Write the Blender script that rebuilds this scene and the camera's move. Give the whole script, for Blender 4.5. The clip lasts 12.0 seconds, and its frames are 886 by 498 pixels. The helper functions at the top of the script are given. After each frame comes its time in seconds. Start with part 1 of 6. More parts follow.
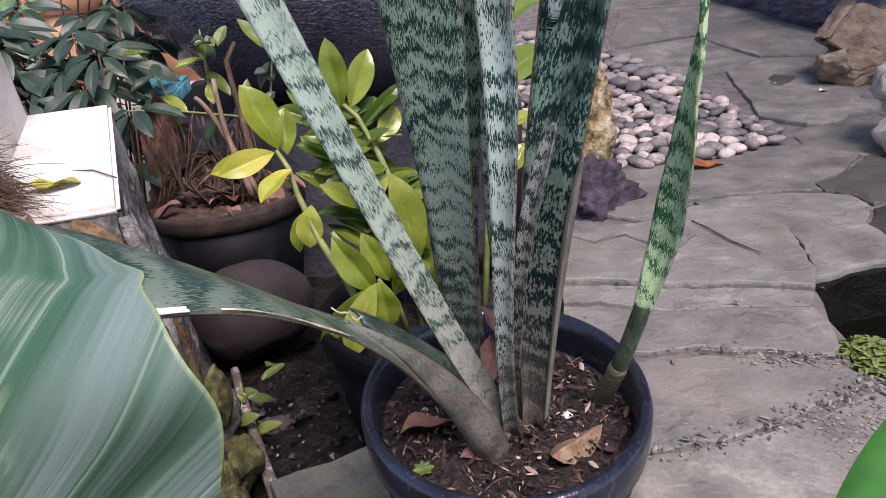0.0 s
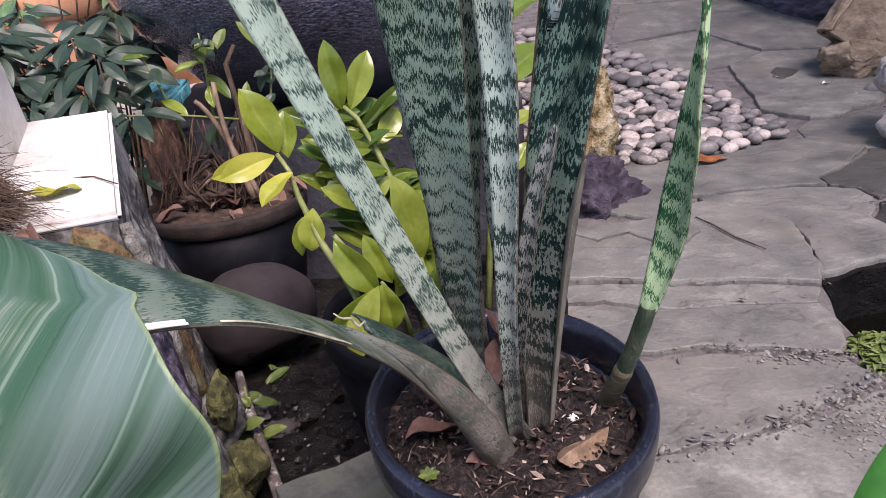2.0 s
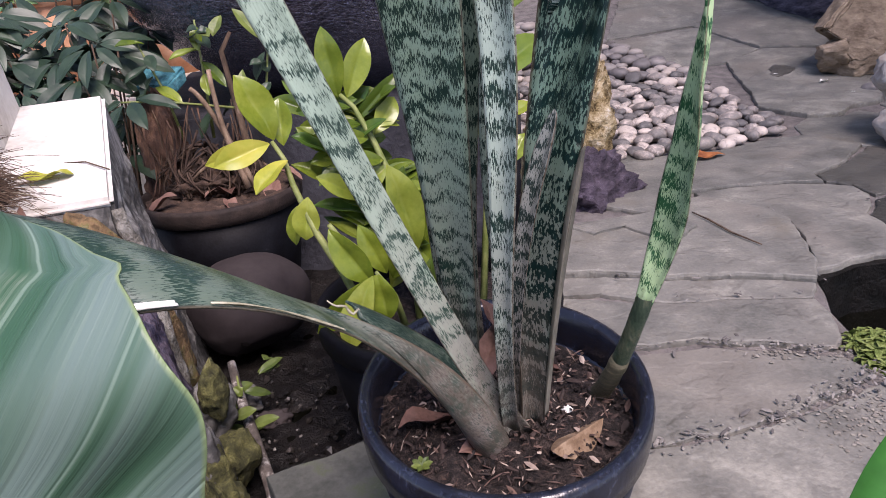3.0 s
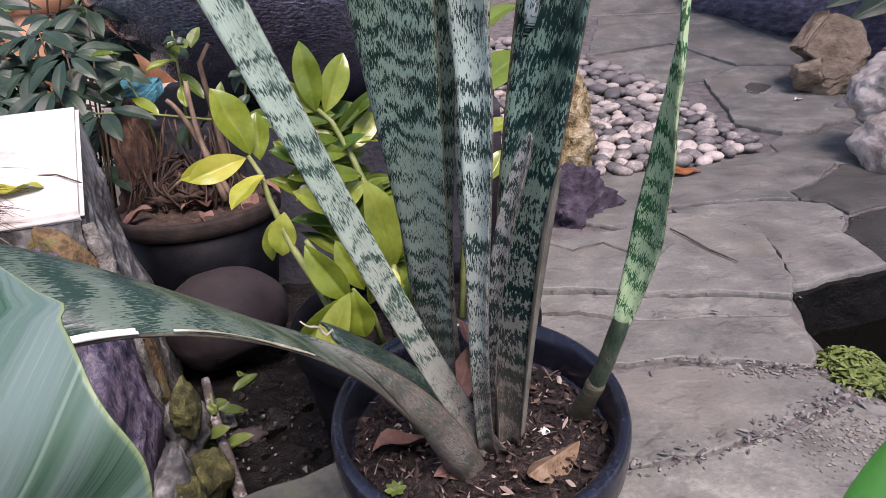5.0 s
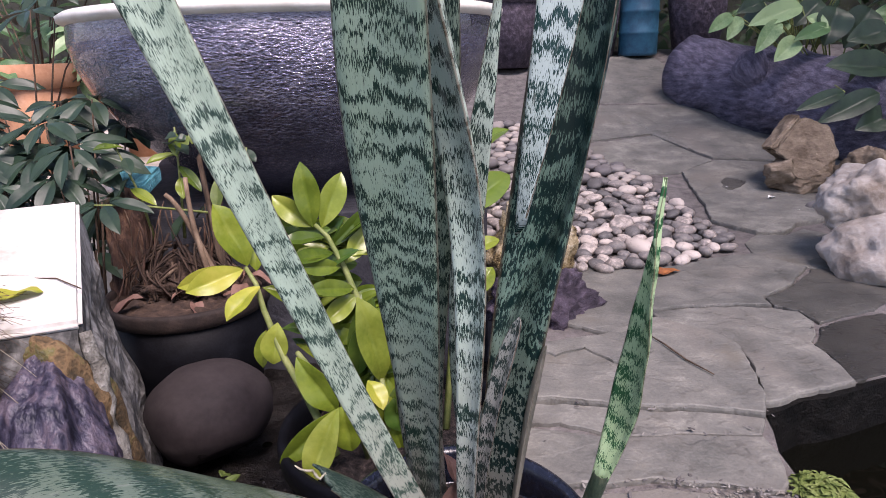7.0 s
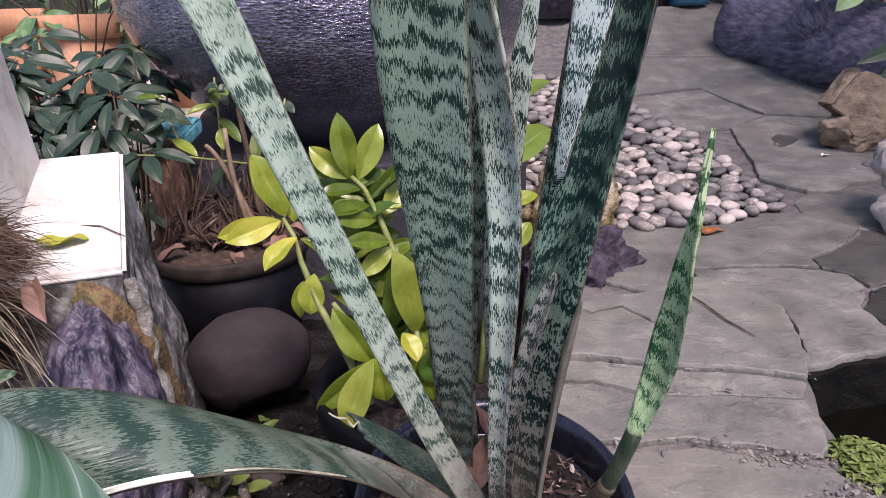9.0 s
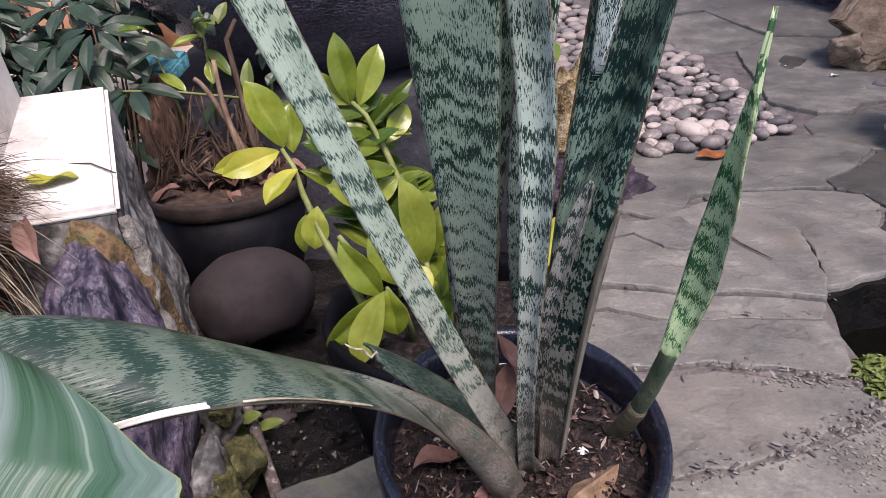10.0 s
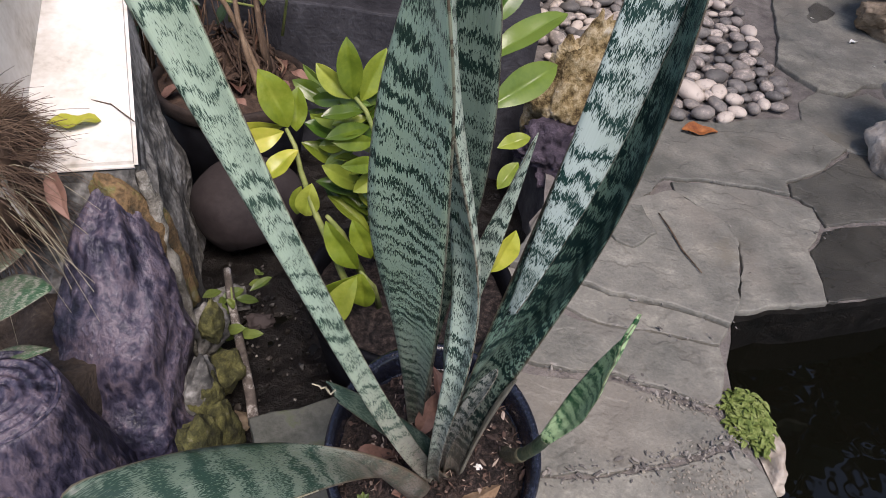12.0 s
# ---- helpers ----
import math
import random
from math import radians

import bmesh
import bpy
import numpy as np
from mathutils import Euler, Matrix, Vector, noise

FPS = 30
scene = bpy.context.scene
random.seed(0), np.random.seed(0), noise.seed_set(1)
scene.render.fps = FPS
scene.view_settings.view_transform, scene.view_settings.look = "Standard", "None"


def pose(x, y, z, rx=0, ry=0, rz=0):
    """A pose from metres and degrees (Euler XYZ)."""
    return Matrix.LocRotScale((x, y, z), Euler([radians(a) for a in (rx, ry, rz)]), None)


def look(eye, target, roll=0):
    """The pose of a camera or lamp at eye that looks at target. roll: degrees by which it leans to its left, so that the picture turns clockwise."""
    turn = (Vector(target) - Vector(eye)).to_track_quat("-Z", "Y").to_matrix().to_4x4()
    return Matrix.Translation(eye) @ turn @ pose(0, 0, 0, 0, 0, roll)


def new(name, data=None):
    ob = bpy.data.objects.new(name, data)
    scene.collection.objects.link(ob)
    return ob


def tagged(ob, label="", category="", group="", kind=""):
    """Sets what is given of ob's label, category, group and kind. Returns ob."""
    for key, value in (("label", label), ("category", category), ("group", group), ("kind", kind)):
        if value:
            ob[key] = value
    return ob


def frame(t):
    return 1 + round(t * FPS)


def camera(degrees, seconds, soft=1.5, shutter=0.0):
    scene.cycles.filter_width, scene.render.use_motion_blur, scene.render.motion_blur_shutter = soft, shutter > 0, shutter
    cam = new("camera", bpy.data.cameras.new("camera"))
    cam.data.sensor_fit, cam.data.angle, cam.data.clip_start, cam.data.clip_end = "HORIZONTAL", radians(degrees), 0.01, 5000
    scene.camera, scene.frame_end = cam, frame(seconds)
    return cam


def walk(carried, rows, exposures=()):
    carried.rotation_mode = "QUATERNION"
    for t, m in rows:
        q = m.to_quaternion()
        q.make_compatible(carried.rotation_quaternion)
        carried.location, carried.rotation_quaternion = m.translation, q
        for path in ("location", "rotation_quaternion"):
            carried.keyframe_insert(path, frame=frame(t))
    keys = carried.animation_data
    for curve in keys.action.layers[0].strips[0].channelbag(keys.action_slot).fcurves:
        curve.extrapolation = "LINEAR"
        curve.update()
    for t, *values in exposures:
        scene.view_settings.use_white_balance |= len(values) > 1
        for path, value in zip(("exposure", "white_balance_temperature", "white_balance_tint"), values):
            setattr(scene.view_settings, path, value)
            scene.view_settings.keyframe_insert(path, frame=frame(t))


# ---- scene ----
import collections

cam = camera(68.1, 12.0, soft=0.9)
PATH = [
    (0, (-0.0284, -0.5441, 0.5103), (-0.1094, 1.9575, -0.5009), -5.0),
    (0.5, (-0.0284, -0.5414, 0.5117), (-0.104, 1.9629, -0.4941), -4.9),
    (1, (-0.0257, -0.5373, 0.5117), (-0.104, 1.9656, -0.4968), -5.3),
    (1.5, (-0.0284, -0.5414, 0.5144), (-0.1364, 1.9643, -0.4874), -6.0),
    (2, (-0.027, -0.5373, 0.513), (-0.1229, 1.9615, -0.5049), -6.0),
    (2.5, (-0.0243, -0.536, 0.513), (-0.1283, 1.9615, -0.5063), -6.3),
    (3, (-0.0284, -0.5333, 0.5049), (-0.1053, 1.9575, -0.5346), -5.1),
    (5, (-0.023, -0.5238, 0.509), (-0.0203, 1.9831, -0.4928), -4.1),
    (5.5, (-0.023, -0.5238, 0.5548), (0.0311, 2.0372, -0.2984), -4.4),
    (6, (-0.0364, -0.5292, 0.567), (0.05, 2.048, -0.2336), -1.7),
    (6.5, (-0.0337, -0.5346, 0.59), (0.077, 2.0547, -0.1647), -1.6),
    (8.3, (-0.0175, -0.5252, 0.6075), (-0.054, 2.0304, -0.2646), -2.9),
    (8.5, (-0.0175, -0.5238, 0.6075), (-0.0607, 2.025, -0.2808), -3.0),
    (9, (-0.0257, -0.5265, 0.5954), (-0.0999, 2.0048, -0.3416), -1.9),
    (9.5, (-0.0324, -0.5306, 0.5724), (-0.1472, 1.9859, -0.3969), -1.4),
    (10, (-0.0473, -0.4955, 0.563), (-0.1134, 1.9427, -0.5967), -3.6),
    (10.5, (-0.0675, -0.482, 0.6899), (0.0189, 1.8185, -0.7209), -7.4),
    (11, (-0.0702, -0.4712, 0.7425), (0.1337, 1.6956, -0.8573), -0.7),
    (11.5, (-0.0364, -0.4793, 0.7992), (0.0486, 1.5336, -0.999), 4.2),
    (12, (-0.0216, -0.4685, 0.8775), (-0.0216, 1.5606, -0.9032), 7.6),
]
EXPOSURES = [(0.0, 1.19, 6650, 29), (9.5, 1.19, 6700, 30), (11.0, 0.99, 6900, 24), (12.0, 0.97, 6900, 20)]
walk(cam, [(t, look(eye, target, roll)) for t, eye, target, roll in PATH], EXPOSURES)

# ---- light ----
world = bpy.data.worlds.new("world")
scene.world = world
world.use_nodes = True
wn = world.node_tree.nodes
sky = wn.new("ShaderNodeTexSky")
sky.sky_type, sky.sun_disc = "NISHITA", False
SUN_EL, SUN_ROT = 60.0, 158.0
sky.sun_elevation, sky.sun_rotation = radians(SUN_EL), radians(SUN_ROT)
wn["Background"].inputs["Strength"].default_value = 0.12
world.node_tree.links.new(sky.outputs[0], wn["Background"].inputs["Color"])
sun_data = bpy.data.lights.new("sun", "SUN")
sun_data.energy, sun_data.angle, sun_data.color = 2.5, radians(28.0), (1.0, 0.96, 0.9)
sun_dir = Vector((math.sin(radians(SUN_ROT)) * math.cos(radians(SUN_EL)), math.cos(radians(SUN_ROT)) * math.cos(radians(SUN_EL)), math.sin(radians(SUN_EL))))
sun = new("sun", sun_data)
sun.matrix_world = look(sun_dir * 10, (0, 0, 0))


# ---- materials ----
def material(name, stops, scale=8.0, detail=6.0, rough=0.7, bump=0.3, bump_scale=None, fine=None, spec=0.35, metal=0.0,
             stretch=(1, 1, 1), per_object=0.0, coat=0.0, depth=0.004, fine_amount=0.25, smooth_relief=False, translucent=0.0):
    """Noise-mottled surface: colour stops (position, rgb), a second finer grain, relief from both."""
    m = bpy.data.materials.new(name)
    m.use_nodes = True
    nt = m.node_tree
    n, l = nt.nodes, nt.links
    b = n["Principled BSDF"]
    co = n.new("ShaderNodeTexCoord")
    mp = n.new("ShaderNodeMapping")
    mp.inputs["Scale"].default_value = stretch
    l.new(co.outputs["Object"], mp.inputs["Vector"])
    oi = n.new("ShaderNodeObjectInfo")
    shift = n.new("ShaderNodeVectorMath")
    shift.operation = "MULTIPLY_ADD"
    l.new(oi.outputs["Random"], shift.inputs[0])
    shift.inputs[1].default_value = (37, 17, 29)
    l.new(mp.outputs[0], shift.inputs[2])
    t1 = n.new("ShaderNodeTexNoise")
    t1.inputs["Scale"].default_value, t1.inputs["Detail"].default_value, t1.inputs["Roughness"].default_value = scale, detail, 0.62
    t2 = n.new("ShaderNodeTexNoise")
    t2.inputs["Scale"].default_value, t2.inputs["Detail"].default_value = fine or scale * 9, 4
    l.new(shift.outputs[0], t1.inputs["Vector"])
    l.new(shift.outputs[0], t2.inputs["Vector"])
    add = n.new("ShaderNodeMath")
    add.operation = "MULTIPLY_ADD"
    l.new(t2.outputs["Fac"], add.inputs[0])
    add.inputs[1].default_value = fine_amount
    l.new(t1.outputs["Fac"], add.inputs[2])
    sub = n.new("ShaderNodeMath")
    sub.operation = "ADD"
    l.new(add.outputs[0], sub.inputs[0])
    sub.inputs[1].default_value = -0.5 * fine_amount
    fac = sub
    if per_object:
        po = n.new("ShaderNodeMath")
        po.operation = "MULTIPLY_ADD"
        l.new(oi.outputs["Random"], po.inputs[0])
        po.inputs[1].default_value = per_object
        l.new(sub.outputs[0], po.inputs[2])
        ps = n.new("ShaderNodeMath")
        ps.operation = "SUBTRACT"
        l.new(po.outputs[0], ps.inputs[0])
        ps.inputs[1].default_value = per_object / 2
        fac = ps
    ramp = n.new("ShaderNodeValToRGB")
    el = ramp.color_ramp.elements
    while len(el) < len(stops):
        el.new(0.5)
    for e, (p, c) in zip(el, stops):
        e.position, e.color = p, (*c, 1)
    l.new(fac.outputs[0], ramp.inputs[0])
    l.new(ramp.outputs[0], b.inputs["Base Color"])
    b.inputs["Roughness"].default_value, b.inputs["Metallic"].default_value = rough, metal
    b.inputs["Specular IOR Level"].default_value = spec
    b.inputs["Coat Weight"].default_value = coat
    if bump:
        bp = n.new("ShaderNodeBump")
        bp.inputs["Strength"].default_value, bp.inputs["Distance"].default_value = bump, depth
        l.new(t1.outputs["Fac"] if smooth_relief else sub.outputs[0], bp.inputs["Height"])
        l.new(bp.outputs[0], b.inputs["Normal"])
    if translucent:
        tr = n.new("ShaderNodeBsdfTranslucent")
        l.new(ramp.outputs[0], tr.inputs["Color"])
        mx = n.new("ShaderNodeMixShader")
        mx.inputs[0].default_value = translucent
        l.new(b.outputs[0], mx.inputs[1])
        l.new(tr.outputs[0], mx.inputs[2])
        l.new(mx.outputs[0], n["Material Output"].inputs["Surface"])
    return m


def snake_material(name, pale, dark, band=26.0, cover=0.5, rough=0.45, belt_depth=0.075, mud=(0.16, 0.02)):
    """Sansevieria skin: jagged dark cross-bands on grey-green; u runs across the leaf, v along it in metres."""
    m = bpy.data.materials.new(name)
    m.use_nodes = True
    nt = m.node_tree
    n, l = nt.nodes, nt.links
    b = n["Principled BSDF"]
    uv = n.new("ShaderNodeUVMap")
    sep = n.new("ShaderNodeSeparateXYZ")
    l.new(uv.outputs[0], sep.inputs[0])

    def math_node(op, a, bb, c=None):
        k = n.new("ShaderNodeMath")
        k.operation = op
        for i, v in enumerate((a, bb, c)):
            if v is None:
                continue
            if isinstance(v, (int, float)):
                k.inputs[i].default_value = v
            else:
                l.new(v, k.inputs[i])
        return k.outputs[0]

    def noise_uv(su, sv, detail=2.0, offset=0.0, rough_=0.5):
        c = n.new("ShaderNodeCombineXYZ")
        l.new(math_node("MULTIPLY", sep.outputs[0], su), c.inputs[0])
        l.new(math_node("MULTIPLY_ADD", sep.outputs[1], sv, offset), c.inputs[1])
        oi = n.new("ShaderNodeObjectInfo")
        l.new(math_node("MULTIPLY", oi.outputs["Random"], 31.0), c.inputs[2])
        t = n.new("ShaderNodeTexNoise")
        t.inputs["Scale"].default_value, t.inputs["Detail"].default_value = 1.0, detail
        t.inputs["Roughness"].default_value = rough_
        l.new(c.outputs[0], t.inputs["Vector"])
        return t.outputs["Fac"]

    # cross-bands broken up by teeth that run along the fibres
    fibre = noise_uv(130, 90, 3.0)
    coarse = noise_uv(38, 80, 2.0, 3.0)
    wave = noise_uv(4.5, 22, 2.0, 7.0)
    v1 = math_node("MULTIPLY_ADD", fibre, 0.020, sep.outputs[1])
    v2 = math_node("MULTIPLY_ADD", coarse, 0.014, v1)
    v3 = math_node("MULTIPLY_ADD", wave, 0.040, v2)
    c = n.new("ShaderNodeCombineXYZ")
    l.new(math_node("MULTIPLY", sep.outputs[0], 1.6), c.inputs[0])
    l.new(math_node("MULTIPLY", v3, band * 2.0), c.inputs[1])
    oi = n.new("ShaderNodeObjectInfo")
    l.new(math_node("MULTIPLY", oi.outputs["Random"], 13.0), c.inputs[2])
    bands = n.new("ShaderNodeTexNoise")
    bands.inputs["Scale"].default_value, bands.inputs["Detail"].default_value = 1.0, 1.0
    l.new(c.outputs[0], bands.inputs["Vector"])
    swing = math_node("SINE", math_node("MULTIPLY", v3, band * 6.283), 0)
    belt = math_node("MULTIPLY_ADD", swing, belt_depth, math_node("MULTIPLY_ADD", bands.outputs["Fac"], 0.46, 0.285))
    mix = math_node("MULTIPLY_ADD", noise_uv(110, 230, 3.0, 11.0), 0.82, belt)
    patch = math_node("MULTIPLY_ADD", noise_uv(2.0, 7, 1.0, 19.0), 0.14, mix)

    def blend(fac, a, bcol, amount=1.0):
        k = n.new("ShaderNodeMix")
        k.data_type = "RGBA"
        l.new(math_node("MULTIPLY", fac, amount), k.inputs["Factor"])
        l.new(a, k.inputs["A"])
        k.inputs["B"].default_value = (*bcol, 1)
        return k.outputs["Result"]

    def step(value, lo, hi):
        k = n.new("ShaderNodeMapRange")
        k.inputs["From Min"].default_value, k.inputs["From Max"].default_value = lo, hi
        l.new(value, k.inputs["Value"])
        return k.outputs["Result"]

    # the ground tone drifts, and turns to a dusty mauve grey near the soil; the dark bands run over it
    ground_tone = n.new("ShaderNodeRGB")
    ground_tone.outputs[0].default_value = (*pale, 1)
    tone = blend(step(noise_uv(1.6, 11, 3.0, 41.0), 0.42, 0.68), ground_tone.outputs[0], (pale[0] * 0.62, pale[1] * 0.66, pale[2] * 0.58), 0.4)
    foot_fac = math_node("MULTIPLY", step(sep.outputs[1], 0.34, 0.10), step(noise_uv(3, 12, 4.0, 23.0, 0.7), 0.25, 0.5))
    footed = blend(foot_fac, tone, (0.215, 0.190, 0.175), 0.8)
    banded = blend(step(math_node("MULTIPLY", patch, 0.5), cover * 0.5 + 0.236, cover * 0.5 + 0.262), footed, dark)
    dirt = math_node("MULTIPLY", step(sep.outputs[1], *mud), step(noise_uv(9, 60, 5.0, 29.0, 0.7), 0.30, 0.58))
    dusty = blend(dirt, banded, (0.125, 0.105, 0.085), 0.8)
    dusty = blend(math_node("MULTIPLY", dirt, step(noise_uv(40, 300, 4.0, 37.0, 0.7), 0.50, 0.62)), dusty, (0.045, 0.034, 0.028), 0.8)
    scuff = blend(step(noise_uv(9, 26, 5.0, 31.0, 0.75), 0.60, 0.78), dusty, (0.30, 0.31, 0.28), 0.5)
    edge_uv = n.new("ShaderNodeUVMap")
    edge_uv.uv_map = "edge"
    es = n.new("ShaderNodeSeparateXYZ")
    l.new(edge_uv.outputs[0], es.inputs[0])
    rimmed = blend(step(math_node("ABSOLUTE", math_node("SUBTRACT", es.outputs[0], 0.5), 0), 0.475, 0.497), scuff, (0.11, 0.08, 0.055), 0.7)
    l.new(rimmed, b.inputs["Base Color"])
    b.inputs["Roughness"].default_value = rough
    b.inputs["Specular IOR Level"].default_value = 0.3
    bp = n.new("ShaderNodeBump")
    bp.inputs["Strength"].default_value, bp.inputs["Distance"].default_value = 0.3, 0.002
    l.new(noise_uv(44, 9, 4.0, 5.0), bp.inputs["Height"])
    l.new(bp.outputs[0], b.inputs["Normal"])
    return m


def striped_leaf_material(name):
    """Broad ribbed leaf: veins sweep from the midrib out to the margin, dark green and painted grey-green sheen between
    them, with creamy flecks.
    """
    m = bpy.data.materials.new(name)
    m.use_nodes = True
    n, l = m.node_tree.nodes, m.node_tree.links
    b = n["Principled BSDF"]
    uv = n.new("ShaderNodeUVMap")
    uv.uv_map = "edge"
    sp = n.new("ShaderNodeSeparateXYZ")
    l.new(uv.outputs[0], sp.inputs[0])

    def calc(op, a, x, y=0.0):
        k = n.new("ShaderNodeMath")
        k.operation = op
        for i, v in ((0, a), (1, x), (2, y)):
            if isinstance(v, (int, float)):
                k.inputs[i].default_value = v
            else:
                l.new(v, k.inputs[i])
        return k.outputs[0]

    # the vein coordinate is constant along one vein
    vein = calc("MULTIPLY_ADD", sp.outputs[1], -VEIN_SWEEP, sp.outputs[0])

    def layer(su, sv, detail, lo, hi, offset=0.0):
        c = n.new("ShaderNodeCombineXYZ")
        l.new(calc("MULTIPLY_ADD", vein, su, offset), c.inputs[0])
        l.new(calc("MULTIPLY", sp.outputs[1], sv), c.inputs[1])
        t = n.new("ShaderNodeTexNoise")
        t.inputs["Scale"].default_value, t.inputs["Detail"].default_value = 1.0, detail
        l.new(c.outputs[0], t.inputs["Vector"])
        r = n.new("ShaderNodeMapRange")
        r.interpolation_type = "SMOOTHSTEP"
        r.inputs["From Min"].default_value, r.inputs["From Max"].default_value = lo, hi
        l.new(t.outputs["Fac"], r.inputs["Value"])
        return r.outputs["Result"]

    def mixed(fac, a, col):
        mx = n.new("ShaderNodeMix")
        mx.data_type = "RGBA"
        l.new(fac, mx.inputs["Factor"])
        l.new(a, mx.inputs["A"])
        mx.inputs["B"].default_value = (*col, 1)
        return mx.outputs["Result"]

    deep = n.new("ShaderNodeRGB")
    deep.outputs[0].default_value = (0.023, 0.074, 0.034, 1)
    # soft grey-green bands along the veins: sheen put in as colour
    skin = mixed(layer(8.0, 4.0, 2, 0.36, 0.64), deep.outputs[0], (0.125, 0.180, 0.152))
    skin = mixed(calc("MULTIPLY", layer(45.0, 6.0, 4, 0.46, 0.74, 9.0), 0.24), skin, (0.17, 0.235, 0.19))
    skin = mixed(calc("MULTIPLY", layer(90.0, 6.0, 2, 0.45, 0.66, 5.0), 0.16), skin, (0.030, 0.085, 0.040))
    inner = n.new("ShaderNodeMapRange")
    inner.inputs["From Min"].default_value, inner.inputs["From Max"].default_value = 0.76, 0.62
    l.new(sp.outputs[0], inner.inputs["Value"])
    fleck = calc("MULTIPLY", layer(24.0, 30.0, 6, 0.54, 0.575, 3.0), inner.outputs["Result"])
    skin = mixed(fleck, skin, (0.36, 0.45, 0.26))
    rim = n.new("ShaderNodeMapRange")
    rim.inputs["From Min"].default_value, rim.inputs["From Max"].default_value = 0.993, 0.999
    l.new(sp.outputs[0], rim.inputs["Value"])
    skin = mixed(rim.outputs["Result"], skin, (0.16, 0.22, 0.10))
    crest = calc("SINE", calc("MULTIPLY", vein, 30.0), 0.0)
    line = n.new("ShaderNodeMapRange")
    line.inputs["From Min"].default_value, line.inputs["From Max"].default_value = 0.994, 0.9998
    l.new(crest, line.inputs["Value"])
    skin = mixed(calc("MULTIPLY", line.outputs["Result"], 0.28), skin, (0.33, 0.43, 0.34))
    l.new(skin, b.inputs["Base Color"])
    b.inputs["Roughness"].default_value = 0.46
    b.inputs["Specular IOR Level"].default_value = 0.42
    bp = n.new("ShaderNodeBump")
    bp.inputs["Strength"].default_value, bp.inputs["Distance"].default_value = 0.32, 0.0012
    l.new(layer(60.0, 3.0, 3, 0.3, 0.7), bp.inputs["Height"])
    l.new(bp.outputs[0], b.inputs["Normal"])
    return m


def slate_material(name, tone=1.0, rough=0.62):
    """Cleft flagstone: thin flaked layers in relief, warm grey with tan and pinkish areas, dark stains and pale scuffs."""
    m = bpy.data.materials.new(name)
    m.use_nodes = True
    n, l = m.node_tree.nodes, m.node_tree.links
    b = n["Principled BSDF"]
    co = n.new("ShaderNodeTexCoord")
    oi = n.new("ShaderNodeObjectInfo")
    at = n.new("ShaderNodeVectorMath")
    at.operation = "MULTIPLY_ADD"
    l.new(oi.outputs["Random"], at.inputs[0])
    at.inputs[1].default_value = (23, 11, 5)
    l.new(co.outputs["Object"], at.inputs[2])

    def cloud(scale, detail, roughness=0.6, stretch=(1, 1, 1)):
        mp = n.new("ShaderNodeMapping")
        mp.inputs["Scale"].default_value = stretch
        l.new(at.outputs[0], mp.inputs["Vector"])
        t = n.new("ShaderNodeTexNoise")
        t.inputs["Scale"].default_value, t.inputs["Detail"].default_value, t.inputs["Roughness"].default_value = scale, detail, roughness
        l.new(mp.outputs[0], t.inputs["Vector"])
        return t.outputs["Fac"]

    def calc(op, a, x, y=0.0):
        k = n.new("ShaderNodeMath")
        k.operation = op
        for i, v in ((0, a), (1, x), (2, y)):
            if isinstance(v, (int, float)):
                k.inputs[i].default_value = v
            else:
                l.new(v, k.inputs[i])
        return k.outputs[0]

    def step(value, lo, hi, smooth=True):
        k = n.new("ShaderNodeMapRange")
        k.interpolation_type = "SMOOTHSTEP" if smooth else "LINEAR"
        k.inputs["From Min"].default_value, k.inputs["From Max"].default_value = lo, hi
        l.new(value, k.inputs["Value"])
        return k.outputs["Result"]

    def mixed(fac, a, col):
        mx = n.new("ShaderNodeMix")
        mx.data_type = "RGBA"
        l.new(fac, mx.inputs["Factor"])
        l.new(a, mx.inputs["A"])
        mx.inputs["B"].default_value = (*[c * tone for c in col], 1)
        return mx.outputs["Result"]

    # flakes: the surface drops in thin steps
    field = cloud(3.2, 5, 0.55, (0.9, 1.2, 1))
    tall = calc("MULTIPLY", field, 11.0)
    base = calc("FLOOR", tall, 0.0)
    rise = step(calc("SUBTRACT", tall, base), 0.72, 1.0)
    layered = calc("ADD", base, rise)
    ledge = calc("MULTIPLY", calc("MULTIPLY", rise, calc("SUBTRACT", 1.0, rise)), 4.0)
    body = n.new("ShaderNodeValToRGB")
    stops = ((0.30, (0.084, 0.085, 0.074)), (0.44, (0.131, 0.129, 0.114)), (0.56, (0.172, 0.167, 0.145)), (0.72, (0.271, 0.263, 0.225)))
    while len(body.color_ramp.elements) < len(stops):
        body.color_ramp.elements.new(0.5)
    for e, (p, c) in zip(body.color_ramp.elements, stops):
        e.position, e.color = p, (*[v * tone for v in c], 1)
    grain = cloud(160.0, 3)
    mid = cloud(9.0, 8, 0.65)
    shade = calc("MULTIPLY_ADD", calc("SUBTRACT", grain, 0.5), 0.34, calc("MULTIPLY_ADD", calc("SUBTRACT", oi.outputs["Random"], 0.5), 0.09, mid))
    l.new(shade, body.inputs[0])
    col = mixed(calc("MULTIPLY", step(cloud(2.3, 4), 0.50, 0.68), 0.45), body.outputs[0], (0.180, 0.158, 0.132))
    col = mixed(calc("MULTIPLY", step(cloud(4.1, 7, 0.7), 0.57, 0.70), 0.55), col, (0.122, 0.108, 0.081))
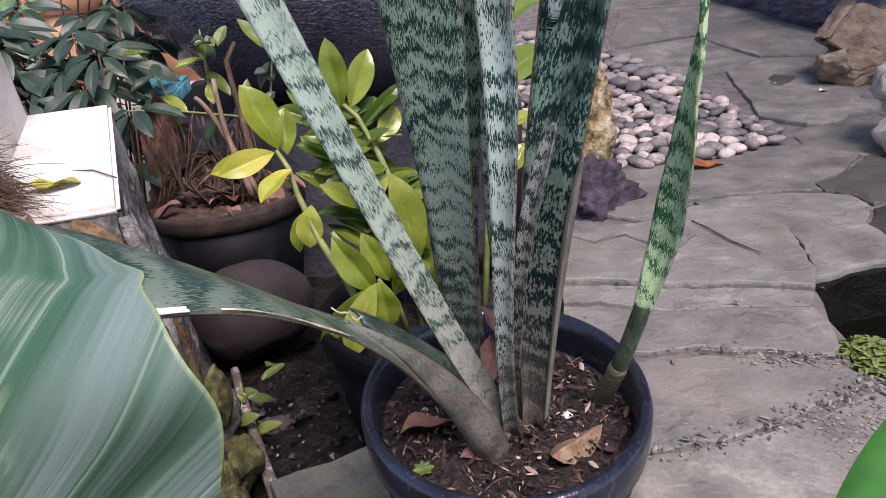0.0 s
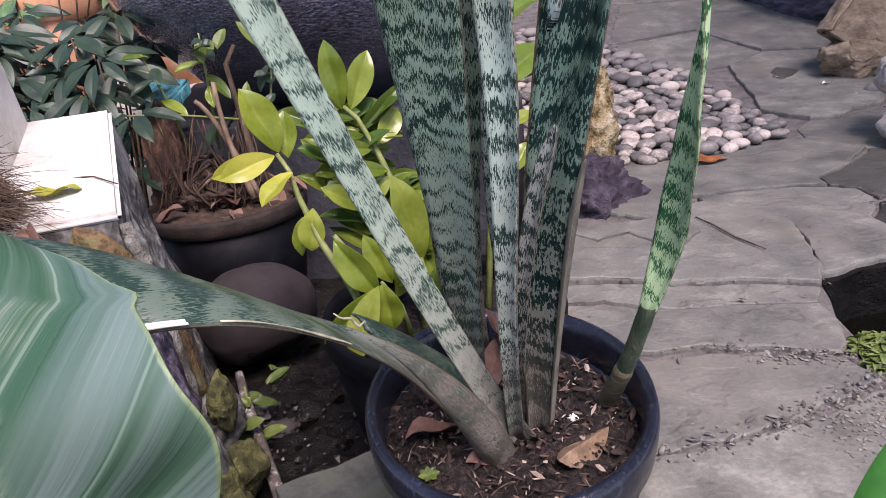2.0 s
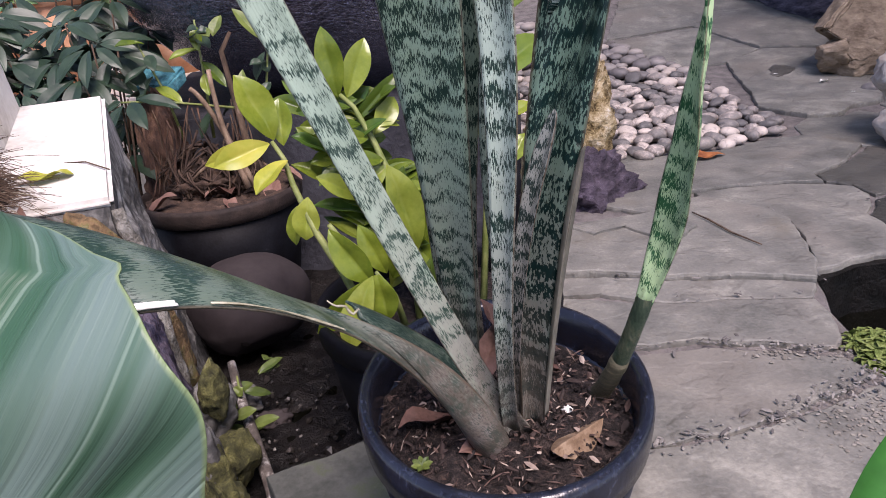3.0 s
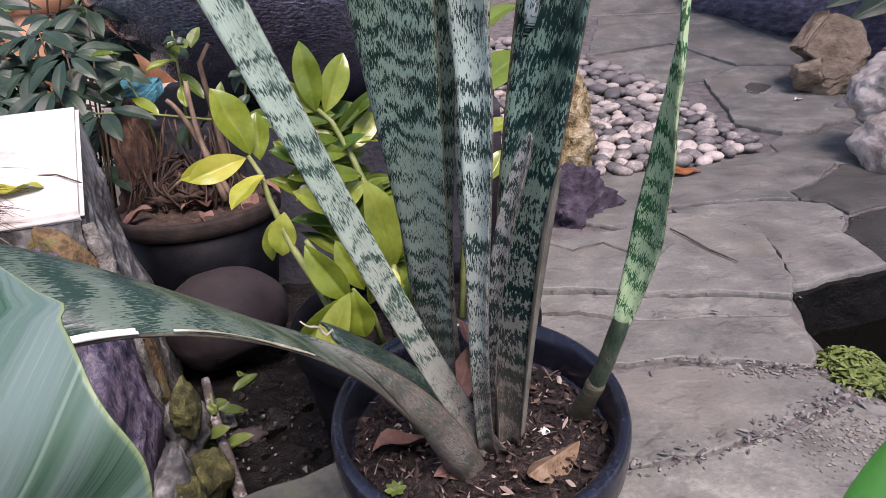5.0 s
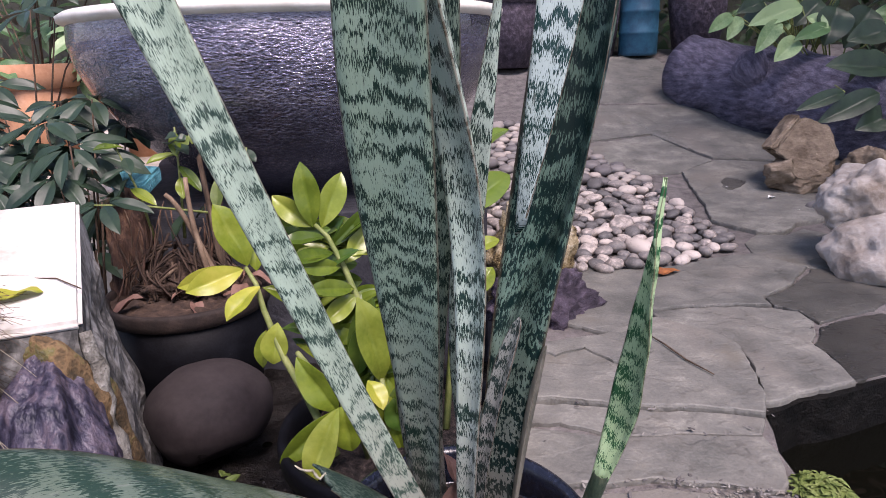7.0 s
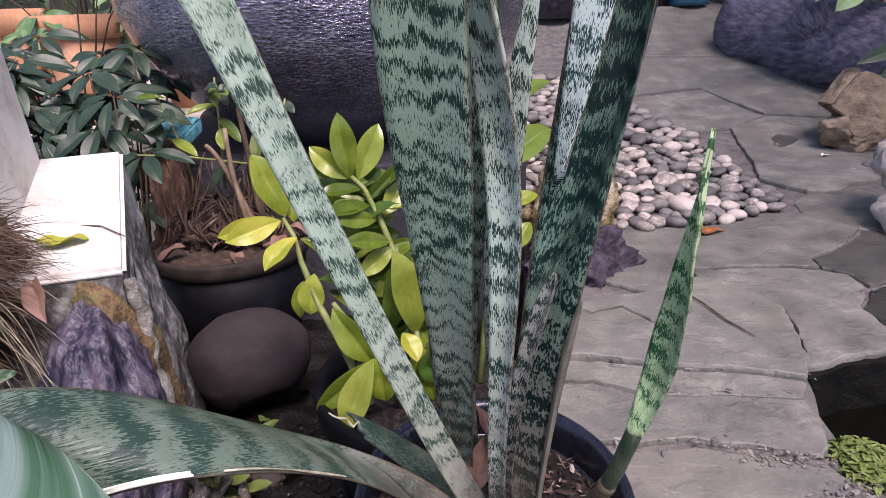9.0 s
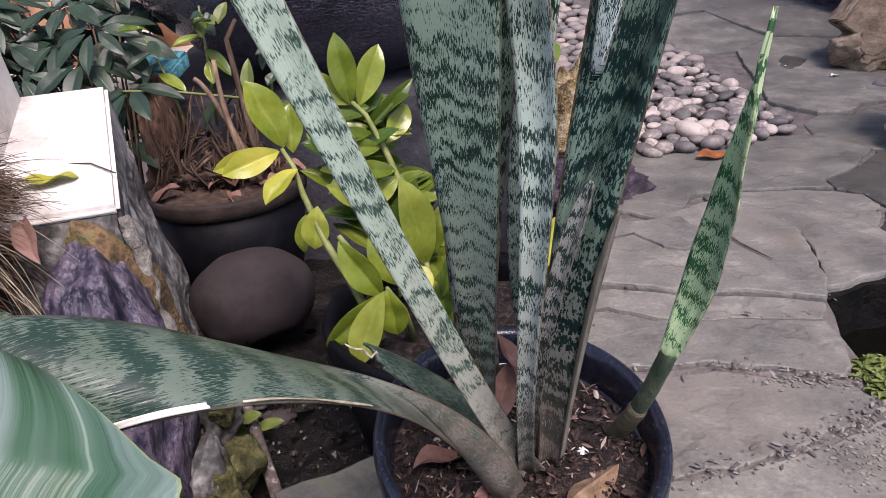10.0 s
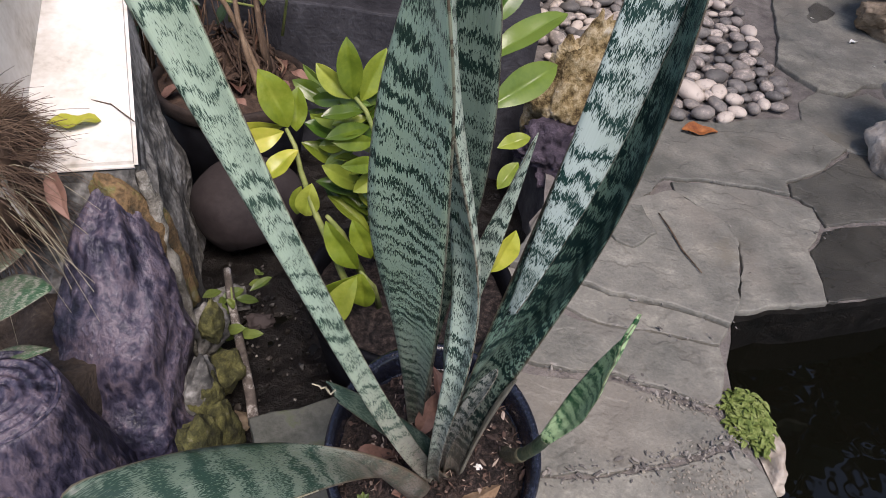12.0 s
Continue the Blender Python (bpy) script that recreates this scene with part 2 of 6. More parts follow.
    col = mixed(calc("MULTIPLY", step(cloud(14.0, 6, 0.7), 0.66, 0.76), 0.6), col, (0.049, 0.046, 0.040))
    col = mixed(calc("MULTIPLY", step(cloud(11.0, 9, 0.75, (1, 1.6, 1)), 0.62, 0.74), 0.55), col, (0.390, 0.375, 0.315))
    col = mixed(calc("MULTIPLY", calc("MULTIPLY", ledge, step(cloud(6.0, 3), 0.48, 0.66)), 0.30), col, (0.058, 0.052, 0.044))
    l.new(col, b.inputs["Base Color"])
    l.new(calc("MULTIPLY_ADD", mid, 0.35, rough - 0.17), b.inputs["Roughness"])
    b.inputs["Specular IOR Level"].default_value = 0.4
    b1 = n.new("ShaderNodeBump")
    b1.inputs["Strength"].default_value, b1.inputs["Distance"].default_value = 0.6, 0.0022
    l.new(layered, b1.inputs["Height"])
    b2 = n.new("ShaderNodeBump")
    b2.inputs["Strength"].default_value, b2.inputs["Distance"].default_value = 0.8, 0.0065
    l.new(calc("MULTIPLY_ADD", grain, 0.16, mid), b2.inputs["Height"])
    l.new(b1.outputs[0], b2.inputs["Normal"])
    l.new(b2.outputs[0], b.inputs["Normal"])
    return m


def island_material(name, stops, rough):
    """One tone for each loose piece of a joined mesh."""
    m = bpy.data.materials.new(name)
    m.use_nodes = True
    n, l = m.node_tree.nodes, m.node_tree.links
    g = n.new("ShaderNodeNewGeometry")
    r = n.new("ShaderNodeValToRGB")
    el = r.color_ramp.elements
    while len(el) < len(stops):
        el.new(0.5)
    for e, (p, c) in zip(el, stops):
        e.position, e.color = p, (*c, 1)
    l.new(g.outputs["Random Per Island"], r.inputs[0])
    l.new(r.outputs[0], n["Principled BSDF"].inputs["Base Color"])
    n["Principled BSDF"].inputs["Roughness"].default_value = rough
    return m


def water_material(name, tint):
    m = bpy.data.materials.new(name)
    m.use_nodes = True
    n, l = m.node_tree.nodes, m.node_tree.links
    b = n["Principled BSDF"]
    b.inputs["Base Color"].default_value = (*tint, 1)
    b.inputs["Roughness"].default_value = 0.03
    b.inputs["IOR"].default_value = 1.33
    co = n.new("ShaderNodeTexCoord")
    t = n.new("ShaderNodeTexNoise")
    t.inputs["Scale"].default_value, t.inputs["Detail"].default_value = 9.0, 2.0
    l.new(co.outputs["Object"], t.inputs["Vector"])
    bp = n.new("ShaderNodeBump")
    bp.inputs["Strength"].default_value, bp.inputs["Distance"].default_value = 0.25, 0.01
    l.new(t.outputs["Fac"], bp.inputs["Height"])
    l.new(bp.outputs[0], b.inputs["Normal"])
    return m


VEIN_SWEEP = 3.5
M_SNAKE = snake_material("snake_leaf_skin", (0.40, 0.49, 0.415), (0.011, 0.034, 0.027), band=46.0, cover=0.53, rough=0.34)
M_SNAKE_BROAD = snake_material("broad_snake_leaf_skin", (0.345, 0.465, 0.335), (0.012, 0.040, 0.028), band=50.0, cover=0.53, belt_depth=0.085)
M_SNAKE_PALE = snake_material("pale_snake_leaf_skin", (0.29, 0.38, 0.295), (0.018, 0.046, 0.034), band=50.0, cover=0.565)
# dark green skin, darkened further for shade on the folded leaf's right side
M_SNAKE_DARK = snake_material("dark_folded_snake_leaf", (0.13, 0.215, 0.17), (0.005, 0.021, 0.020), band=42.0, cover=0.47, rough=0.32)
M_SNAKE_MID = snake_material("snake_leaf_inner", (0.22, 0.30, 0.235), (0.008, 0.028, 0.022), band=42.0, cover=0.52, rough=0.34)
M_SNAKE_YOUNG = snake_material("young_snake_leaf_skin", (0.44, 0.61, 0.34), (0.020, 0.110, 0.042), band=46.0, cover=0.535, belt_depth=0.12)
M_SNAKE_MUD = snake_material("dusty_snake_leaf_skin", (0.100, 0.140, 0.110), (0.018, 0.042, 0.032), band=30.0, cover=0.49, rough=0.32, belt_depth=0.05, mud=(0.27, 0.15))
# inner face: pale tone raised to paint in glare, on top of low roughness
M_SNAKE_GLARE = snake_material("glare_snake_leaf_face", (0.34, 0.42, 0.40), (0.010, 0.034, 0.030), band=42.0, cover=0.51, rough=0.25)
M_SNAKE_STALK = snake_material("pale_leaf_stalk", (0.20, 0.22, 0.205), (0.010, 0.022, 0.020), band=58.0, cover=0.50, rough=0.36)
M_TORN = material("torn_leaf_edge", ((0.3, (0.6, 0.6, 0.55)), (0.6, (0.82, 0.82, 0.78))), 40, rough=0.5)
M_MARGIN = material("leaf_margin", ((0.35, (0.20, 0.19, 0.12)), (0.65, (0.58, 0.54, 0.42))), 30, rough=0.6)
M_RIB = material("dry_rib", ((0.3, (0.10, 0.10, 0.08)), (0.55, (0.19, 0.18, 0.145)), (0.75, (0.31, 0.29, 0.23))), 60, 6, rough=0.6, bump=0.4, depth=0.003, stretch=(1, 1, 0.3))
M_STRIPED = striped_leaf_material("striped_leaf")
M_GREEN = material("fresh_green_leaf", ((0.3, (0.02, 0.10, 0.012)), (0.7, (0.05, 0.22, 0.03))), 14, rough=0.35, translucent=0.15)
# lime skin, toned down a little to paint the deep shade among leaves
M_LIME = material("lime_leaf", ((0.25, (0.060, 0.105, 0.012)), (0.5, (0.130, 0.185, 0.020)), (0.78, (0.25, 0.30, 0.045))), 11, rough=0.27, bump=0.15, per_object=0.55, translucent=0.25, spec=0.5)
M_LIME_BRIGHT = material("bright_lime_leaf", ((0.25, (0.12, 0.18, 0.018)), (0.5, (0.20, 0.26, 0.028)), (0.78, (0.33, 0.37, 0.06))), 16, rough=0.25, bump=0.25, per_object=0.45, translucent=0.25, spec=0.5)
M_YELLOW = material("yellowing_leaf", ((0.28, (0.24, 0.29, 0.025)), (0.5, (0.38, 0.39, 0.05)), (0.75, (0.50, 0.46, 0.085))), 13, rough=0.3, bump=0.15, translucent=0.25)
M_STEM = material("green_stem", ((0.3, (0.10, 0.14, 0.03)), (0.7, (0.26, 0.28, 0.10))), 40, rough=0.5)
M_SCHEF = material("umbrella_plant_leaf", ((0.3, (0.010, 0.024, 0.013)), (0.7, (0.030, 0.056, 0.030))), 16, rough=0.42, bump=0.15, per_object=0.15, translucent=0.05, spec=0.4)
M_PALELEAF = material("pale_broad_leaf", ((0.3, (0.07, 0.15, 0.055)), (0.7, (0.25, 0.36, 0.17))), 14, rough=0.4, per_object=0.6, translucent=0.1)
M_POT = material("black_plastic", ((0.38, (0.006, 0.007, 0.012)), (0.60, (0.013, 0.016, 0.027)), (0.74, (0.035, 0.040, 0.06)), (0.88, (0.16, 0.17, 0.21))), 22, 9, rough=0.24, bump=0.15, fine=260, fine_amount=0.8, spec=0.55, stretch=(1, 1, 0.35))
# dusty brown clay, its tone lowered further for light that neighbouring things block
M_CLAYRIM = material("dusty_clay", ((0.3, (0.008, 0.005, 0.0045)), (0.55, (0.024, 0.016, 0.013)), (0.75, (0.055, 0.036, 0.028))), 20, 9, rough=0.8, bump=0.7, depth=0.006)
# darker copy of the black plastic; deep shade on the back pots is painted in
M_POT_SHADED = material("shaded_black_plastic", ((0.35, (0.002, 0.002, 0.003)), (0.7, (0.007, 0.0075, 0.010)), (0.85, (0.03, 0.03, 0.034))), 14, 8, rough=0.55, bump=0.15, fine=200, fine_amount=0.5, spec=0.12)
M_SOIL = material("potting_soil", ((0.35, (0.006, 0.0045, 0.0045)), (0.52, (0.042, 0.030, 0.027)), (0.66, (0.110, 0.078, 0.068)), (0.80, (0.24, 0.185, 0.16))), 90, rough=0.95, bump=1.0, depth=0.02, fine_amount=0.6)
M_CHIP = island_material("wood_chip", ((0.0, (0.012, 0.008, 0.007)), (0.45, (0.050, 0.029, 0.023)), (0.78, (0.115, 0.070, 0.054)), (0.955, (0.36, 0.29, 0.24))), 0.85)
M_DRY = material("dry_leaf", ((0.3, (0.075, 0.036, 0.027)), (0.7, (0.20, 0.112, 0.085))), 30, rough=0.65, bump=0.4, per_object=0.4)
M_TAN = material("tan_dry_leaf", ((0.3, (0.10, 0.062, 0.036)), (0.5, (0.19, 0.125, 0.078)), (0.7, (0.29, 0.21, 0.14))), 60, rough=0.8, bump=0.8, depth=0.006)
M_SHEATH = material("dry_sheath", ((0.3, (0.035, 0.035, 0.022)), (0.55, (0.10, 0.09, 0.055)), (0.75, (0.24, 0.20, 0.12))), 50, 7, rough=0.6, bump=0.7, depth=0.006, stretch=(1, 1, 4))
M_SHEATH_GREEN = material("green_sheath", ((0.3, (0.014, 0.030, 0.020)), (0.48, (0.034, 0.058, 0.036)), (0.62, (0.075, 0.092, 0.058)), (0.78, (0.18, 0.17, 0.11))), 55, 8, rough=0.5, bump=0.6, depth=0.003, fine_amount=0.5, stretch=(1, 1, 0.4))
M_RUST = material("rust_leaf", ((0.3, (0.14, 0.04, 0.014)), (0.7, (0.36, 0.135, 0.04))), 40, rough=0.6, bump=0.5)
M_SLATE = slate_material("flagstone", 0.98)
# on paving stones these dark tones hold pond damp plus painted-in shade
M_SLATE_DAMP_SHADED = slate_material("damp_shaded_flagstone", 0.46, 0.42)
M_SLATE_WET_SHADED = slate_material("wet_shaded_flagstone", 0.20, 0.30)
M_CRUMB = island_material("stone_crumb", ((0.0, (0.06, 0.055, 0.052)), (0.5, (0.125, 0.115, 0.107)), (0.95, (0.22, 0.205, 0.185))), 0.85)
M_OLDMORTAR = island_material("old_mortar", ((0.0, (0.12, 0.108, 0.090)), (0.5, (0.165, 0.150, 0.126)), (1.0, (0.25, 0.23, 0.195))), 0.95)
M_MORTAR = material("mortar", ((0.3, (0.075, 0.068, 0.064)), (0.7, (0.19, 0.172, 0.16))), 22, 8, rough=0.9, bump=0.9, depth=0.01)
M_CONCRETE = material("grey_concrete", ((0.3, (0.045, 0.048, 0.038)), (0.5, (0.095, 0.096, 0.080)), (0.62, (0.085, 0.098, 0.055)), (0.75, (0.18, 0.175, 0.155))), 14, 10, rough=0.85, bump=0.7, depth=0.006)
M_WEATHERED = material("weathered_concrete", ((0.3, (0.022, 0.022, 0.022)), (0.42, (0.060, 0.059, 0.056)), (0.51, (0.15, 0.145, 0.135)), (0.60, (0.30, 0.295, 0.28)), (0.72, (0.48, 0.47, 0.45))), 7.5, 11, rough=0.85, bump=0.8, depth=0.006, fine_amount=0.4)
M_CRUST = material("pale_crust", ((0.3, (0.05, 0.048, 0.040)), (0.46, (0.14, 0.13, 0.11)), (0.58, (0.25, 0.24, 0.21)), (0.74, (0.42, 0.40, 0.37))), 34, 10, rough=0.9, bump=1.0, depth=0.010)
M_WHITE = material("white_paint", ((0.3, (0.36, 0.33, 0.28)), (0.42, (0.52, 0.49, 0.44)), (0.58, (0.64, 0.62, 0.58)), (0.75, (0.70, 0.69, 0.66))), 9, 10, rough=0.6, bump=0.3)
M_MOSSROCK = material("mossy_ochre_rock", ((0.3, (0.03, 0.027, 0.018)), (0.42, (0.10, 0.065, 0.032)), (0.5, (0.19, 0.12, 0.06)), (0.58, (0.14, 0.125, 0.045)), (0.68, (0.22, 0.20, 0.15)), (0.78, (0.45, 0.43, 0.4))), 17, 11, rough=0.9, bump=1.0, depth=0.012)
M_PURPLE = material("purple_painted_rock", ((0.24, (0.008, 0.008, 0.015)), (0.40, (0.026, 0.024, 0.042)), (0.50, (0.055, 0.048, 0.072)), (0.58, (0.105, 0.084, 0.106)), (0.66, (0.060, 0.052, 0.078)), (0.76, (0.19, 0.168, 0.195)), (0.90, (0.50, 0.48, 0.50))), 7.0, 12, rough=0.40, bump=1.0, depth=0.010, fine_amount=0.9, fine=55, stretch=(1.2, 1.2, 0.6))
M_WETSTONE = material("wet_black_stone", ((0.35, (0.003, 0.003, 0.0025)), (0.65, (0.009, 0.008, 0.007)), (0.8, (0.035, 0.03, 0.024))), 24, 9, rough=0.5, bump=0.9, depth=0.012, spec=0.12)
M_ROOT = material("dark_root", ((0.3, (0.018, 0.011, 0.008)), (0.6, (0.065, 0.040, 0.028)), (0.8, (0.16, 0.105, 0.07))), 24, 8, rough=0.9, bump=0.9, depth=0.008, stretch=(2, 2, 0.7))
M_REDWOOD = material("reddish_old_wood", ((0.3, (0.022, 0.012, 0.009)), (0.52, (0.085, 0.045, 0.030)), (0.68, (0.17, 0.095, 0.055)), (0.8, (0.30, 0.19, 0.12))), 18, 9, rough=0.85, bump=0.9, depth=0.008, stretch=(2.5, 2.5, 0.5))
M_TANSTEM = material("tan_stem", ((0.3, (0.10, 0.065, 0.040)), (0.55, (0.22, 0.15, 0.10)), (0.75, (0.36, 0.27, 0.19))), 40, 7, rough=0.7, bump=0.6, depth=0.004, stretch=(1, 1, 0.5))
M_LOG = material("painted_log", ((0.3, (0.034, 0.032, 0.054)), (0.5, (0.125, 0.115, 0.165)), (0.75, (0.31, 0.285, 0.37))), 9, 11, rough=0.5, bump=1.0, depth=0.022, fine_amount=0.45, stretch=(5, 0.6, 5))
M_PURPLE_STONE = material("purple_stone", ((0.32, (0.018, 0.014, 0.022)), (0.55, (0.065, 0.05, 0.07)), (0.75, (0.16, 0.13, 0.165))), 34, 9, rough=0.7, bump=1.0, depth=0.02)
# grey plinth stone, its tone lowered further for the bowl's shadow
M_DARKSTONE = material("dark_grey_stone", ((0.3, (0.014, 0.014, 0.018)), (0.6, (0.045, 0.045, 0.053)), (0.78, (0.10, 0.10, 0.11))), 9, 10, rough=0.7, bump=0.9, depth=0.012)
M_BOULDER = material("smooth_boulder", ((0.3, (0.022, 0.017, 0.018)), (0.5, (0.036, 0.029, 0.029)), (0.7, (0.052, 0.042, 0.041))), 5, 10, rough=0.8, bump=0.35, fine=90, spec=0.2)
M_GLAZE = material("dark_glaze", ((0.3, (0.115, 0.112, 0.150)), (0.55, (0.26, 0.25, 0.32)), (0.75, (0.46, 0.43, 0.48))), 5, 8, rough=0.24, bump=1.0, depth=0.008, fine=85, fine_amount=1.0, spec=0.9, metal=0.8, coat=0.5, stretch=(1, 1, 2.2))
M_GLAZE_RIM = material("pale_glaze", ((0.3, (0.62, 0.58, 0.5)), (0.7, (0.8, 0.78, 0.7))), 12, rough=0.3)
M_WATER = water_material("pond_water", (0.003, 0.003, 0.002))
# wet black mud, darker still in place of light the channel would block
M_MUD = material("wet_mud", ((0.3, (0.003, 0.0026, 0.0022)), (0.6, (0.010, 0.008, 0.007)), (0.8, (0.045, 0.038, 0.032))), 30, 10, rough=0.42, bump=1.0, depth=0.014, spec=0.25)
M_PEBBLE = material("river_pebble", ((0.2, (0.105, 0.100, 0.096)), (0.42, (0.175, 0.163, 0.152)), (0.6, (0.255, 0.222, 0.200)), (0.78, (0.50, 0.435, 0.38))), 2.2, 5, rough=0.55, bump=0.1, fine=120, per_object=0.75)
M_GRAVEL = island_material("wet_gravel", ((0.0, (0.006, 0.005, 0.0045)), (0.7, (0.022, 0.018, 0.015)), (0.93, (0.06, 0.052, 0.045)), (1.0, (0.20, 0.19, 0.17))), 0.5)
M_PEBBLE_FAR = island_material("far_river_pebble", ((0.0, (0.12, 0.11, 0.108)), (0.5, (0.22, 0.20, 0.185)), (1.0, (0.42, 0.36, 0.31))), 0.6)
M_CORAL = material("yellow_coral_rock", ((0.36, (0.07, 0.045, 0.016)), (0.48, (0.27, 0.20, 0.095)), (0.62, (0.50, 0.41, 0.26)), (0.75, (0.62, 0.58, 0.50))), 30, 7, rough=0.95, bump=1.0, depth=0.03)
M_WHITEROCK = material("white_rock", ((0.3, (0.19, 0.15, 0.115)), (0.52, (0.38, 0.34, 0.295)), (0.75, (0.58, 0.56, 0.52))), 7, 9, rough=0.75, bump=0.9, depth=0.016)
M_BROWNROCK = material("brown_rock", ((0.3, (0.075, 0.052, 0.032)), (0.55, (0.21, 0.16, 0.11)), (0.75, (0.40, 0.32, 0.24))), 8, 9, rough=0.8, bump=0.9, depth=0.014, stretch=(1, 1, 2))
M_BARK = material("bark", ((0.3, (0.03, 0.02, 0.014)), (0.6, (0.11, 0.072, 0.048)), (0.78, (0.24, 0.175, 0.12))), 14, 8, rough=0.9, bump=0.9, depth=0.008, stretch=(3, 3, 0.6))
M_FIBRE = material("dry_fibre", ((0.3, (0.035, 0.022, 0.015)), (0.55, (0.085, 0.055, 0.038)), (0.78, (0.21, 0.15, 0.105))), 22, rough=0.95, per_object=0.3)
M_STRAW = material("straw_grass", ((0.3, (0.15, 0.13, 0.08)), (0.7, (0.40, 0.36, 0.26))), 30, rough=0.8, per_object=0.5)
M_MOSS = material("moss", ((0.3, (0.02, 0.020, 0.010)), (0.46, (0.055, 0.055, 0.02)), (0.6, (0.13, 0.125, 0.042)), (0.72, (0.22, 0.20, 0.12))), 40, 9, rough=0.95, bump=1.0, depth=0.012)
M_TERRACOTTA = material("terracotta", ((0.3, (0.36, 0.165, 0.085)), (0.55, (0.50, 0.26, 0.15)), (0.75, (0.62, 0.38, 0.26))), 9, 9, rough=0.85, bump=0.3)
M_TURQ = material("turquoise_plastic", ((0.3, (0.02, 0.10, 0.14)), (0.55, (0.06, 0.24, 0.29)), (0.75, (0.16, 0.38, 0.42))), 60, rough=0.4, bump=1.0, depth=0.012)
M_BLUE = material("blue_drum_paint", ((0.3, (0.012, 0.05, 0.09)), (0.7, (0.03, 0.13, 0.20))), 8, rough=0.45)
M_DARKLEAF = material("dark_hedge_leaf", ((0.3, (0.012, 0.03, 0.012)), (0.7, (0.05, 0.10, 0.04))), 10, rough=0.5, per_object=0.4)
M_GREEN_MID = material("mid_green_leaf", ((0.3, (0.05, 0.115, 0.016)), (0.7, (0.14, 0.21, 0.035))), 12, rough=0.28, bump=0.15, per_object=0.4, translucent=0.28, spec=0.5)
M_OLIVE = material("olive_leaf", ((0.3, (0.045, 0.075, 0.016)), (0.7, (0.13, 0.17, 0.04))), 20, rough=0.45, bump=0.15, per_object=0.4, translucent=0.1)
M_STICK = material("peeling_stick", ((0.3, (0.035, 0.028, 0.024)), (0.52, (0.11, 0.092, 0.08)), (0.64, (0.40, 0.375, 0.345))), 30, 8, rough=0.85, bump=0.7, depth=0.006)
M_TAN_GROUND = material("sandy_ground", ((0.3, (0.3, 0.25, 0.2)), (0.7, (0.6, 0.53, 0.46))), 5, 8, rough=0.95, bump=0.5, depth=0.01)
M_LIME_MOSS = material("leafy_moss", ((0.3, (0.045, 0.075, 0.012)), (0.5, (0.13, 0.175, 0.04)), (0.7, (0.26, 0.30, 0.11))), 70, 8, rough=0.65, bump=0.6, depth=0.006, translucent=0.1)
M_ZEBRA = snake_material("zebra_leaf", (0.22, 0.30, 0.18), (0.02, 0.07, 0.03), band=60.0, cover=0.45)
M_EARTH = material("garden_earth", ((0.3, (0.016, 0.012, 0.010)), (0.55, (0.045, 0.034, 0.027)), (0.72, (0.09, 0.07, 0.056)), (0.82, (0.18, 0.15, 0.12))), 16, 11, rough=0.95, bump=0.8, depth=0.010, fine_amount=0.5)


# ---- building helpers ----
def finish(bm, material_, smooth=True, name="mesh"):
    me = bpy.data.meshes.new(name)
    bm.normal_update()
    bm.to_mesh(me)
    bm.free()
    me.materials.append(material_)
    if smooth:
        me.polygons.foreach_set("use_smooth", [True] * len(me.polygons))
    return me


def part(name, bm, material_, parent=None, label="", smooth=True):
    ob = new(name, finish(bm, material_, smooth, name))
    if parent:
        ob.parent = parent
    if label:
        ob["label"] = label
    return ob


def thing(name, label, category, at=(0, 0, 0), group="", kind=""):
    ob = new(name)
    ob.empty_display_size = 0.02
    ob.location = at
    return tagged(ob, label, category, group, kind)


def place(ob, at, rot=(0, 0, 0), scale=(1, 1, 1)):
    ob.location, ob.rotation_euler, ob.scale = at, [radians(a) for a in rot], scale
    return ob


def bezier(points, s):
    k = len(points) - 1
    out = Vector((0, 0, 0))
    for i, p in enumerate(points):
        out += Vector(p) * (math.comb(k, i) * s ** i * (1 - s) ** (k - i))
    return out


def lathe(profile, seg=48, wobble=0.0):
    """A surface of revolution round z through (radius, height) points."""
    bm = bmesh.new()
    rings = []
    for r, z in profile:
        rings.append([bm.verts.new(((r * (1 + wobble * math.sin(3 * a + z * 9))) * math.cos(a), r * math.sin(a), z)) for a in [2 * math.pi * i / seg for i in range(seg)]])
    for a, b in zip(rings, rings[1:]):
        for i in range(seg):
            bm.faces.new((a[i], a[(i + 1) % seg], b[(i + 1) % seg], b[i]))
    return bm


def tube(points, radii, seg=8, bm=None, caps=True):
    bm = bm or bmesh.new()
    pts = [Vector(p) for p in points]
    rings = []
    side = None
    for i, p in enumerate(pts):
        d = (pts[min(i + 1, len(pts) - 1)] - pts[max(i - 1, 0)]).normalized()
        side = (Vector((0.31, 0.87, 0.2)) if side is None else side)
        side = (side - d * side.dot(d)).normalized()
        up = d.cross(side)
        r = radii[i] if hasattr(radii, "__len__") else radii
        rings.append([bm.verts.new(p + r * (math.cos(a) * side + math.sin(a) * up)) for a in [2 * math.pi * k / seg for k in range(seg)]])
    for a, b in zip(rings, rings[1:]):
        for i in range(seg):
            bm.faces.new((a[i], a[(i + 1) % seg], b[(i + 1) % seg], b[i]))
    if caps:
        bm.faces.new(rings[0][::-1])
        bm.faces.new(rings[-1])
    return bm


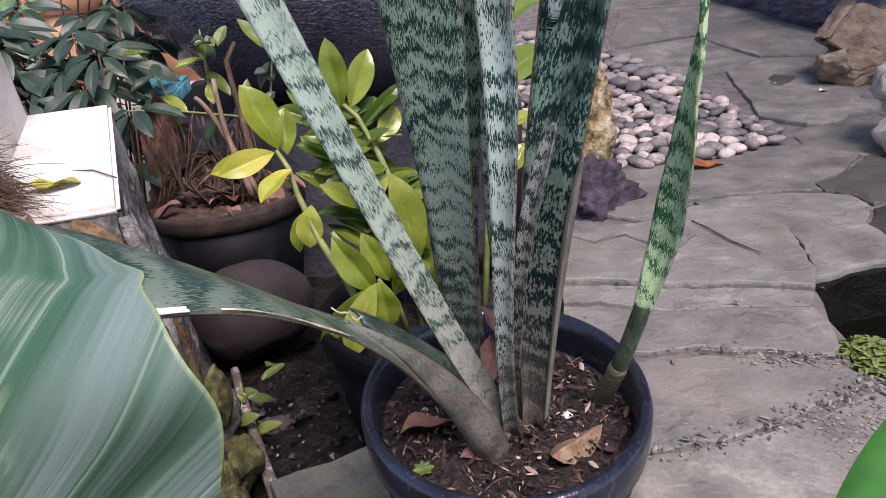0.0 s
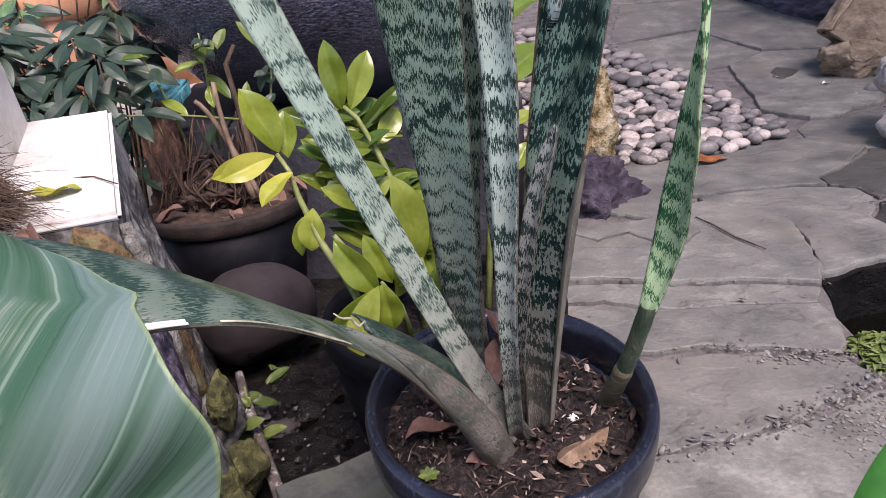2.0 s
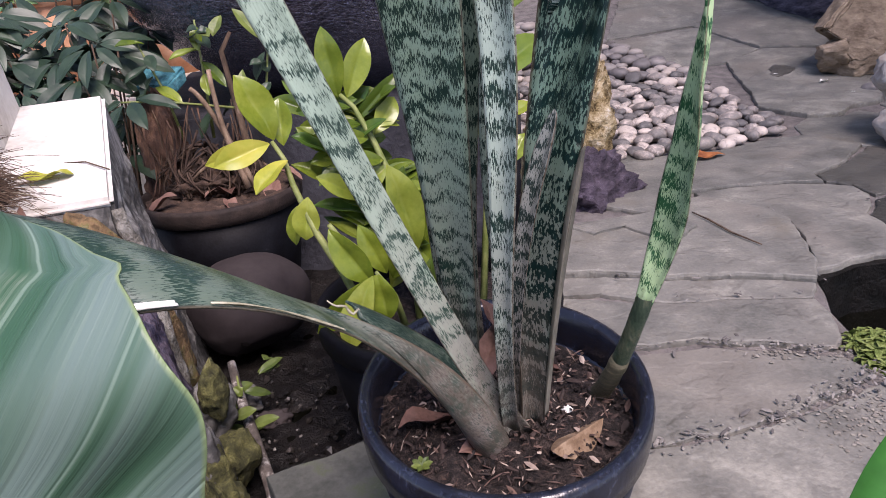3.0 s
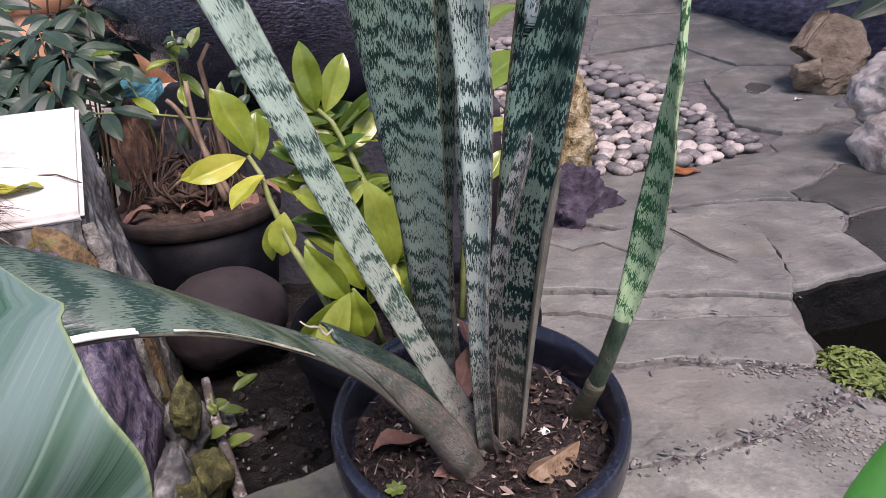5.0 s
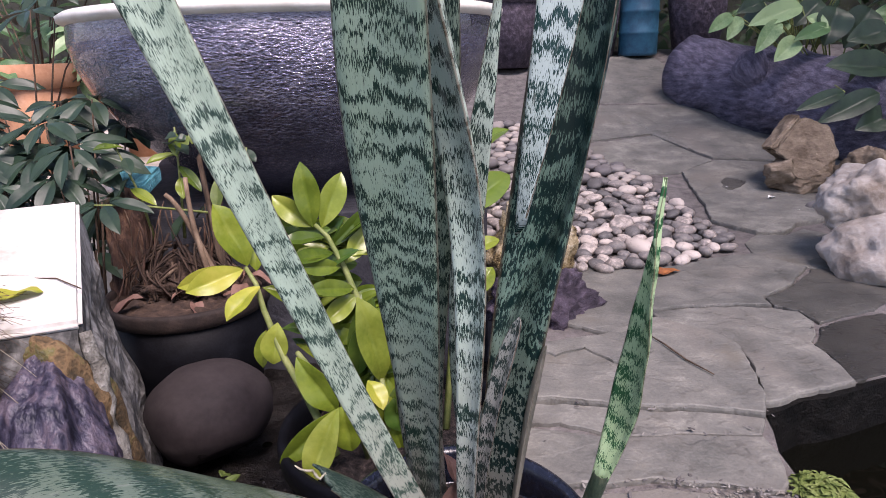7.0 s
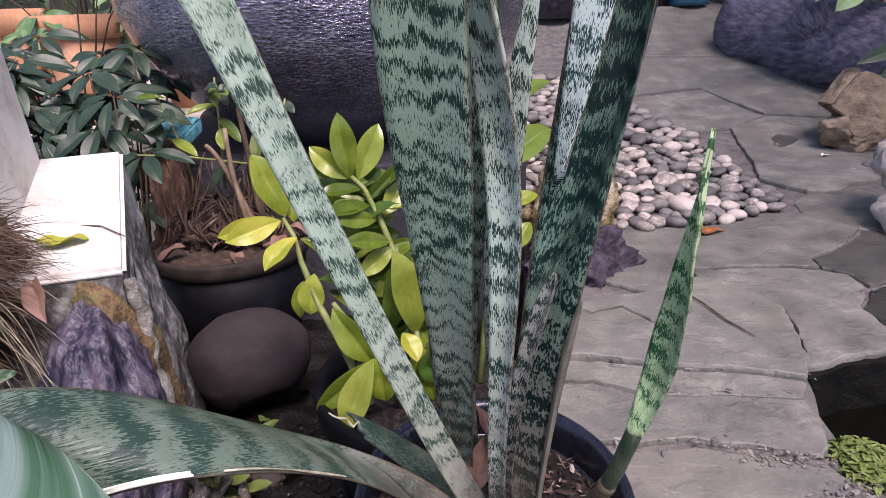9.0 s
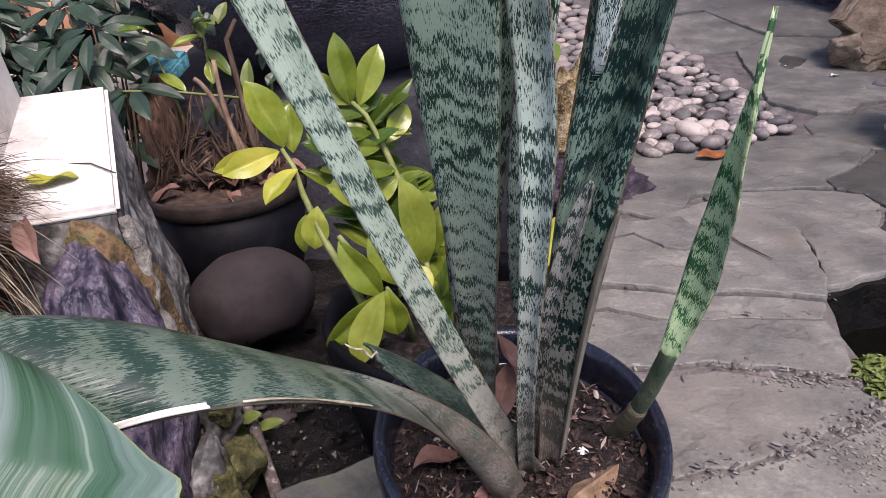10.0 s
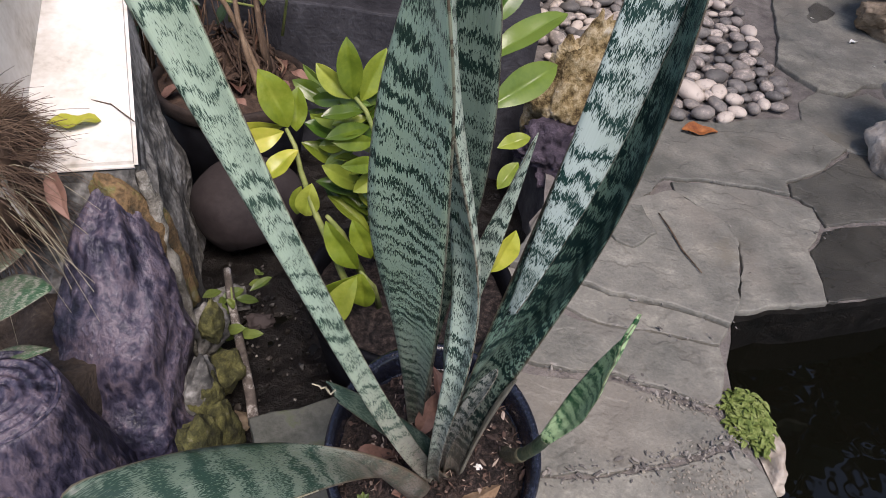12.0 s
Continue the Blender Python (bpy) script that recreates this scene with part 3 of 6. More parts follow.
def rock(size, seed, rough=0.25, freq=1.6, sub=4, flat=0.0, facets=0, ridge=0.0):
    """An uneven stone: a ball cut by a few planes, then roughened."""
    bm = bmesh.new()
    bmesh.ops.create_icosphere(bm, subdivisions=sub, radius=1.0)
    rnd = random.Random(seed)
    cuts = [(Vector((rnd.uniform(-1, 1), rnd.uniform(-1, 1), rnd.uniform(-1, 1))).normalized(), rnd.uniform(0.62, 0.88)) for _ in range(facets)]
    off = Vector((seed * 3.7, seed * 1.3, seed * 2.1))
    for v in bm.verts:
        p = v.co.copy()
        for nrm, dist in cuts:
            over = p.dot(nrm) - dist
            if over > 0:
                p -= nrm * over * 0.93
        d = noise.fractal(p * freq + off, 1.0, 2.0, 4) * rough
        if ridge:
            d += ridge * (abs(noise.noise(p * freq * 3 + off)) - 0.2)
        p *= 1 + d
        if flat and p.z < -flat:
            p.z = -flat + (p.z + flat) * 0.1
        v.co = Vector((p.x * size[0], p.y * size[1], p.z * size[2]))
    return bm


def crag(stations, seed, bump):
    """A leaning slab of rock: rounded-square sections (x, y, z, half width, half depth), ridged along its height."""
    bm = bmesh.new()
    rings, seg, k = [], 72, 60
    for i in range(k + 1):
        f = i / k * (len(stations) - 1)
        a, t = min(int(f), len(stations) - 2), f - min(int(f), len(stations) - 2)
        st = [p + (q - p) * t for p, q in zip(stations[a], stations[a + 1])]
        ring = []
        for j in range(seg):
            ang = 2 * math.pi * j / seg
            c, d = math.cos(ang), math.sin(ang)
            m = (abs(c) ** 3.2 + abs(d) ** 3.2) ** (-1 / 3.2)
            ux, uy = c * m, d * m
            n1 = noise.fractal(Vector((ux * 1.3, uy * 1.3, st[2] * 13 + seed)), 1.0, 2.0, 5)
            n2 = abs(noise.fractal(Vector((ux * 3 + seed, uy * 3, st[2] * 16)), 1.0, 2.0, 3))
            g = 1 + bump * n1 + bump * 0.5 * (0.3 - n2)
            ring.append(bm.verts.new((st[0] + ux * st[3] * g, st[1] + uy * st[4] * g, st[2] + 0.012 * n1)))
        rings.append(ring)
    for a, c in zip(rings, rings[1:]):
        for j in range(seg):
            bm.faces.new((a[j], a[(j + 1) % seg], c[(j + 1) % seg], c[j]))
    bm.faces.new(rings[0][::-1])
    bm.faces.new(rings[-1])
    return bm


def slab(outline, top, thick, jitter=0.006, inset=0.004, seed=0, step=0.035):
    """A stone plate: an outline in the plan with a ragged edge and a worn arris; top is a height or a function of x, y."""
    rnd = random.Random(seed)
    height = top if callable(top) else (lambda x, y: top)
    pts = []
    n = len(outline)
    cx, cy = sum(p[0] for p in outline) / n, sum(p[1] for p in outline) / n
    for i in range(n):
        a, b = Vector(outline[i]), Vector(outline[(i + 1) % n])
        k = max(1, int((b - a).length / step))
        for j in range(k):
            p = a.lerp(b, j / k)
            w = 0.4 if j == 0 else 1.0
            q = Vector((p.x * 19, p.y * 19, seed * 1.7))
            sway = Vector((noise.noise(q), noise.noise(q + Vector((31, 7, 3)))))
            pts.append(p + (Vector((rnd.uniform(-1, 1), rnd.uniform(-1, 1))) * 0.55 + sway * 1.6) * jitter * w)
    bm = bmesh.new()

    def ring(inn, dz):
        out = []
        for p in pts:
            d = Vector((cx, cy)) - p
            q = p + d.normalized() * inn
            out.append(bm.verts.new((q.x, q.y, height(q.x, q.y) + dz)))
        return out

    r0, r1, r2, r3 = ring(inset, -thick), ring(inset, -0.006), ring(inset + 0.0015, -0.0015), ring(inset + 0.005, 0.0)
    for a, b in ((r0, r1), (r1, r2), (r2, r3)):
        for i in range(len(pts)):
            bm.faces.new((a[i], a[(i + 1) % len(pts)], b[(i + 1) % len(pts)], b[i]))
    bm.faces.new(r3)
    bmesh.ops.recalc_face_normals(bm, faces=bm.faces[:])
    return bm


def ribbon(left, right, s0=0.0, s1=1.0, cup=0.0, thick=0.004, rows=60, across=8, tip=0.0, wave=0.0, seed=0, cut=0.0, ribs=0, rib_depth=0.002, foot=0.0, v0=0.0, scallop=0.0):
    """A fleshy strap leaf between two edge curves; cup bows it along its middle, tip is the share that tapers to a point."""
    bm = bmesh.new()
    uvl, uve = bm.loops.layers.uv.new("UVMap"), bm.loops.layers.uv.new("edge")
    edge = {}
    top, bottom, uvs = [], [], {}
    dist, last = v0, None
    for i in range(rows + 1):
        f = i / rows
        s = s0 + (s1 - s0) * f
        a, b = bezier(left, s), bezier(right, s)
        mid = (a + b) / 2
        taper = 1.0
        if tip and f > 1 - tip:
            k = taper = math.sqrt(max(0.0, 1 - ((f - 1 + tip) / tip) ** 1.6)) * 0.985 + 0.015
            a, b = mid + (a - mid) * k, mid + (b - mid) * k
        ahead = (bezier(left, min(1, s + 0.01)) + bezier(right, min(1, s + 0.01))) / 2 - (bezier(left, s - 0.01) + bezier(right, s - 0.01)) / 2
        nrm = (b - a).cross(ahead).normalized()
        w = (b - a).length
        if last is not None:
            dist += (mid - last).length
        last = mid
        ra, rb = [], []
        near = max(0.0, 1 - f / 0.45) ** 2
        for j in range(across + 1):
            u = j / across
            q = 4 * u * (1 - u)
            p = a.lerp(b, u) - nrm * ((cup + foot * near) * w * q)
            if wave:
                p += nrm * wave * noise.noise(Vector((u * 3, dist * 18, seed * 5.0)))
            if ribs:
                p += nrm * rib_depth * (1.7 * noise.noise(Vector((ribs * (u - VEIN_SWEEP * dist), dist * 3, seed))) + 0.5 * noise.noise(Vector((2.7 * ribs * (u - VEIN_SWEEP * dist), dist * 5, seed + 4.0))))
            if scallop:
                p += (b - a).normalized() * scallop * u ** 5 * (noise.noise(Vector((dist * 22, seed, 7.0))) + 1.6 * max(0.0, math.sin(dist * 40 + 1.0)) ** 80)
            if cut and i == rows:
                p += ahead.normalized() * cut * noise.noise(Vector((u * 5.0, seed, 3.0)))
            th = thick * (0.15 + 0.85 * taper) * (0.25 + 0.75 * math.sqrt(q)) * (1 + (1.0 if foot else 0.0) * near)
            va, vb = bm.verts.new(p + nrm * th / 2), bm.verts.new(p - nrm * th / 2)
            off = p - mid
            along = ahead.normalized()
            across_dir = along.cross(nrm)
            uvs[va] = uvs[vb] = (0.5 + off.dot(across_dir) / 0.07, dist + off.dot(along))
            edge[va] = edge[vb] = (u, dist)
            ra.append(va), rb.append(vb)
        top.append(ra), bottom.append(rb)
    for i in range(rows):
        for j in range(across):
            bm.faces.new((top[i][j], top[i][j + 1], top[i + 1][j + 1], top[i + 1][j]))
            bm.faces.new((bottom[i][j + 1], bottom[i][j], bottom[i + 1][j], bottom[i + 1][j + 1]))
        bm.faces.new((top[i][0], top[i + 1][0], bottom[i + 1][0], bottom[i][0]))
        bm.faces.new((top[i + 1][-1], top[i][-1], bottom[i][-1], bottom[i + 1][-1]))
    for k in (0, rows):
        for j in range(across):
            bm.faces.new((top[k][j], bottom[k][j], bottom[k][j + 1], top[k][j + 1]))
    for fc in bm.faces:
        for lp in fc.loops:
            lp[uvl].uv, lp[uve].uv = uvs[lp.vert], edge[lp.vert]
    bmesh.ops.recalc_face_normals(bm, faces=bm.faces[:])
    return bm


def blade(length, width, droop=0.2, fold=0.15, rows=8, point=0.6, bm=None, m=None, curl=0.0, blunt=0.8):
    """A leaf blade from the origin along +y, its upper side up: an oval outline, a fold along the midrib, a drooping tip."""
    bm = bm or bmesh.new()
    m = m or Matrix()
    prev = None
    for i in range(rows + 1):
        f = i / rows
        w = width / 2 * (math.sin(math.pi * f ** point) ** blunt if 0 < f < 1 else 0.03)
        y, z = length * f * (1 - 0.12 * droop * f), -droop * length * f * f
        row = [bm.verts.new(m @ Vector((k * w, y, z + abs(k) ** 0.75 * w * fold * 1.7 + curl * w * math.sin(f * 9 + k)))) for k in (-1, -0.55, -0.14, 0, 0.14, 0.55, 1)]
        if prev:
            for a in range(6):
                bm.faces.new((prev[a], prev[a + 1], row[a + 1], row[a]))
        prev = row
    return bm


def thicken(ob, t=0.0012):
    uses = collections.Counter(k for p in ob.data.polygons for k in p.edge_keys)
    for e in ob.data.edges:
        if uses[e.key] == 1:
            e.use_edge_sharp = True
    mod = ob.modifiers.new("thickness", "SOLIDIFY")
    mod.thickness = t * 0.7
    return ob


def aim(at, direction, up=(0, 0, 1), roll=0.0):
    """A pose whose +y runs along direction and whose +z leans to up."""
    y = Vector(direction).normalized()
    x = y.cross(Vector(up)).normalized()
    z = x.cross(y)
    return Matrix.Translation(at) @ Matrix((x, y, z)).transposed().to_4x4() @ Matrix.Rotation(roll, 4, "Y")


# ---- ground, water, paving ----
def ground_height(x, y):
    """The path lies level near the pots and climbs gently towards the log."""
    return 0.075 * max(0.0, y - 1.4) ** 2 if y < 4.2 else 0.588 + 0.02 * (y - 4.2)


def structure(ob, label=""):
    return tagged(ob, label, "", "", "structure")


gb = bmesh.new()
bmesh.ops.create_grid(gb, x_segments=60, y_segments=60, size=400)
for v in gb.verts:
    v.co = Vector((v.co.x * (abs(v.co.x) / 400) ** 2, v.co.y * (abs(v.co.y) / 400) ** 2, 0))
    v.co.z = -0.30 if v.co.y < 2.2 else min(0.40, -0.30 + 0.25 * (v.co.y - 2.2))
structure(part("ground", gb, M_EARTH), "dark bare garden earth running to the horizon")

PAVED = [(0.10, -1.6), (0.62, -1.6), (0.70, -0.6), (0.62, -0.02), (0.572, 0.02), (0.532, 0.045), (0.518, 0.12), (0.50, 0.22), (0.515, 0.33), (0.546, 0.447), (0.57, 0.462), (0.631, 0.496),
         (0.705, 0.509), (0.85, 0.557), (0.974, 0.612), (1.10, 0.72), (2.3, 0.95), (3.2, 2.2), (3.0, 4.4), (0.2, 4.4), (-0.2, 2.9), (0.12, 1.35), (0.20, 0.85), (0.10, 0.30)]


def paving_bed():
    """Mortar bed under the stones: a solid body down to the pond floor, its top following the slope."""
    bm = slab(PAVED, lambda x, y: ground_height(x, y) - 0.005, 0.30, 0.012, 0.0, 5, 0.06)
    bmesh.ops.triangulate(bm, faces=[f for f in bm.faces if len(f.verts) > 4])
    bmesh.ops.subdivide_edges(bm, edges=[e for e in bm.edges if e.calc_length() > 0.5], cuts=3, use_grid_fill=True)
    for v in bm.verts:
        if v.co.z > -0.05:
            v.co.z = ground_height(v.co.x, v.co.y) - 0.005
    return bm


pavement = structure(part("pavement", paving_bed(), M_MORTAR, smooth=False), "irregular grey flagstones bedded in mortar")

# outlines in the plan, with the height of each layer and its tone: 0 dry, 1 damp, 2 wet; 1 and 2 also hold painted
# shade
STONES = [
    (0.0, 0, [(0.10, -0.62), (0.40, -0.60), (0.66, -0.45), (0.60, -0.03), (0.537, 0.038), (0.409, -0.052), (0.30, -0.092), (0.10, -0.12)]),
    (0.002, 0, [(0.10, -0.11), (0.30, -0.08), (0.409, -0.040), (0.526, 0.052), (0.515, 0.105), (0.483, 0.152), (0.451, 0.135), (0.363, 0.094), (0.273, 0.066), (0.10, 0.04)]),
    (0.001, 0, [(0.10, 0.052), (0.203, 0.065), (0.273, 0.081), (0.363, 0.110), (0.451, 0.150), (0.478, 0.168), (0.46, 0.20), (0.395, 0.224), (0.311, 0.247), (0.21, 0.243), (0.10, 0.247)]),
    (0.006, 0, [(0.10, 0.270), (0.21, 0.264), (0.311, 0.268), (0.395, 0.246), (0.46, 0.228), (0.478, 0.245), (0.500, 0.31), (0.499, 0.356), (0.377, 0.371), (0.285, 0.373), (0.10, 0.42)]),
    (0.003, 0, [(0.10, 0.430), (0.195, 0.431), (0.285, 0.384), (0.377, 0.382), (0.505, 0.367), (0.525, 0.40), (0.53, 0.413), (0.488, 0.429), (0.407, 0.447), (0.311, 0.456), (0.21, 0.488), (0.10, 0.50)]),
    (0.013, 0, [(0.12, 0.512), (0.21, 0.498), (0.311, 0.465), (0.407, 0.456), (0.488, 0.439), (0.534, 0.421), (0.57, 0.50), (0.585, 0.55), (0.613, 0.68), (0.592, 0.745), (0.50, 0.835), (0.43, 0.80), (0.366, 0.755), (0.337, 0.742), (0.20, 0.72)]),
    (0.018, 0, [(0.19, 0.71), (0.233, 0.655), (0.299, 0.683), (0.337, 0.619), (0.372, 0.603), (0.43, 0.66), (0.41, 0.750), (0.30, 0.735)]),
    (0.004, 0, [(0.594, 0.757), (0.624, 0.682), (0.596, 0.55), (0.58, 0.51), (0.553, 0.462), (0.575, 0.465), (0.635, 0.491), (0.70, 0.504), (0.760, 0.526), (0.77, 0.60), (0.775, 0.69), (0.815, 0.745), (0.84, 0.79), (0.84, 0.85), (0.80, 0.875), (0.725, 0.895), (0.60, 0.898), (0.51, 0.884), (0.512, 0.845)]),
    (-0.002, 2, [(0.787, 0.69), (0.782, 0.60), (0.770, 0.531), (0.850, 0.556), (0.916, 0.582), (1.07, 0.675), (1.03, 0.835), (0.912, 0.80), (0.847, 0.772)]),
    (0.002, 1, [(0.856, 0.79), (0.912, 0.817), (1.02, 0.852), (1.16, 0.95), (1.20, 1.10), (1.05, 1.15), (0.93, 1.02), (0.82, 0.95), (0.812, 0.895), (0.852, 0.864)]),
    (0.006, 0, [(0.30, 0.84), (0.36, 0.787), (0.40, 0.757), (0.436, 0.82), (0.499, 0.902), (0.60, 0.916), (0.725, 0.914), (0.80, 0.90), (0.81, 0.955), (0.92, 1.03), (1.04, 1.16), (0.96, 1.30), (0.829, 1.27), (0.685, 1.21), (0.519, 1.20), (0.40, 1.25), (0.33, 1.0)]),
    (0.0, 0, [(1.05, 1.17), (1.21, 1.11), (1.36, 1.13), (1.34, 1.42), (1.26, 1.55), (1.169, 1.49), (1.08, 1.505), (1.00, 1.42), (0.97, 1.31)]),
    (0.012, 0, [(0.994, 1.667), (1.08, 1.515), (1.169, 1.503), (1.26, 1.59), (1.353, 1.617), (1.62, 1.78), (1.72, 2.35), (1.35, 2.45), (1.14, 2.30), (1.05, 1.84)]),
    (0.004, 0, [(0.80, 2.32), (1.13, 2.31), (1.34, 2.47), (1.20, 2.85), (0.78, 2.75)]),
    (0.006, 0, [(0.75, 2.78), (1.20, 2.88), (1.36, 2.50), (1.74, 2.40), (1.80, 2.9), (1.55, 3.3), (0.95, 3.35)]),
    (0.002, 0, [(0.90, 3.4), (1.55, 3.35), (1.75, 3.6), (1.6, 4.1), (0.85, 4.1)]),
    (0.0, 0, [(1.37, 1.12), (2.2, 1.0), (2.9, 2.2), (1.9, 2.6), (1.64, 1.77), (1.36, 1.60), (1.35, 1.42)]),
]
for i, (lift_z, damp, outline) in enumerate(STONES):
    rnd = random.Random(40 + i)
    tilt = (rnd.uniform(-0.004, 0.004), rnd.uniform(-0.004, 0.004))
    cx, cy = outline[0]
    part("flagstone", slab(outline, lambda x, y: ground_height(x, y) + lift_z + tilt[0] * (x - cx) + tilt[1] * (y - cy), 0.032, 0.0038, rnd.uniform(-0.0048, -0.0030), i, 0.016), (M_SLATE, M_SLATE_DAMP_SHADED, M_SLATE_WET_SHADED)[damp], pavement, smooth=False)


def sheet(x0, y0, x1, y1, z, n=12):
    bm = bmesh.new()
    bmesh.ops.create_grid(bm, x_segments=n, y_segments=n, size=0.5)
    for v in bm.verts:
        v.co = Vector((x0 + (v.co.x + 0.5) * (x1 - x0), y0 + (v.co.y + 0.5) * (y1 - y0), z))
    return bm


structure(part("water", sheet(0.3, -3, 5, 2.0, -0.10), M_WATER), "still black pond water")
mud = sheet(-1.6, -1.5, 0.2, 1.6, -0.245, 220)
for v in mud.verts:
    v.co.z += 0.014 + 0.015 * noise.fractal(v.co * 7, 1.0, 2.0, 4) + 0.012 * noise.noise(v.co * 31)
structure(part("stream_bed", mud, M_MUD), "wet black muddy bed of a drained channel")
structure(part("ledge", slab([(-0.25, -0.6), (-0.22, -0.03), (-0.30, 0.13), (-0.16, 0.20), (0.02, 0.24), (0.12, 0.22), (0.12, -0.6)], -0.066, 0.2, 0.006, 0.0, 3), M_CONCRETE, smooth=False), "grey concrete ledge beside the channel")


# ---- snake plant ----
POT_AT = Vector((0.0, 0.0, 0.0))


def plant_pot(name, at, top, base, r_rim, label, group="", rim_material=None, body_material=None):
    pot = thing(name, label, "plant pot", (at[0], at[1], base), group)
    h = top - base
    body = [(0.0, 0.0), (r_rim * 0.70, 0.0), (r_rim * 0.72, 0.004), (r_rim * 0.86, h * 0.5), (r_rim * 0.955, h - 0.035), (r_rim * 0.90, h - 0.035), (r_rim * 0.80, h * 0.5), (r_rim * 0.68, 0.01), (0.0, 0.01)]
    part("body", lathe(body, 64), body_material or M_POT, pot)
    rim = [(r_rim * 0.945, h - 0.040), (r_rim * 0.985, h - 0.036), (r_rim * 0.995, h - 0.022), (r_rim, h - 0.008), (r_rim * 0.985, h), (r_rim * 0.945, h + 0.001), (r_rim * 0.91, h - 0.005), (r_rim * 0.895, h - 0.02), (r_rim * 0.89, h - 0.05)]
    part("rim", lathe(rim, 72), rim_material or body_material or M_POT, pot, "dusty brown rim" if rim_material else "rounded black plastic rim")
    return pot


RIM_Z, SOIL_Z = 0.1485, 0.104
pot_squash = (0.985, 1.17, 1.0)
place(plant_pot("plant_pot", (0, 0), RIM_Z, -0.066, 0.140, "scuffed black plastic pot, slightly oval, holding a snake plant", "plant pots"), (0, -0.004, -0.066), (0, 0, 0), pot_squash)


def soil_disc(radius, seed, relief=0.011):
    bm = bmesh.new()
    rings = [[bm.verts.new((0, 0, 0))]]
    for i in range(1, 17):
        r = radius * i / 16
        rings.append([bm.verts.new((r * math.cos(a), r * math.sin(a), 0)) for a in [2 * math.pi * k / 56 for k in range(56)]])
    for k in range(56):
        bm.faces.new((rings[0][0], rings[1][k], rings[1][(k + 1) % 56]))
    for a, b in zip(rings[1:], rings[2:]):
        for k in range(56):
            bm.faces.new((a[k], b[k], b[(k + 1) % 56], a[(k + 1) % 56]))
    for v in bm.verts:
        v.co.z = relief * noise.fractal(v.co * 28 + Vector((seed, 0, 0)), 1.0, 2.0, 4)
    return bm


tagged(place(part("potting_soil", soil_disc(0.126, 1), M_SOIL), (0, -0.004, SOIL_Z), (0, 0, 0), pot_squash), "dark crumbly potting soil inside the pot", "soil")

snake = thing("snake_plant", "tall snake plant with banded grey-green strap leaves in a pot", "snake plant", (0, 0, SOIL_Z))


def snake_leaf(left, right, material_, label="", **kw):
    shift = Vector((0, 0, SOIL_Z))
    left, right = [Vector(p) - shift for p in left], [Vector(p) - shift for p in right]
    lf = part("leaf", ribbon(left, right, **kw), material_, snake, label)
    return lf


snake_leaf([(0.008, -0.033, 0.095), (-0.043, -0.080, 0.186), (-0.108, -0.073, 0.384), (-0.23, -0.057, 0.648), (-0.365, -0.045, 0.95)],
           [(0.031, -0.026, 0.095), (-0.034, -0.050, 0.197), (-0.08, -0.079, 0.388), (-0.202, -0.07, 0.633), (-0.283, -0.021, 0.95)],
           M_SNAKE_PALE, cup=0.12, thick=0.006, tip=0.1, foot=0.4)
snake_leaf([(-0.036, 0.046, 0.096), (-0.062, -0.001, 0.374), (-0.065, -0.073, 0.532), (-0.11, -0.139, 0.576), (-0.061, -0.155, 0.715), (-0.026, -0.204, 0.95)],
           [(-0.018, 0.044, 0.096), (-0.023, -0.020, 0.345), (-0.005, -0.100, 0.505), (-0.026, -0.163, 0.598), (-0.017, -0.198, 0.756), (-0.046, -0.282, 0.949)],
           M_SNAKE_BROAD, cup=0.12, thick=0.006, s1=0.86, tip=0.14, foot=0.30)
snake_leaf([(-0.002, -0.034, 0.096), (-0.025, -0.140, 0.437), (0.038, -0.088, 0.535), (-0.056, -0.027, 0.55), (-0.033, -0.139, 0.725), (-0.053, -0.232, 0.932)],
           [(0.014, -0.033, 0.097), (-0.018, -0.150, 0.425), (0.068, -0.111, 0.514), (-0.006, -0.061, 0.535), (-0.052, -0.171, 0.716), (-0.045, -0.243, 0.93)],
           M_SNAKE, cup=0.22, thick=0.006, tip=0.06, foot=0.4)
snake_leaf([(0.002, -0.014, 0.096), (0.013, -0.08, 0.268), (-0.01, -0.115, 0.365), (0.044, -0.087, 0.414), (0.065, -0.069, 0.497)],
           [(0.014, -0.014, 0.096), (0.012, -0.083, 0.262), (0.016, -0.122, 0.37), (0.045, -0.102, 0.426), (0.086, -0.083, 0.499)],
           M_SNAKE_STALK, "pale rolled stalk of the folded leaf", s1=0.72, cup=0.35, thick=0.006, tip=0.2, foot=0.3)
DARK_L = [(0.014, -0.021, 0.095), (0.024, -0.079, 0.218), (-0.026, -0.082, 0.353), (0.08, -0.083, 0.575), (0.087, -0.021, 0.95)]
DARK_R = [(0.036, -0.022, 0.095), (0.055, -0.055, 0.391), (0.08, -0.145, 0.554), (0.138, -0.139, 0.7), (0.085, -0.028, 0.95)]
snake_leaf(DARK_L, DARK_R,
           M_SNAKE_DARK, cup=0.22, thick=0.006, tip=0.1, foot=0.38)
snake_leaf([Vector(r).lerp(Vector(a), 0.13) + Vector((0.002, -0.004, 0)) for a, r in zip(DARK_L, DARK_R)], [Vector(r).lerp(Vector(a), -0.05) + Vector((0.002, -0.001, 0)) for a, r in zip(DARK_L, DARK_R)],
           M_RIB, "dry pale rib along the dark leaf's edge", s0=0.02, s1=0.30, cup=0.2, thick=0.003, across=5, tip=0.3)
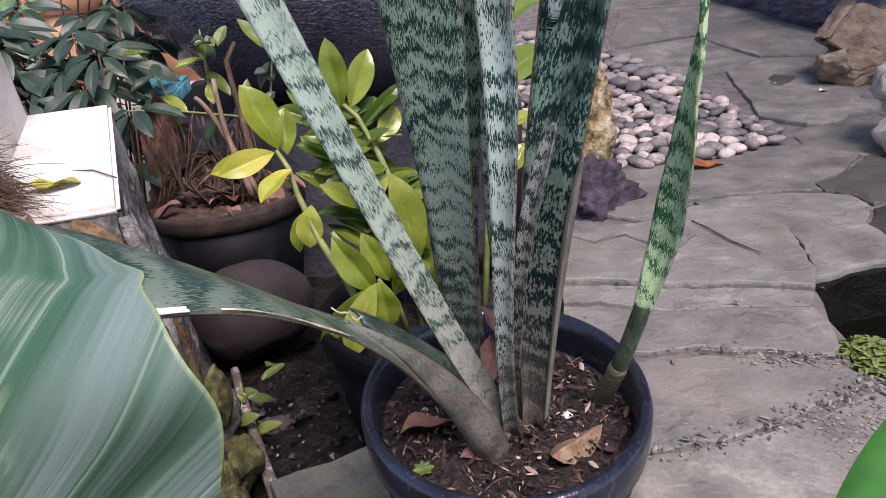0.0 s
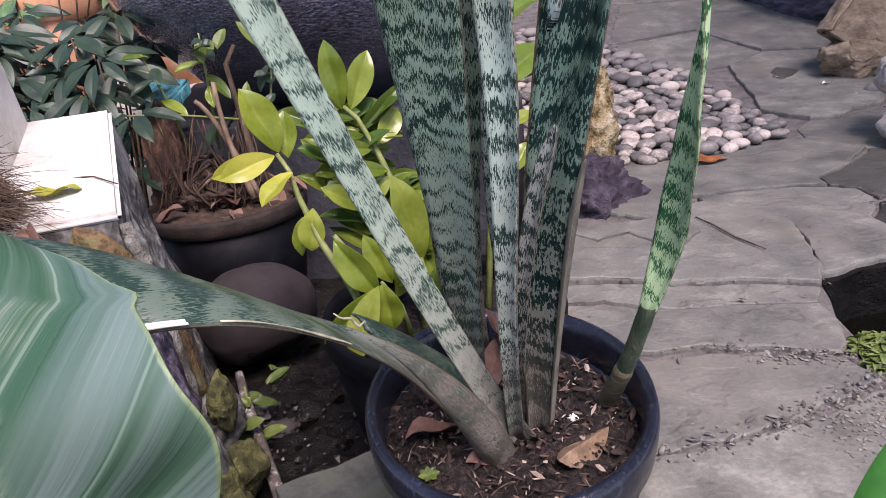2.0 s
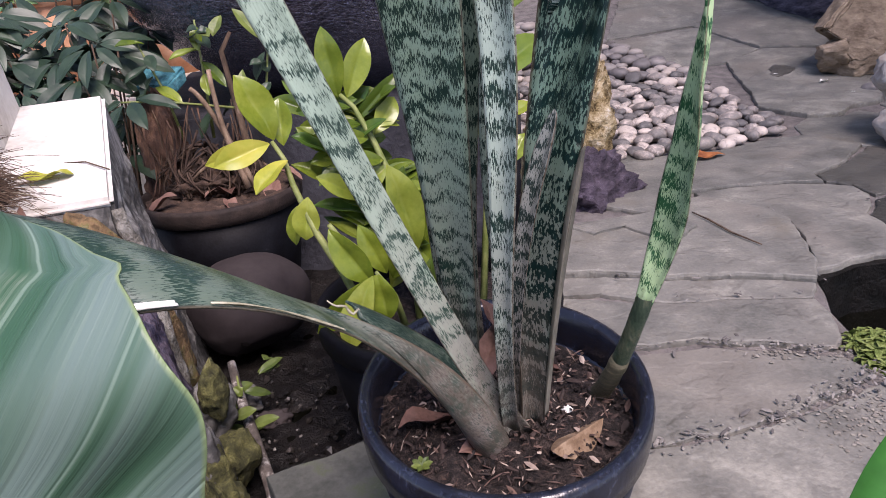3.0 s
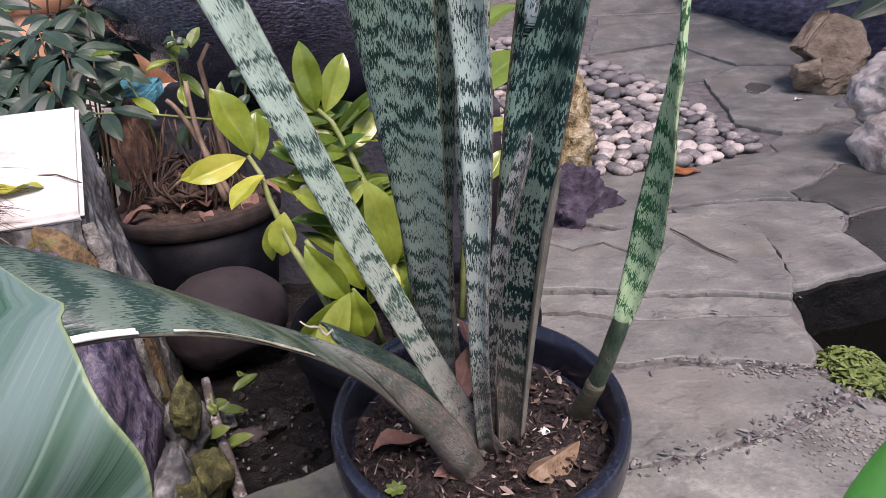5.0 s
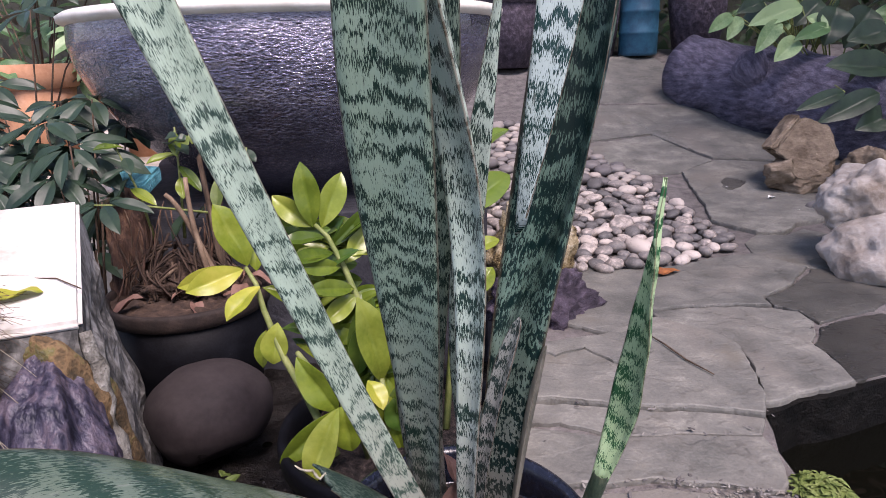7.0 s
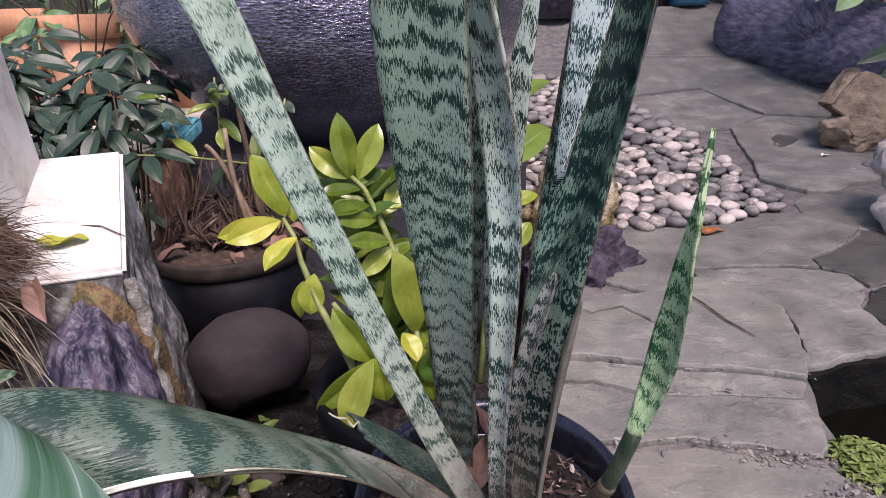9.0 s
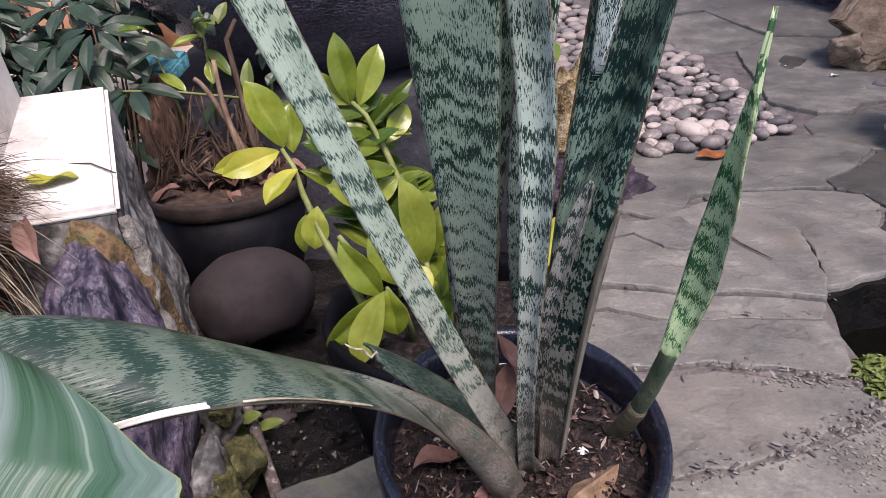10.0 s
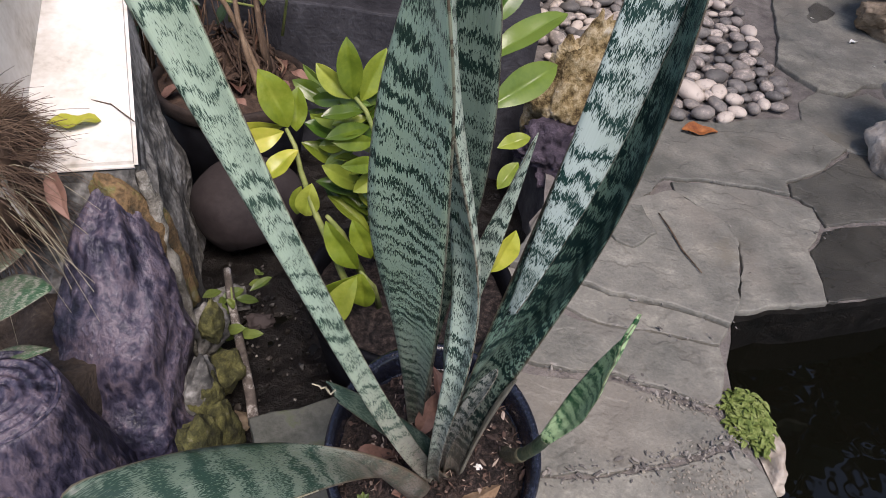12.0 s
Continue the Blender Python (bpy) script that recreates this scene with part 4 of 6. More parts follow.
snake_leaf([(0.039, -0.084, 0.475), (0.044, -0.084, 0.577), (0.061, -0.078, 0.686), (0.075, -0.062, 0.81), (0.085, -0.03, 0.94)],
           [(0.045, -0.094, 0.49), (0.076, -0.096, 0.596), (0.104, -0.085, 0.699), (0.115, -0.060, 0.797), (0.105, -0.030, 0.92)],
           M_SNAKE_GLARE, "inner face of a half-rolled leaf", cup=0.05, thick=0.005, tip=0.1, v0=0.4)
bent_l = [(0.004, -0.038, 0.095), (-0.038, -0.102, 0.275), (-0.148, -0.100, 0.302), (-0.196, -0.156, 0.308), (-0.198, -0.186, 0.411), (-0.276, -0.275, 0.434)]
bent_r = [(-0.013, -0.055, 0.095), (-0.033, -0.038, 0.051), (-0.042, -0.031, 0.162), (-0.085, -0.159, 0.326), (-0.144, -0.279, 0.405), (-0.244, -0.255, 0.351)]
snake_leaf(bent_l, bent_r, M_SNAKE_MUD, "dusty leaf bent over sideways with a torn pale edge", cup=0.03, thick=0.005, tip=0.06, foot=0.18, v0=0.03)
lift = Vector((0, -0.001, 0.003))
snake_leaf([Vector(r).lerp(Vector(a), 0.045) + lift for a, r in zip(bent_l, bent_r)], [Vector(r).lerp(Vector(a), -0.015) + lift for a, r in zip(bent_l, bent_r)],
           M_TORN, "torn white edge of the bent leaf", s0=0.835, s1=0.985, thick=0.002, across=4, wave=0.003, seed=3)
snake_leaf([Vector(r).lerp(Vector(a), 0.008) + lift for a, r in zip(bent_l, bent_r)], [Vector(r).lerp(Vector(a), -0.008) + lift for a, r in zip(bent_l, bent_r)],
           M_MARGIN, "pale ragged edge of the bent leaf", s0=0.63, s1=0.80, thick=0.0010, across=3, wave=0.003, seed=6)
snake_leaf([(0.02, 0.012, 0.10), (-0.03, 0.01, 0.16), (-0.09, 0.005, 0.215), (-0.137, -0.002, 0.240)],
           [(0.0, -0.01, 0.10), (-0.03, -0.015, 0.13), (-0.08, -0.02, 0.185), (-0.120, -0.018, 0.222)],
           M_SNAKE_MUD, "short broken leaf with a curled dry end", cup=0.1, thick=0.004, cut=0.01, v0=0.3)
part("dry_end", tube([Vector((-0.122 - 0.0036 * k, -0.012 + 0.003 * math.sin(k * 2.2), 0.229 + 0.0020 * k + 0.003 * math.sin(k * 1.7) - SOIL_Z)) for k in range(9)], [0.0014, 0.0017, 0.0013, 0.0016, 0.0012, 0.0014, 0.0011, 0.0010, 0.0006], 7), M_MARGIN, snake, "pale dried curl at the broken end")
YOUNG_L = [(0.087, 0.025, 0.101), (0.114, -0.067, 0.212), (0.124, -0.034, 0.281), (0.124, -0.025, 0.316), (0.139, -0.063, 0.395), (0.138, -0.103, 0.517)]
YOUNG_R = [(0.107, 0.017, 0.099), (0.117, -0.064, 0.214), (0.129, -0.04, 0.286), (0.173, -0.066, 0.294), (0.125, -0.098, 0.378), (0.138, -0.104, 0.517)]
snake_leaf(YOUNG_L, YOUNG_R, M_SNAKE_YOUNG, "slender young leaf, bright green and twisted", cup=0.20, thick=0.004, tip=0.18, v0=0.36, wave=0.004, seed=2, across=12)
YOUNG_MID = [(Vector(a) + Vector(c)) / 2 for a, c in zip(YOUNG_L, YOUNG_R)]
green_sheath = tube([bezier(YOUNG_MID, 0.11 + 0.024 * k) - Vector((0, 0, SOIL_Z)) for k in range(10)], [0.0080, 0.0078, 0.0076, 0.0075, 0.0075, 0.0076, 0.0077, 0.0078, 0.0076, 0.0066], 18, None, False)
for v in green_sheath.verts:
    v.co += v.co.normalized() * 0.0012 * noise.noise(v.co * 90)
thicken(part("leaf_sheath", green_sheath, M_SHEATH_GREEN, snake, "dark green sheath wrapped round the young leaf"), 0.0012)
snake_leaf([(0.03, 0.06, 0.100), (-0.01, 0.023, 0.25), (-0.024, -0.017, 0.391), (0.002, -0.062, 0.527), (0.026, -0.106, 0.667)],
           [(0.04, 0.055, 0.100), (-0.005, 0.01, 0.249), (0.0, -0.037, 0.382), (0.030, -0.070, 0.507), (0.034, -0.081, 0.651)],
           M_SNAKE, "thin pointed leaf", cup=0.15, thick=0.004, tip=0.4, v0=0.2)
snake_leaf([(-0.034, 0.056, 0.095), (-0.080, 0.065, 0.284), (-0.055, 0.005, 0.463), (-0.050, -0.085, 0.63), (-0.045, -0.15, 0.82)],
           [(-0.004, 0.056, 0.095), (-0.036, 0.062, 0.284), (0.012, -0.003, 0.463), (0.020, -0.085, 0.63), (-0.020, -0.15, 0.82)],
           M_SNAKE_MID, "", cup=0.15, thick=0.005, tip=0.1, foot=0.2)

# ---- boulder, back pots, bowl ----
b = part("boulder", rock((0.132, 0.13, 0.104), 3, 0.05, 1.1, 5, 0, 2), M_BOULDER)
tagged(place(b, (-0.492, 0.73, -0.112), (0, 0, 20)), "smooth rounded grey-brown boulder lying in the channel", "boulder")
# shallow cup coloured black in place of the hole's inner shade
pit = part("pit", lathe([(0.0, -0.002), (0.0045, -0.0015), (0.0070, 0.0012), (0.0085, 0.0010), (0.0095, -0.001)], 20), M_WETSTONE, b, "small dark pit")
pit.matrix_local = Matrix.Rotation(radians(-20), 4, "Z") @ aim((0.0163, -0.1225, -0.0335), (0.0, -0.387, 0.92), (0.118, -0.916, -0.384))
plant_pot("plant_pot", (-0.07, 0.37), 0.055, -0.245, 0.19, "wide black plastic pot of a lime-leaved plant, standing in the channel", "plant pots", None, M_POT_SHADED)
tagged(place(part("potting_soil", soil_disc(0.17, 2), M_SOIL), (-0.07, 0.37, 0.02)), "dark soil in a wide black pot", "soil")
plant_pot("plant_pot", (-0.59, 0.97), 0.08, -0.245, 0.19, "black pot with a dusty brown rim holding an old stump", "plant pots", M_CLAYRIM, M_POT_SHADED)
tagged(place(part("potting_soil", soil_disc(0.17, 4), M_ROOT), (-0.59, 0.97, 0.07)), "soil covered with dead leaves in a pot", "soil")

structure(part("plinth", slab([(-0.85, 1.15), (0.15, 1.15), (0.2, 2.3), (-1.1, 2.3)], 0.215, 0.5, 0.01, 0.0, 9, 0.08), M_DARKSTONE, smooth=False), "rough grey stone plinth")
bowl = thing("bowl", "huge dark glazed garden bowl with a pale rim, full of water", "bowl", (-0.40, 1.65, 0.215))
prof = [(0.0, 0.0), (0.25, 0.0), (0.30, 0.015), (0.41, 0.09), (0.52, 0.20), (0.595, 0.31), (0.626, 0.38), (0.636, 0.44), (0.632, 0.49)]
part("body", lathe(prof, 96), M_GLAZE, bowl)
part("rim", lathe([(0.632, 0.486), (0.650, 0.495), (0.652, 0.51), (0.635, 0.52), (0.605, 0.515), (0.60, 0.47), (0.57, 0.36)], 96), M_GLAZE_RIM, bowl, "pale cream rim")
tagged(place(part("bowl_water", lathe([(0.0, 0.0), (0.59, 0.0)], 48), M_WATER), (-0.40, 1.65, 0.70)), "still water filling the bowl", "water")

# ---- white-topped block and purple log ----
wall_low = thing("concrete_block", "leaning concrete block with a white painted top and weathered side", "block", (-0.6, 0.55, 0.0))


def prism(lower, upper):
    bm = bmesh.new()
    a, b = [bm.verts.new(p) for p in lower], [bm.verts.new(p) for p in upper]
    n = len(a)
    for i in range(n):
        bm.faces.new((a[i], a[(i + 1) % n], b[(i + 1) % n], b[i]))
    bm.faces.new(a[::-1])
    bm.faces.new(b)
    bmesh.ops.recalc_face_normals(bm, faces=bm.faces[:])
    bmesh.ops.bevel(bm, geom=bm.edges[:], offset=0.006, segments=2, affect="EDGES")
    return bm


def rel(points, o=(-0.6, 0.55, 0.0)):
    return [Vector(p) - Vector(o) for p in points]


block_body = prism(rel([(-0.43, 0.28, -0.26), (-0.66, 0.84, -0.26), (-0.95, 0.74, -0.26), (-0.75, 0.18, -0.26)]),
                   rel([(-0.515, 0.350, 0.247), (-0.71, 0.776, 0.335), (-0.93, 0.68, 0.335), (-0.73, 0.27, 0.247)]))
bmesh.ops.subdivide_edges(block_body, edges=[e for e in block_body.edges if e.calc_length() > 0.1], cuts=26, use_grid_fill=True)
block_body.normal_update()
for v in block_body.verts:
    if v.co.z < 0.225:
        v.co += v.normal * (0.016 * noise.fractal(v.co * 9, 1.0, 2.0, 4) + 0.006 * noise.noise(v.co * 45) - 0.004)
part("body", block_body, M_WEATHERED, wall_low, smooth=False)
crust = tube([rel([(-0.512 + 0.085 * f, 0.352 - 0.075 * f, 0.236 - 0.47 * f)])[0] for f in [k / 40 for k in range(41)]], [0.010 + 0.005 * noise.noise(Vector((k * 0.4, 3, 1))) for k in range(41)], 16)
for v in crust.verts:
    v.co += Vector((noise.noise(v.co * 30), noise.noise(v.co * 30 + Vector((9, 2, 5))), 0)) * 0.009
part("crust", crust, M_CRUST, wall_low, "pale crumbling crust along the corner")
part("top", prism(rel([(-0.512, 0.347, 0.240), (-0.708, 0.780, 0.328), (-0.934, 0.676, 0.328), (-0.734, 0.266, 0.240)]),
                  rel([(-0.513, 0.348, 0.254), (-0.709, 0.778, 0.342), (-0.932, 0.678, 0.342), (-0.732, 0.268, 0.254)])), M_WHITE, wall_low, "sunlit white painted top", smooth=False)

b = part("mossy_stone", rock((0.065, 0.045, 0.17), 8, 0.14, 2.4, 5, 0, 7), M_MOSSROCK)
tagged(place(b, (-0.53, 0.335, 0.07), (0, -14, 30)), "mossy orange stone against the white block", "stone")


b = part("purple_rock", crag([(-0.545, 0.13, -0.27, 0.130, 0.12), (-0.54, 0.17, -0.12, 0.114, 0.11), (-0.530, 0.215, 0.02, 0.088, 0.09), (-0.535, 0.255, 0.11, 0.067, 0.07), (-0.548, 0.295, 0.18, 0.040, 0.05), (-0.557, 0.322, 0.212, 0.018, 0.022), (-0.558, 0.326, 0.216, 0.006, 0.008)], 11, 0.17), M_PURPLE)
tagged(b, "craggy standing rock painted purple-brown at the channel's edge", "rock")
log_end = thing("sawn_log", "short sawn log painted purple-brown, rings showing on its end", "log", (-0.575, -0.01, 0.0))
bark = lathe([(0.074, 0.118), (0.082, 0.11), (0.088, 0.08), (0.10, 0.0), (0.13, -0.12), (0.17, -0.26)], 72, 0.04)
bmesh.ops.subdivide_edges(bark, edges=bark.edges[:], cuts=2, use_grid_fill=True)
for v in bark.verts:
    ang = math.atan2(v.co.y, v.co.x)
    g = 1 + 0.07 * noise.fractal(Vector((math.cos(ang) * 2, math.sin(ang) * 2, v.co.z * 3)), 1.0, 2.0, 3) - 0.05 * max(0.0, math.sin(ang * 11 + 2 * math.sin(v.co.z * 20))) ** 6
    g = 1 + (g - 1) * min(1.0, max(0.0, (0.11 - v.co.z) / 0.08))
    v.co.x, v.co.y = v.co.x * g, v.co.y * g
part("bark", bark, M_PURPLE, log_end)
part("end_grain", lathe([(r, 0.116 + 0.0022 * math.sin(r * 420) - 0.1 * r * r) for r in [0.002 * k for k in range(41)]], 56, 0.04), M_PURPLE, log_end, "ringed end grain")
panel = part("white_board", prism([(-0.824, 0.712, 0.2), (-0.844, 0.700, 0.2), (-0.66, 0.22, 0.2), (-0.64, 0.23, 0.2)], [(-0.866, 0.70, 0.72), (-0.886, 0.69, 0.72), (-0.70, 0.20, 0.72), (-0.68, 0.21, 0.72)]), M_WHITE, smooth=False)
tagged(panel, "white painted upright board behind the fibre clump", "board")

# ---- right-hand stones, pebbles, far log ----
b = part("coral_rock", rock((0.10, 0.08, 0.17), 21, 0.25, 2.2, 5, 0, 4, 0.25), M_CORAL)
tagged(place(b, (0.245, 1.02, 0.14), (0, 14, 0)), "pitted yellow coral rock standing by the path", "rock")
b = part("purple_stone", rock((0.13, 0.10, 0.10), 23, 0.3, 2.0, 5, 0, 5, 0.2), M_PURPLE_STONE)
tagged(place(b, (0.265, 0.93, 0.01)), "rough purple-grey stone beside the path", "stone")
def stone_top(x, y):
    """Height of the uppermost flagstone at a place in the plan."""
    best = ground_height(x, y)
    for st in pavement.children:
        st.data.calc_loop_triangles()
        for tri in st.data.loop_triangles:
            a, b_, c = (st.data.vertices[k].co for k in tri.vertices)
            den = (b_.y - c.y) * (a.x - c.x) + (c.x - b_.x) * (a.y - c.y)
            if abs(den) > 1e-12:
                u = ((b_.y - c.y) * (x - c.x) + (c.x - b_.x) * (y - c.y)) / den
                v = ((c.y - a.y) * (x - c.x) + (a.x - c.x) * (y - c.y)) / den
                if u >= 0 and v >= 0 and u + v <= 1:
                    best = max(best, u * a.z + v * b_.z + (1 - u - v) * c.z)
    return best


puddle_line = []
for k in range(22):
    a = 2 * math.pi * k / 22
    g = 1 + 0.16 * math.sin(3 * a + 1) + 0.08 * math.sin(7 * a)
    puddle_line.append((1.262 + 0.047 * g * math.cos(a) + 0.040 * g * math.sin(a), 2.085 + 0.083 * g * math.sin(a) - 0.012 * g * math.cos(a)))
tagged(part("puddle", slab(puddle_line, lambda x, y: stone_top(x, y) + 0.002, 0.006, 0.001, 0.003, 3, 0.03), M_SLATE_DAMP_SHADED, smooth=False), "dark wet hollow holding a little water on the path", "puddle")
petal_mesh = finish(blade(0.034, 0.012, 0.12, 0.4, 7, 0.85, curl=0.3), M_TORN, True, "petal")
for px, py, turn, size in ((1.297, 1.861, -60, 1.5), (1.33, 1.70, 20, 0.4), (1.205, 2.02, -80, 0.5)):
    petal = new("petal", petal_mesh)
    place(petal, (px, py, stone_top(px, py) + 0.006), (0, 0, turn), (size,) * 3)
    thicken(petal, 0.0008)
    tagged(petal, "small white petal fallen on the flagstones", "petal", "fallen petals")
split_rock = thing("split_rock", "angular split brown rock with a flat tan face beside the path", "rock", (1.47, 1.95, 0.0))


def split_plate(face, back, seed, rough):
    """A plate broken from layered rock: a flat face, a back, and edges worn uneven."""
    bm = prism(face, back)
    bmesh.ops.triangulate(bm, faces=[f for f in bm.faces if len(f.verts) > 4])
    for _ in range(2):
        bmesh.ops.subdivide_edges(bm, edges=[e for e in bm.edges if e.calc_length() > 0.014], cuts=2, use_grid_fill=True)
    for v in bm.verts:
        q = v.co * 22 + Vector((seed, seed, 0))
        v.co += Vector((noise.noise(q), noise.noise(q + Vector((7, 0, 0))) * 0.9, noise.noise(q + Vector((0, 7, 0))))) * rough + v.co.normalized() * 0.006 * noise.fractal(v.co * 40, 1.0, 2.0, 3)
    return bm


FACE = [(-0.118, -0.005, 0.202), (0.004, 0.055, 0.322), (0.036, 0.060, 0.318), (0.122, 0.050, 0.286), (0.150, 0.010, 0.172), (0.085, -0.030, 0.150), (-0.012, -0.055, 0.088), (-0.050, -0.050, 0.100), (-0.078, -0.038, 0.135), (-0.062, -0.030, 0.160)]
part("face_slab", split_plate(FACE, [(x * 0.95 + 0.02, y + 0.16, z * 0.94) for x, y, z in FACE], 3, 0.007), M_BROWNROCK, split_rock, "flat weathered tan face", smooth=False)
LAYER = [(-0.128, 0.018, 0.212), (-0.004, 0.075, 0.334), (0.014, 0.075, 0.330), (-0.104, 0.015, 0.206)]
part("layer", split_plate(LAYER, [(x + 0.01, y + 0.10, z - 0.01) for x, y, z in LAYER], 9, 0.004), M_BROWNROCK, split_rock, "thin split layer along the upper edge", smooth=False)
foot = part("foot_lump", rock((0.122, 0.10, 0.098), 32, 0.24, 1.9, 5, 0, 5, 0.10), M_BROWNROCK, split_rock, "rough rounded lower part")
foot.location = (0.012, 0.030, 0.104)
knob = part("knob", rock((0.058, 0.05, 0.058), 44, 0.3, 2.2, 4, 0, 4, 0.12), M_BROWNROCK, split_rock)
knob.location = (-0.088, 0.0, 0.122)
b = part("brown_rock", rock((0.10, 0.09, 0.115), 36, 0.32, 2.2, 5, 0, 4, 0.16), M_BROWNROCK)
tagged(place(b, (1.665, 1.86, 0.105), (0, 0, 30)), "pitted crumbly brown rock beside the path", "rock")
b = part("grey_stone", rock((0.055, 0.035, 0.026), 37, 0.08, 1.2, 4), M_PEBBLE)
tagged(place(b, (1.440, 1.761, 0.022), (0, 0, 10)), "smooth grey stone lying beside the split rock", "stone")
b = part("white_rock", rock((0.16, 0.14, 0.12), 34, 0.2, 1.9, 5, 0, 7, 0.07), M_WHITEROCK)
tagged(place(b, (1.26, 1.22, 0.17), (0, 0, 10)), "rough white rock on top of another", "rock")
b = part("white_rock", rock((0.21, 0.17, 0.14), 35, 0.15, 1.6, 5, 0, 6, 0.06), M_WHITEROCK)
tagged(place(b, (1.28, 1.10, 0.03), (0, 0, -15)), "large smooth cream-white rock by the pond", "rock")

log = thing("log_planter", "fallen log planter painted dark purple-brown", "log", (1.64, 3.5, 0.46))
pts = [bezier(((0, 0, 0), (0.22, -0.70, -0.16), (0.55, -1.4, -0.21), (1.1, -2.3, -0.22)), i / 30) for i in range(31)]
lb = tube(pts, [0.205 + 0.0018 * i + 0.012 * math.sin(i * 0.9) for i in range(31)], 48)
for v in lb.verts:
    v.co += Vector((0.3, 0.2, 1)) * 0.03 * noise.fractal(v.co * 5, 1.0, 2.0, 3)
part("trunk", lb, M_LOG, log)
kn = part("knot", lathe([(0.012 * k, 0.006 * math.sin(k * 2.4) - 0.0009 * k * k) for k in range(9)], 32, 0.08), M_LOG, log, "ringed knot in the log's side")
kn.matrix_local = aim((-0.03, -0.72, 0.04), (-0.2, 0.6, 0.75), (-0.9, -0.5, 0.35))
part("cut_end", lathe([(0.02 * k, 0.004 * math.sin(k * 3.1)) for k in range(10)], 36, 0.06), M_LOG, log, "rough sawn end").matrix_local = aim((0.0, 0.012, 0.0), (0, 0, 1), (-0.3, 0.95, 0.2))

PEBBLE_MESHES = []
for i in range(8):
    PEBBLE_MESHES.append(finish(rock((1.0, 0.78 + 0.05 * (i % 3), 0.55), 50 + i, 0.10, 1.0, 2), M_PEBBLE, True, "pebble"))
rnd = random.Random(7)
bed = thing("pebble_bed", "bed of smooth grey and cream river pebbles", "pebbles")
BED_EDGE = ((1.16, 0.45), (1.24, 0.74), (1.33, 0.90), (1.45, 0.95), (1.84, 0.95), (2.3, 0.93), (2.75, 0.72), (3.2, 0.55))


def bed_right(y):
    for (y0, x0), (y1, x1) in zip(BED_EDGE, BED_EDGE[1:]):
        if y <= y1:
            return x0 + (x1 - x0) * (y - y0) / (y1 - y0)
    return 0.5


def scatter(count, y0, y1, have):
    tries, made = 0, []
    while len(made) < count and tries < 30000:
        tries += 1
        y = rnd.uniform(y0, y1)
        x = rnd.uniform(0.22 if y < 1.6 else 0.1, bed_right(y))
        r = rnd.choice((rnd.uniform(0.022, 0.032), rnd.uniform(0.030, 0.048)))
        if all((x - a) ** 2 + (y - bb) ** 2 > (0.84 * (r + c)) ** 2 for a, bb, c in have + made):
            made.append((x, y, r))
    return made


spots = scatter(295, 1.17, 2.15, [])
for x, y, r in spots:
    pb = new("pebble", PEBBLE_MESHES[rnd.randrange(8)])
    pb.parent = bed
    pb.location = (x, y, ground_height(x, y) + r * 0.35 + rnd.uniform(0, 0.010))
    pb.rotation_euler = (rnd.uniform(-0.25, 0.25), rnd.uniform(-0.25, 0.25), rnd.uniform(0, 6.28))
    pb.scale = (r * rnd.uniform(0.95, 1.30), r * rnd.uniform(0.85, 1.1), r * rnd.uniform(0.8, 1.1))
far_pebbles = bmesh.new()
for x, y, r in scatter(190, 2.15, 3.1, spots):
    m = pose(x, y, ground_height(x, y) + r * 0.4, 0, 0, rnd.uniform(0, 360)) @ Matrix.Diagonal((1.2 * r, r, 0.6 * r, 1))
    bmesh.ops.create_icosphere(far_pebbles, subdivisions=2, radius=1.0, matrix=m)
tagged(part("pebble_rest", far_pebbles, M_PEBBLE_FAR, bed, "smaller pebbles at the far end of the bed"), "", "", "", "stuff")

# ---- foreground leaves ----
fl = part("foreground_leaf", ribbon([(-0.36, -0.34, 0.24), (-0.36, -0.36, 0.34), (-0.34, -0.34, 0.40), (-0.32, -0.30, 0.43), (-0.30, -0.27, 0.44)],
                                    [(-0.125, -0.343, 0.302), (-0.107, -0.409, 0.389), (-0.071, -0.415, 0.435), (-0.116, -0.362, 0.448), (-0.235, -0.284, 0.443)],
                                    cup=-0.06, thick=0.0015, tip=0.12, wave=0.007, rows=70, across=120, ribs=5, rib_depth=0.0050, scallop=0.0035), M_STRIPED)
tagged(fl, "broad ribbed grey-green leaf with creamy flecks and a wavy edge", "leaf")
fr = part("foreground_leaf", ribbon([(0.10, -0.37, 0.22), (0.10, -0.33, 0.29), (0.13, -0.32, 0.33), (0.18, -0.31, 0.36)],
                                    [(0.25, -0.40, 0.22), (0.26, -0.38, 0.28), (0.25, -0.35, 0.33), (0.185, -0.31, 0.36)], cup=-0.05, thick=0.0015, tip=0.2, rows=30, across=12), M_GREEN)
tagged(fr, "plain glossy green leaf", "leaf")

# ---- lime-leaved plant ----
def leaflet(name, base, tip, width, material_, parent, fold=0.2, droop=0.2, up=(0, -0.5, 1), point=1.15, roll=0.0):
    base, tip = Vector(base), Vector(tip)
    d = tip - base
    lf = part(name, blade(d.length, width, droop, fold * 1.15, 11, point, None, aim(base, d, up, roll), 0.10, 0.70), material_, parent)
    thicken(lf)
    return lf


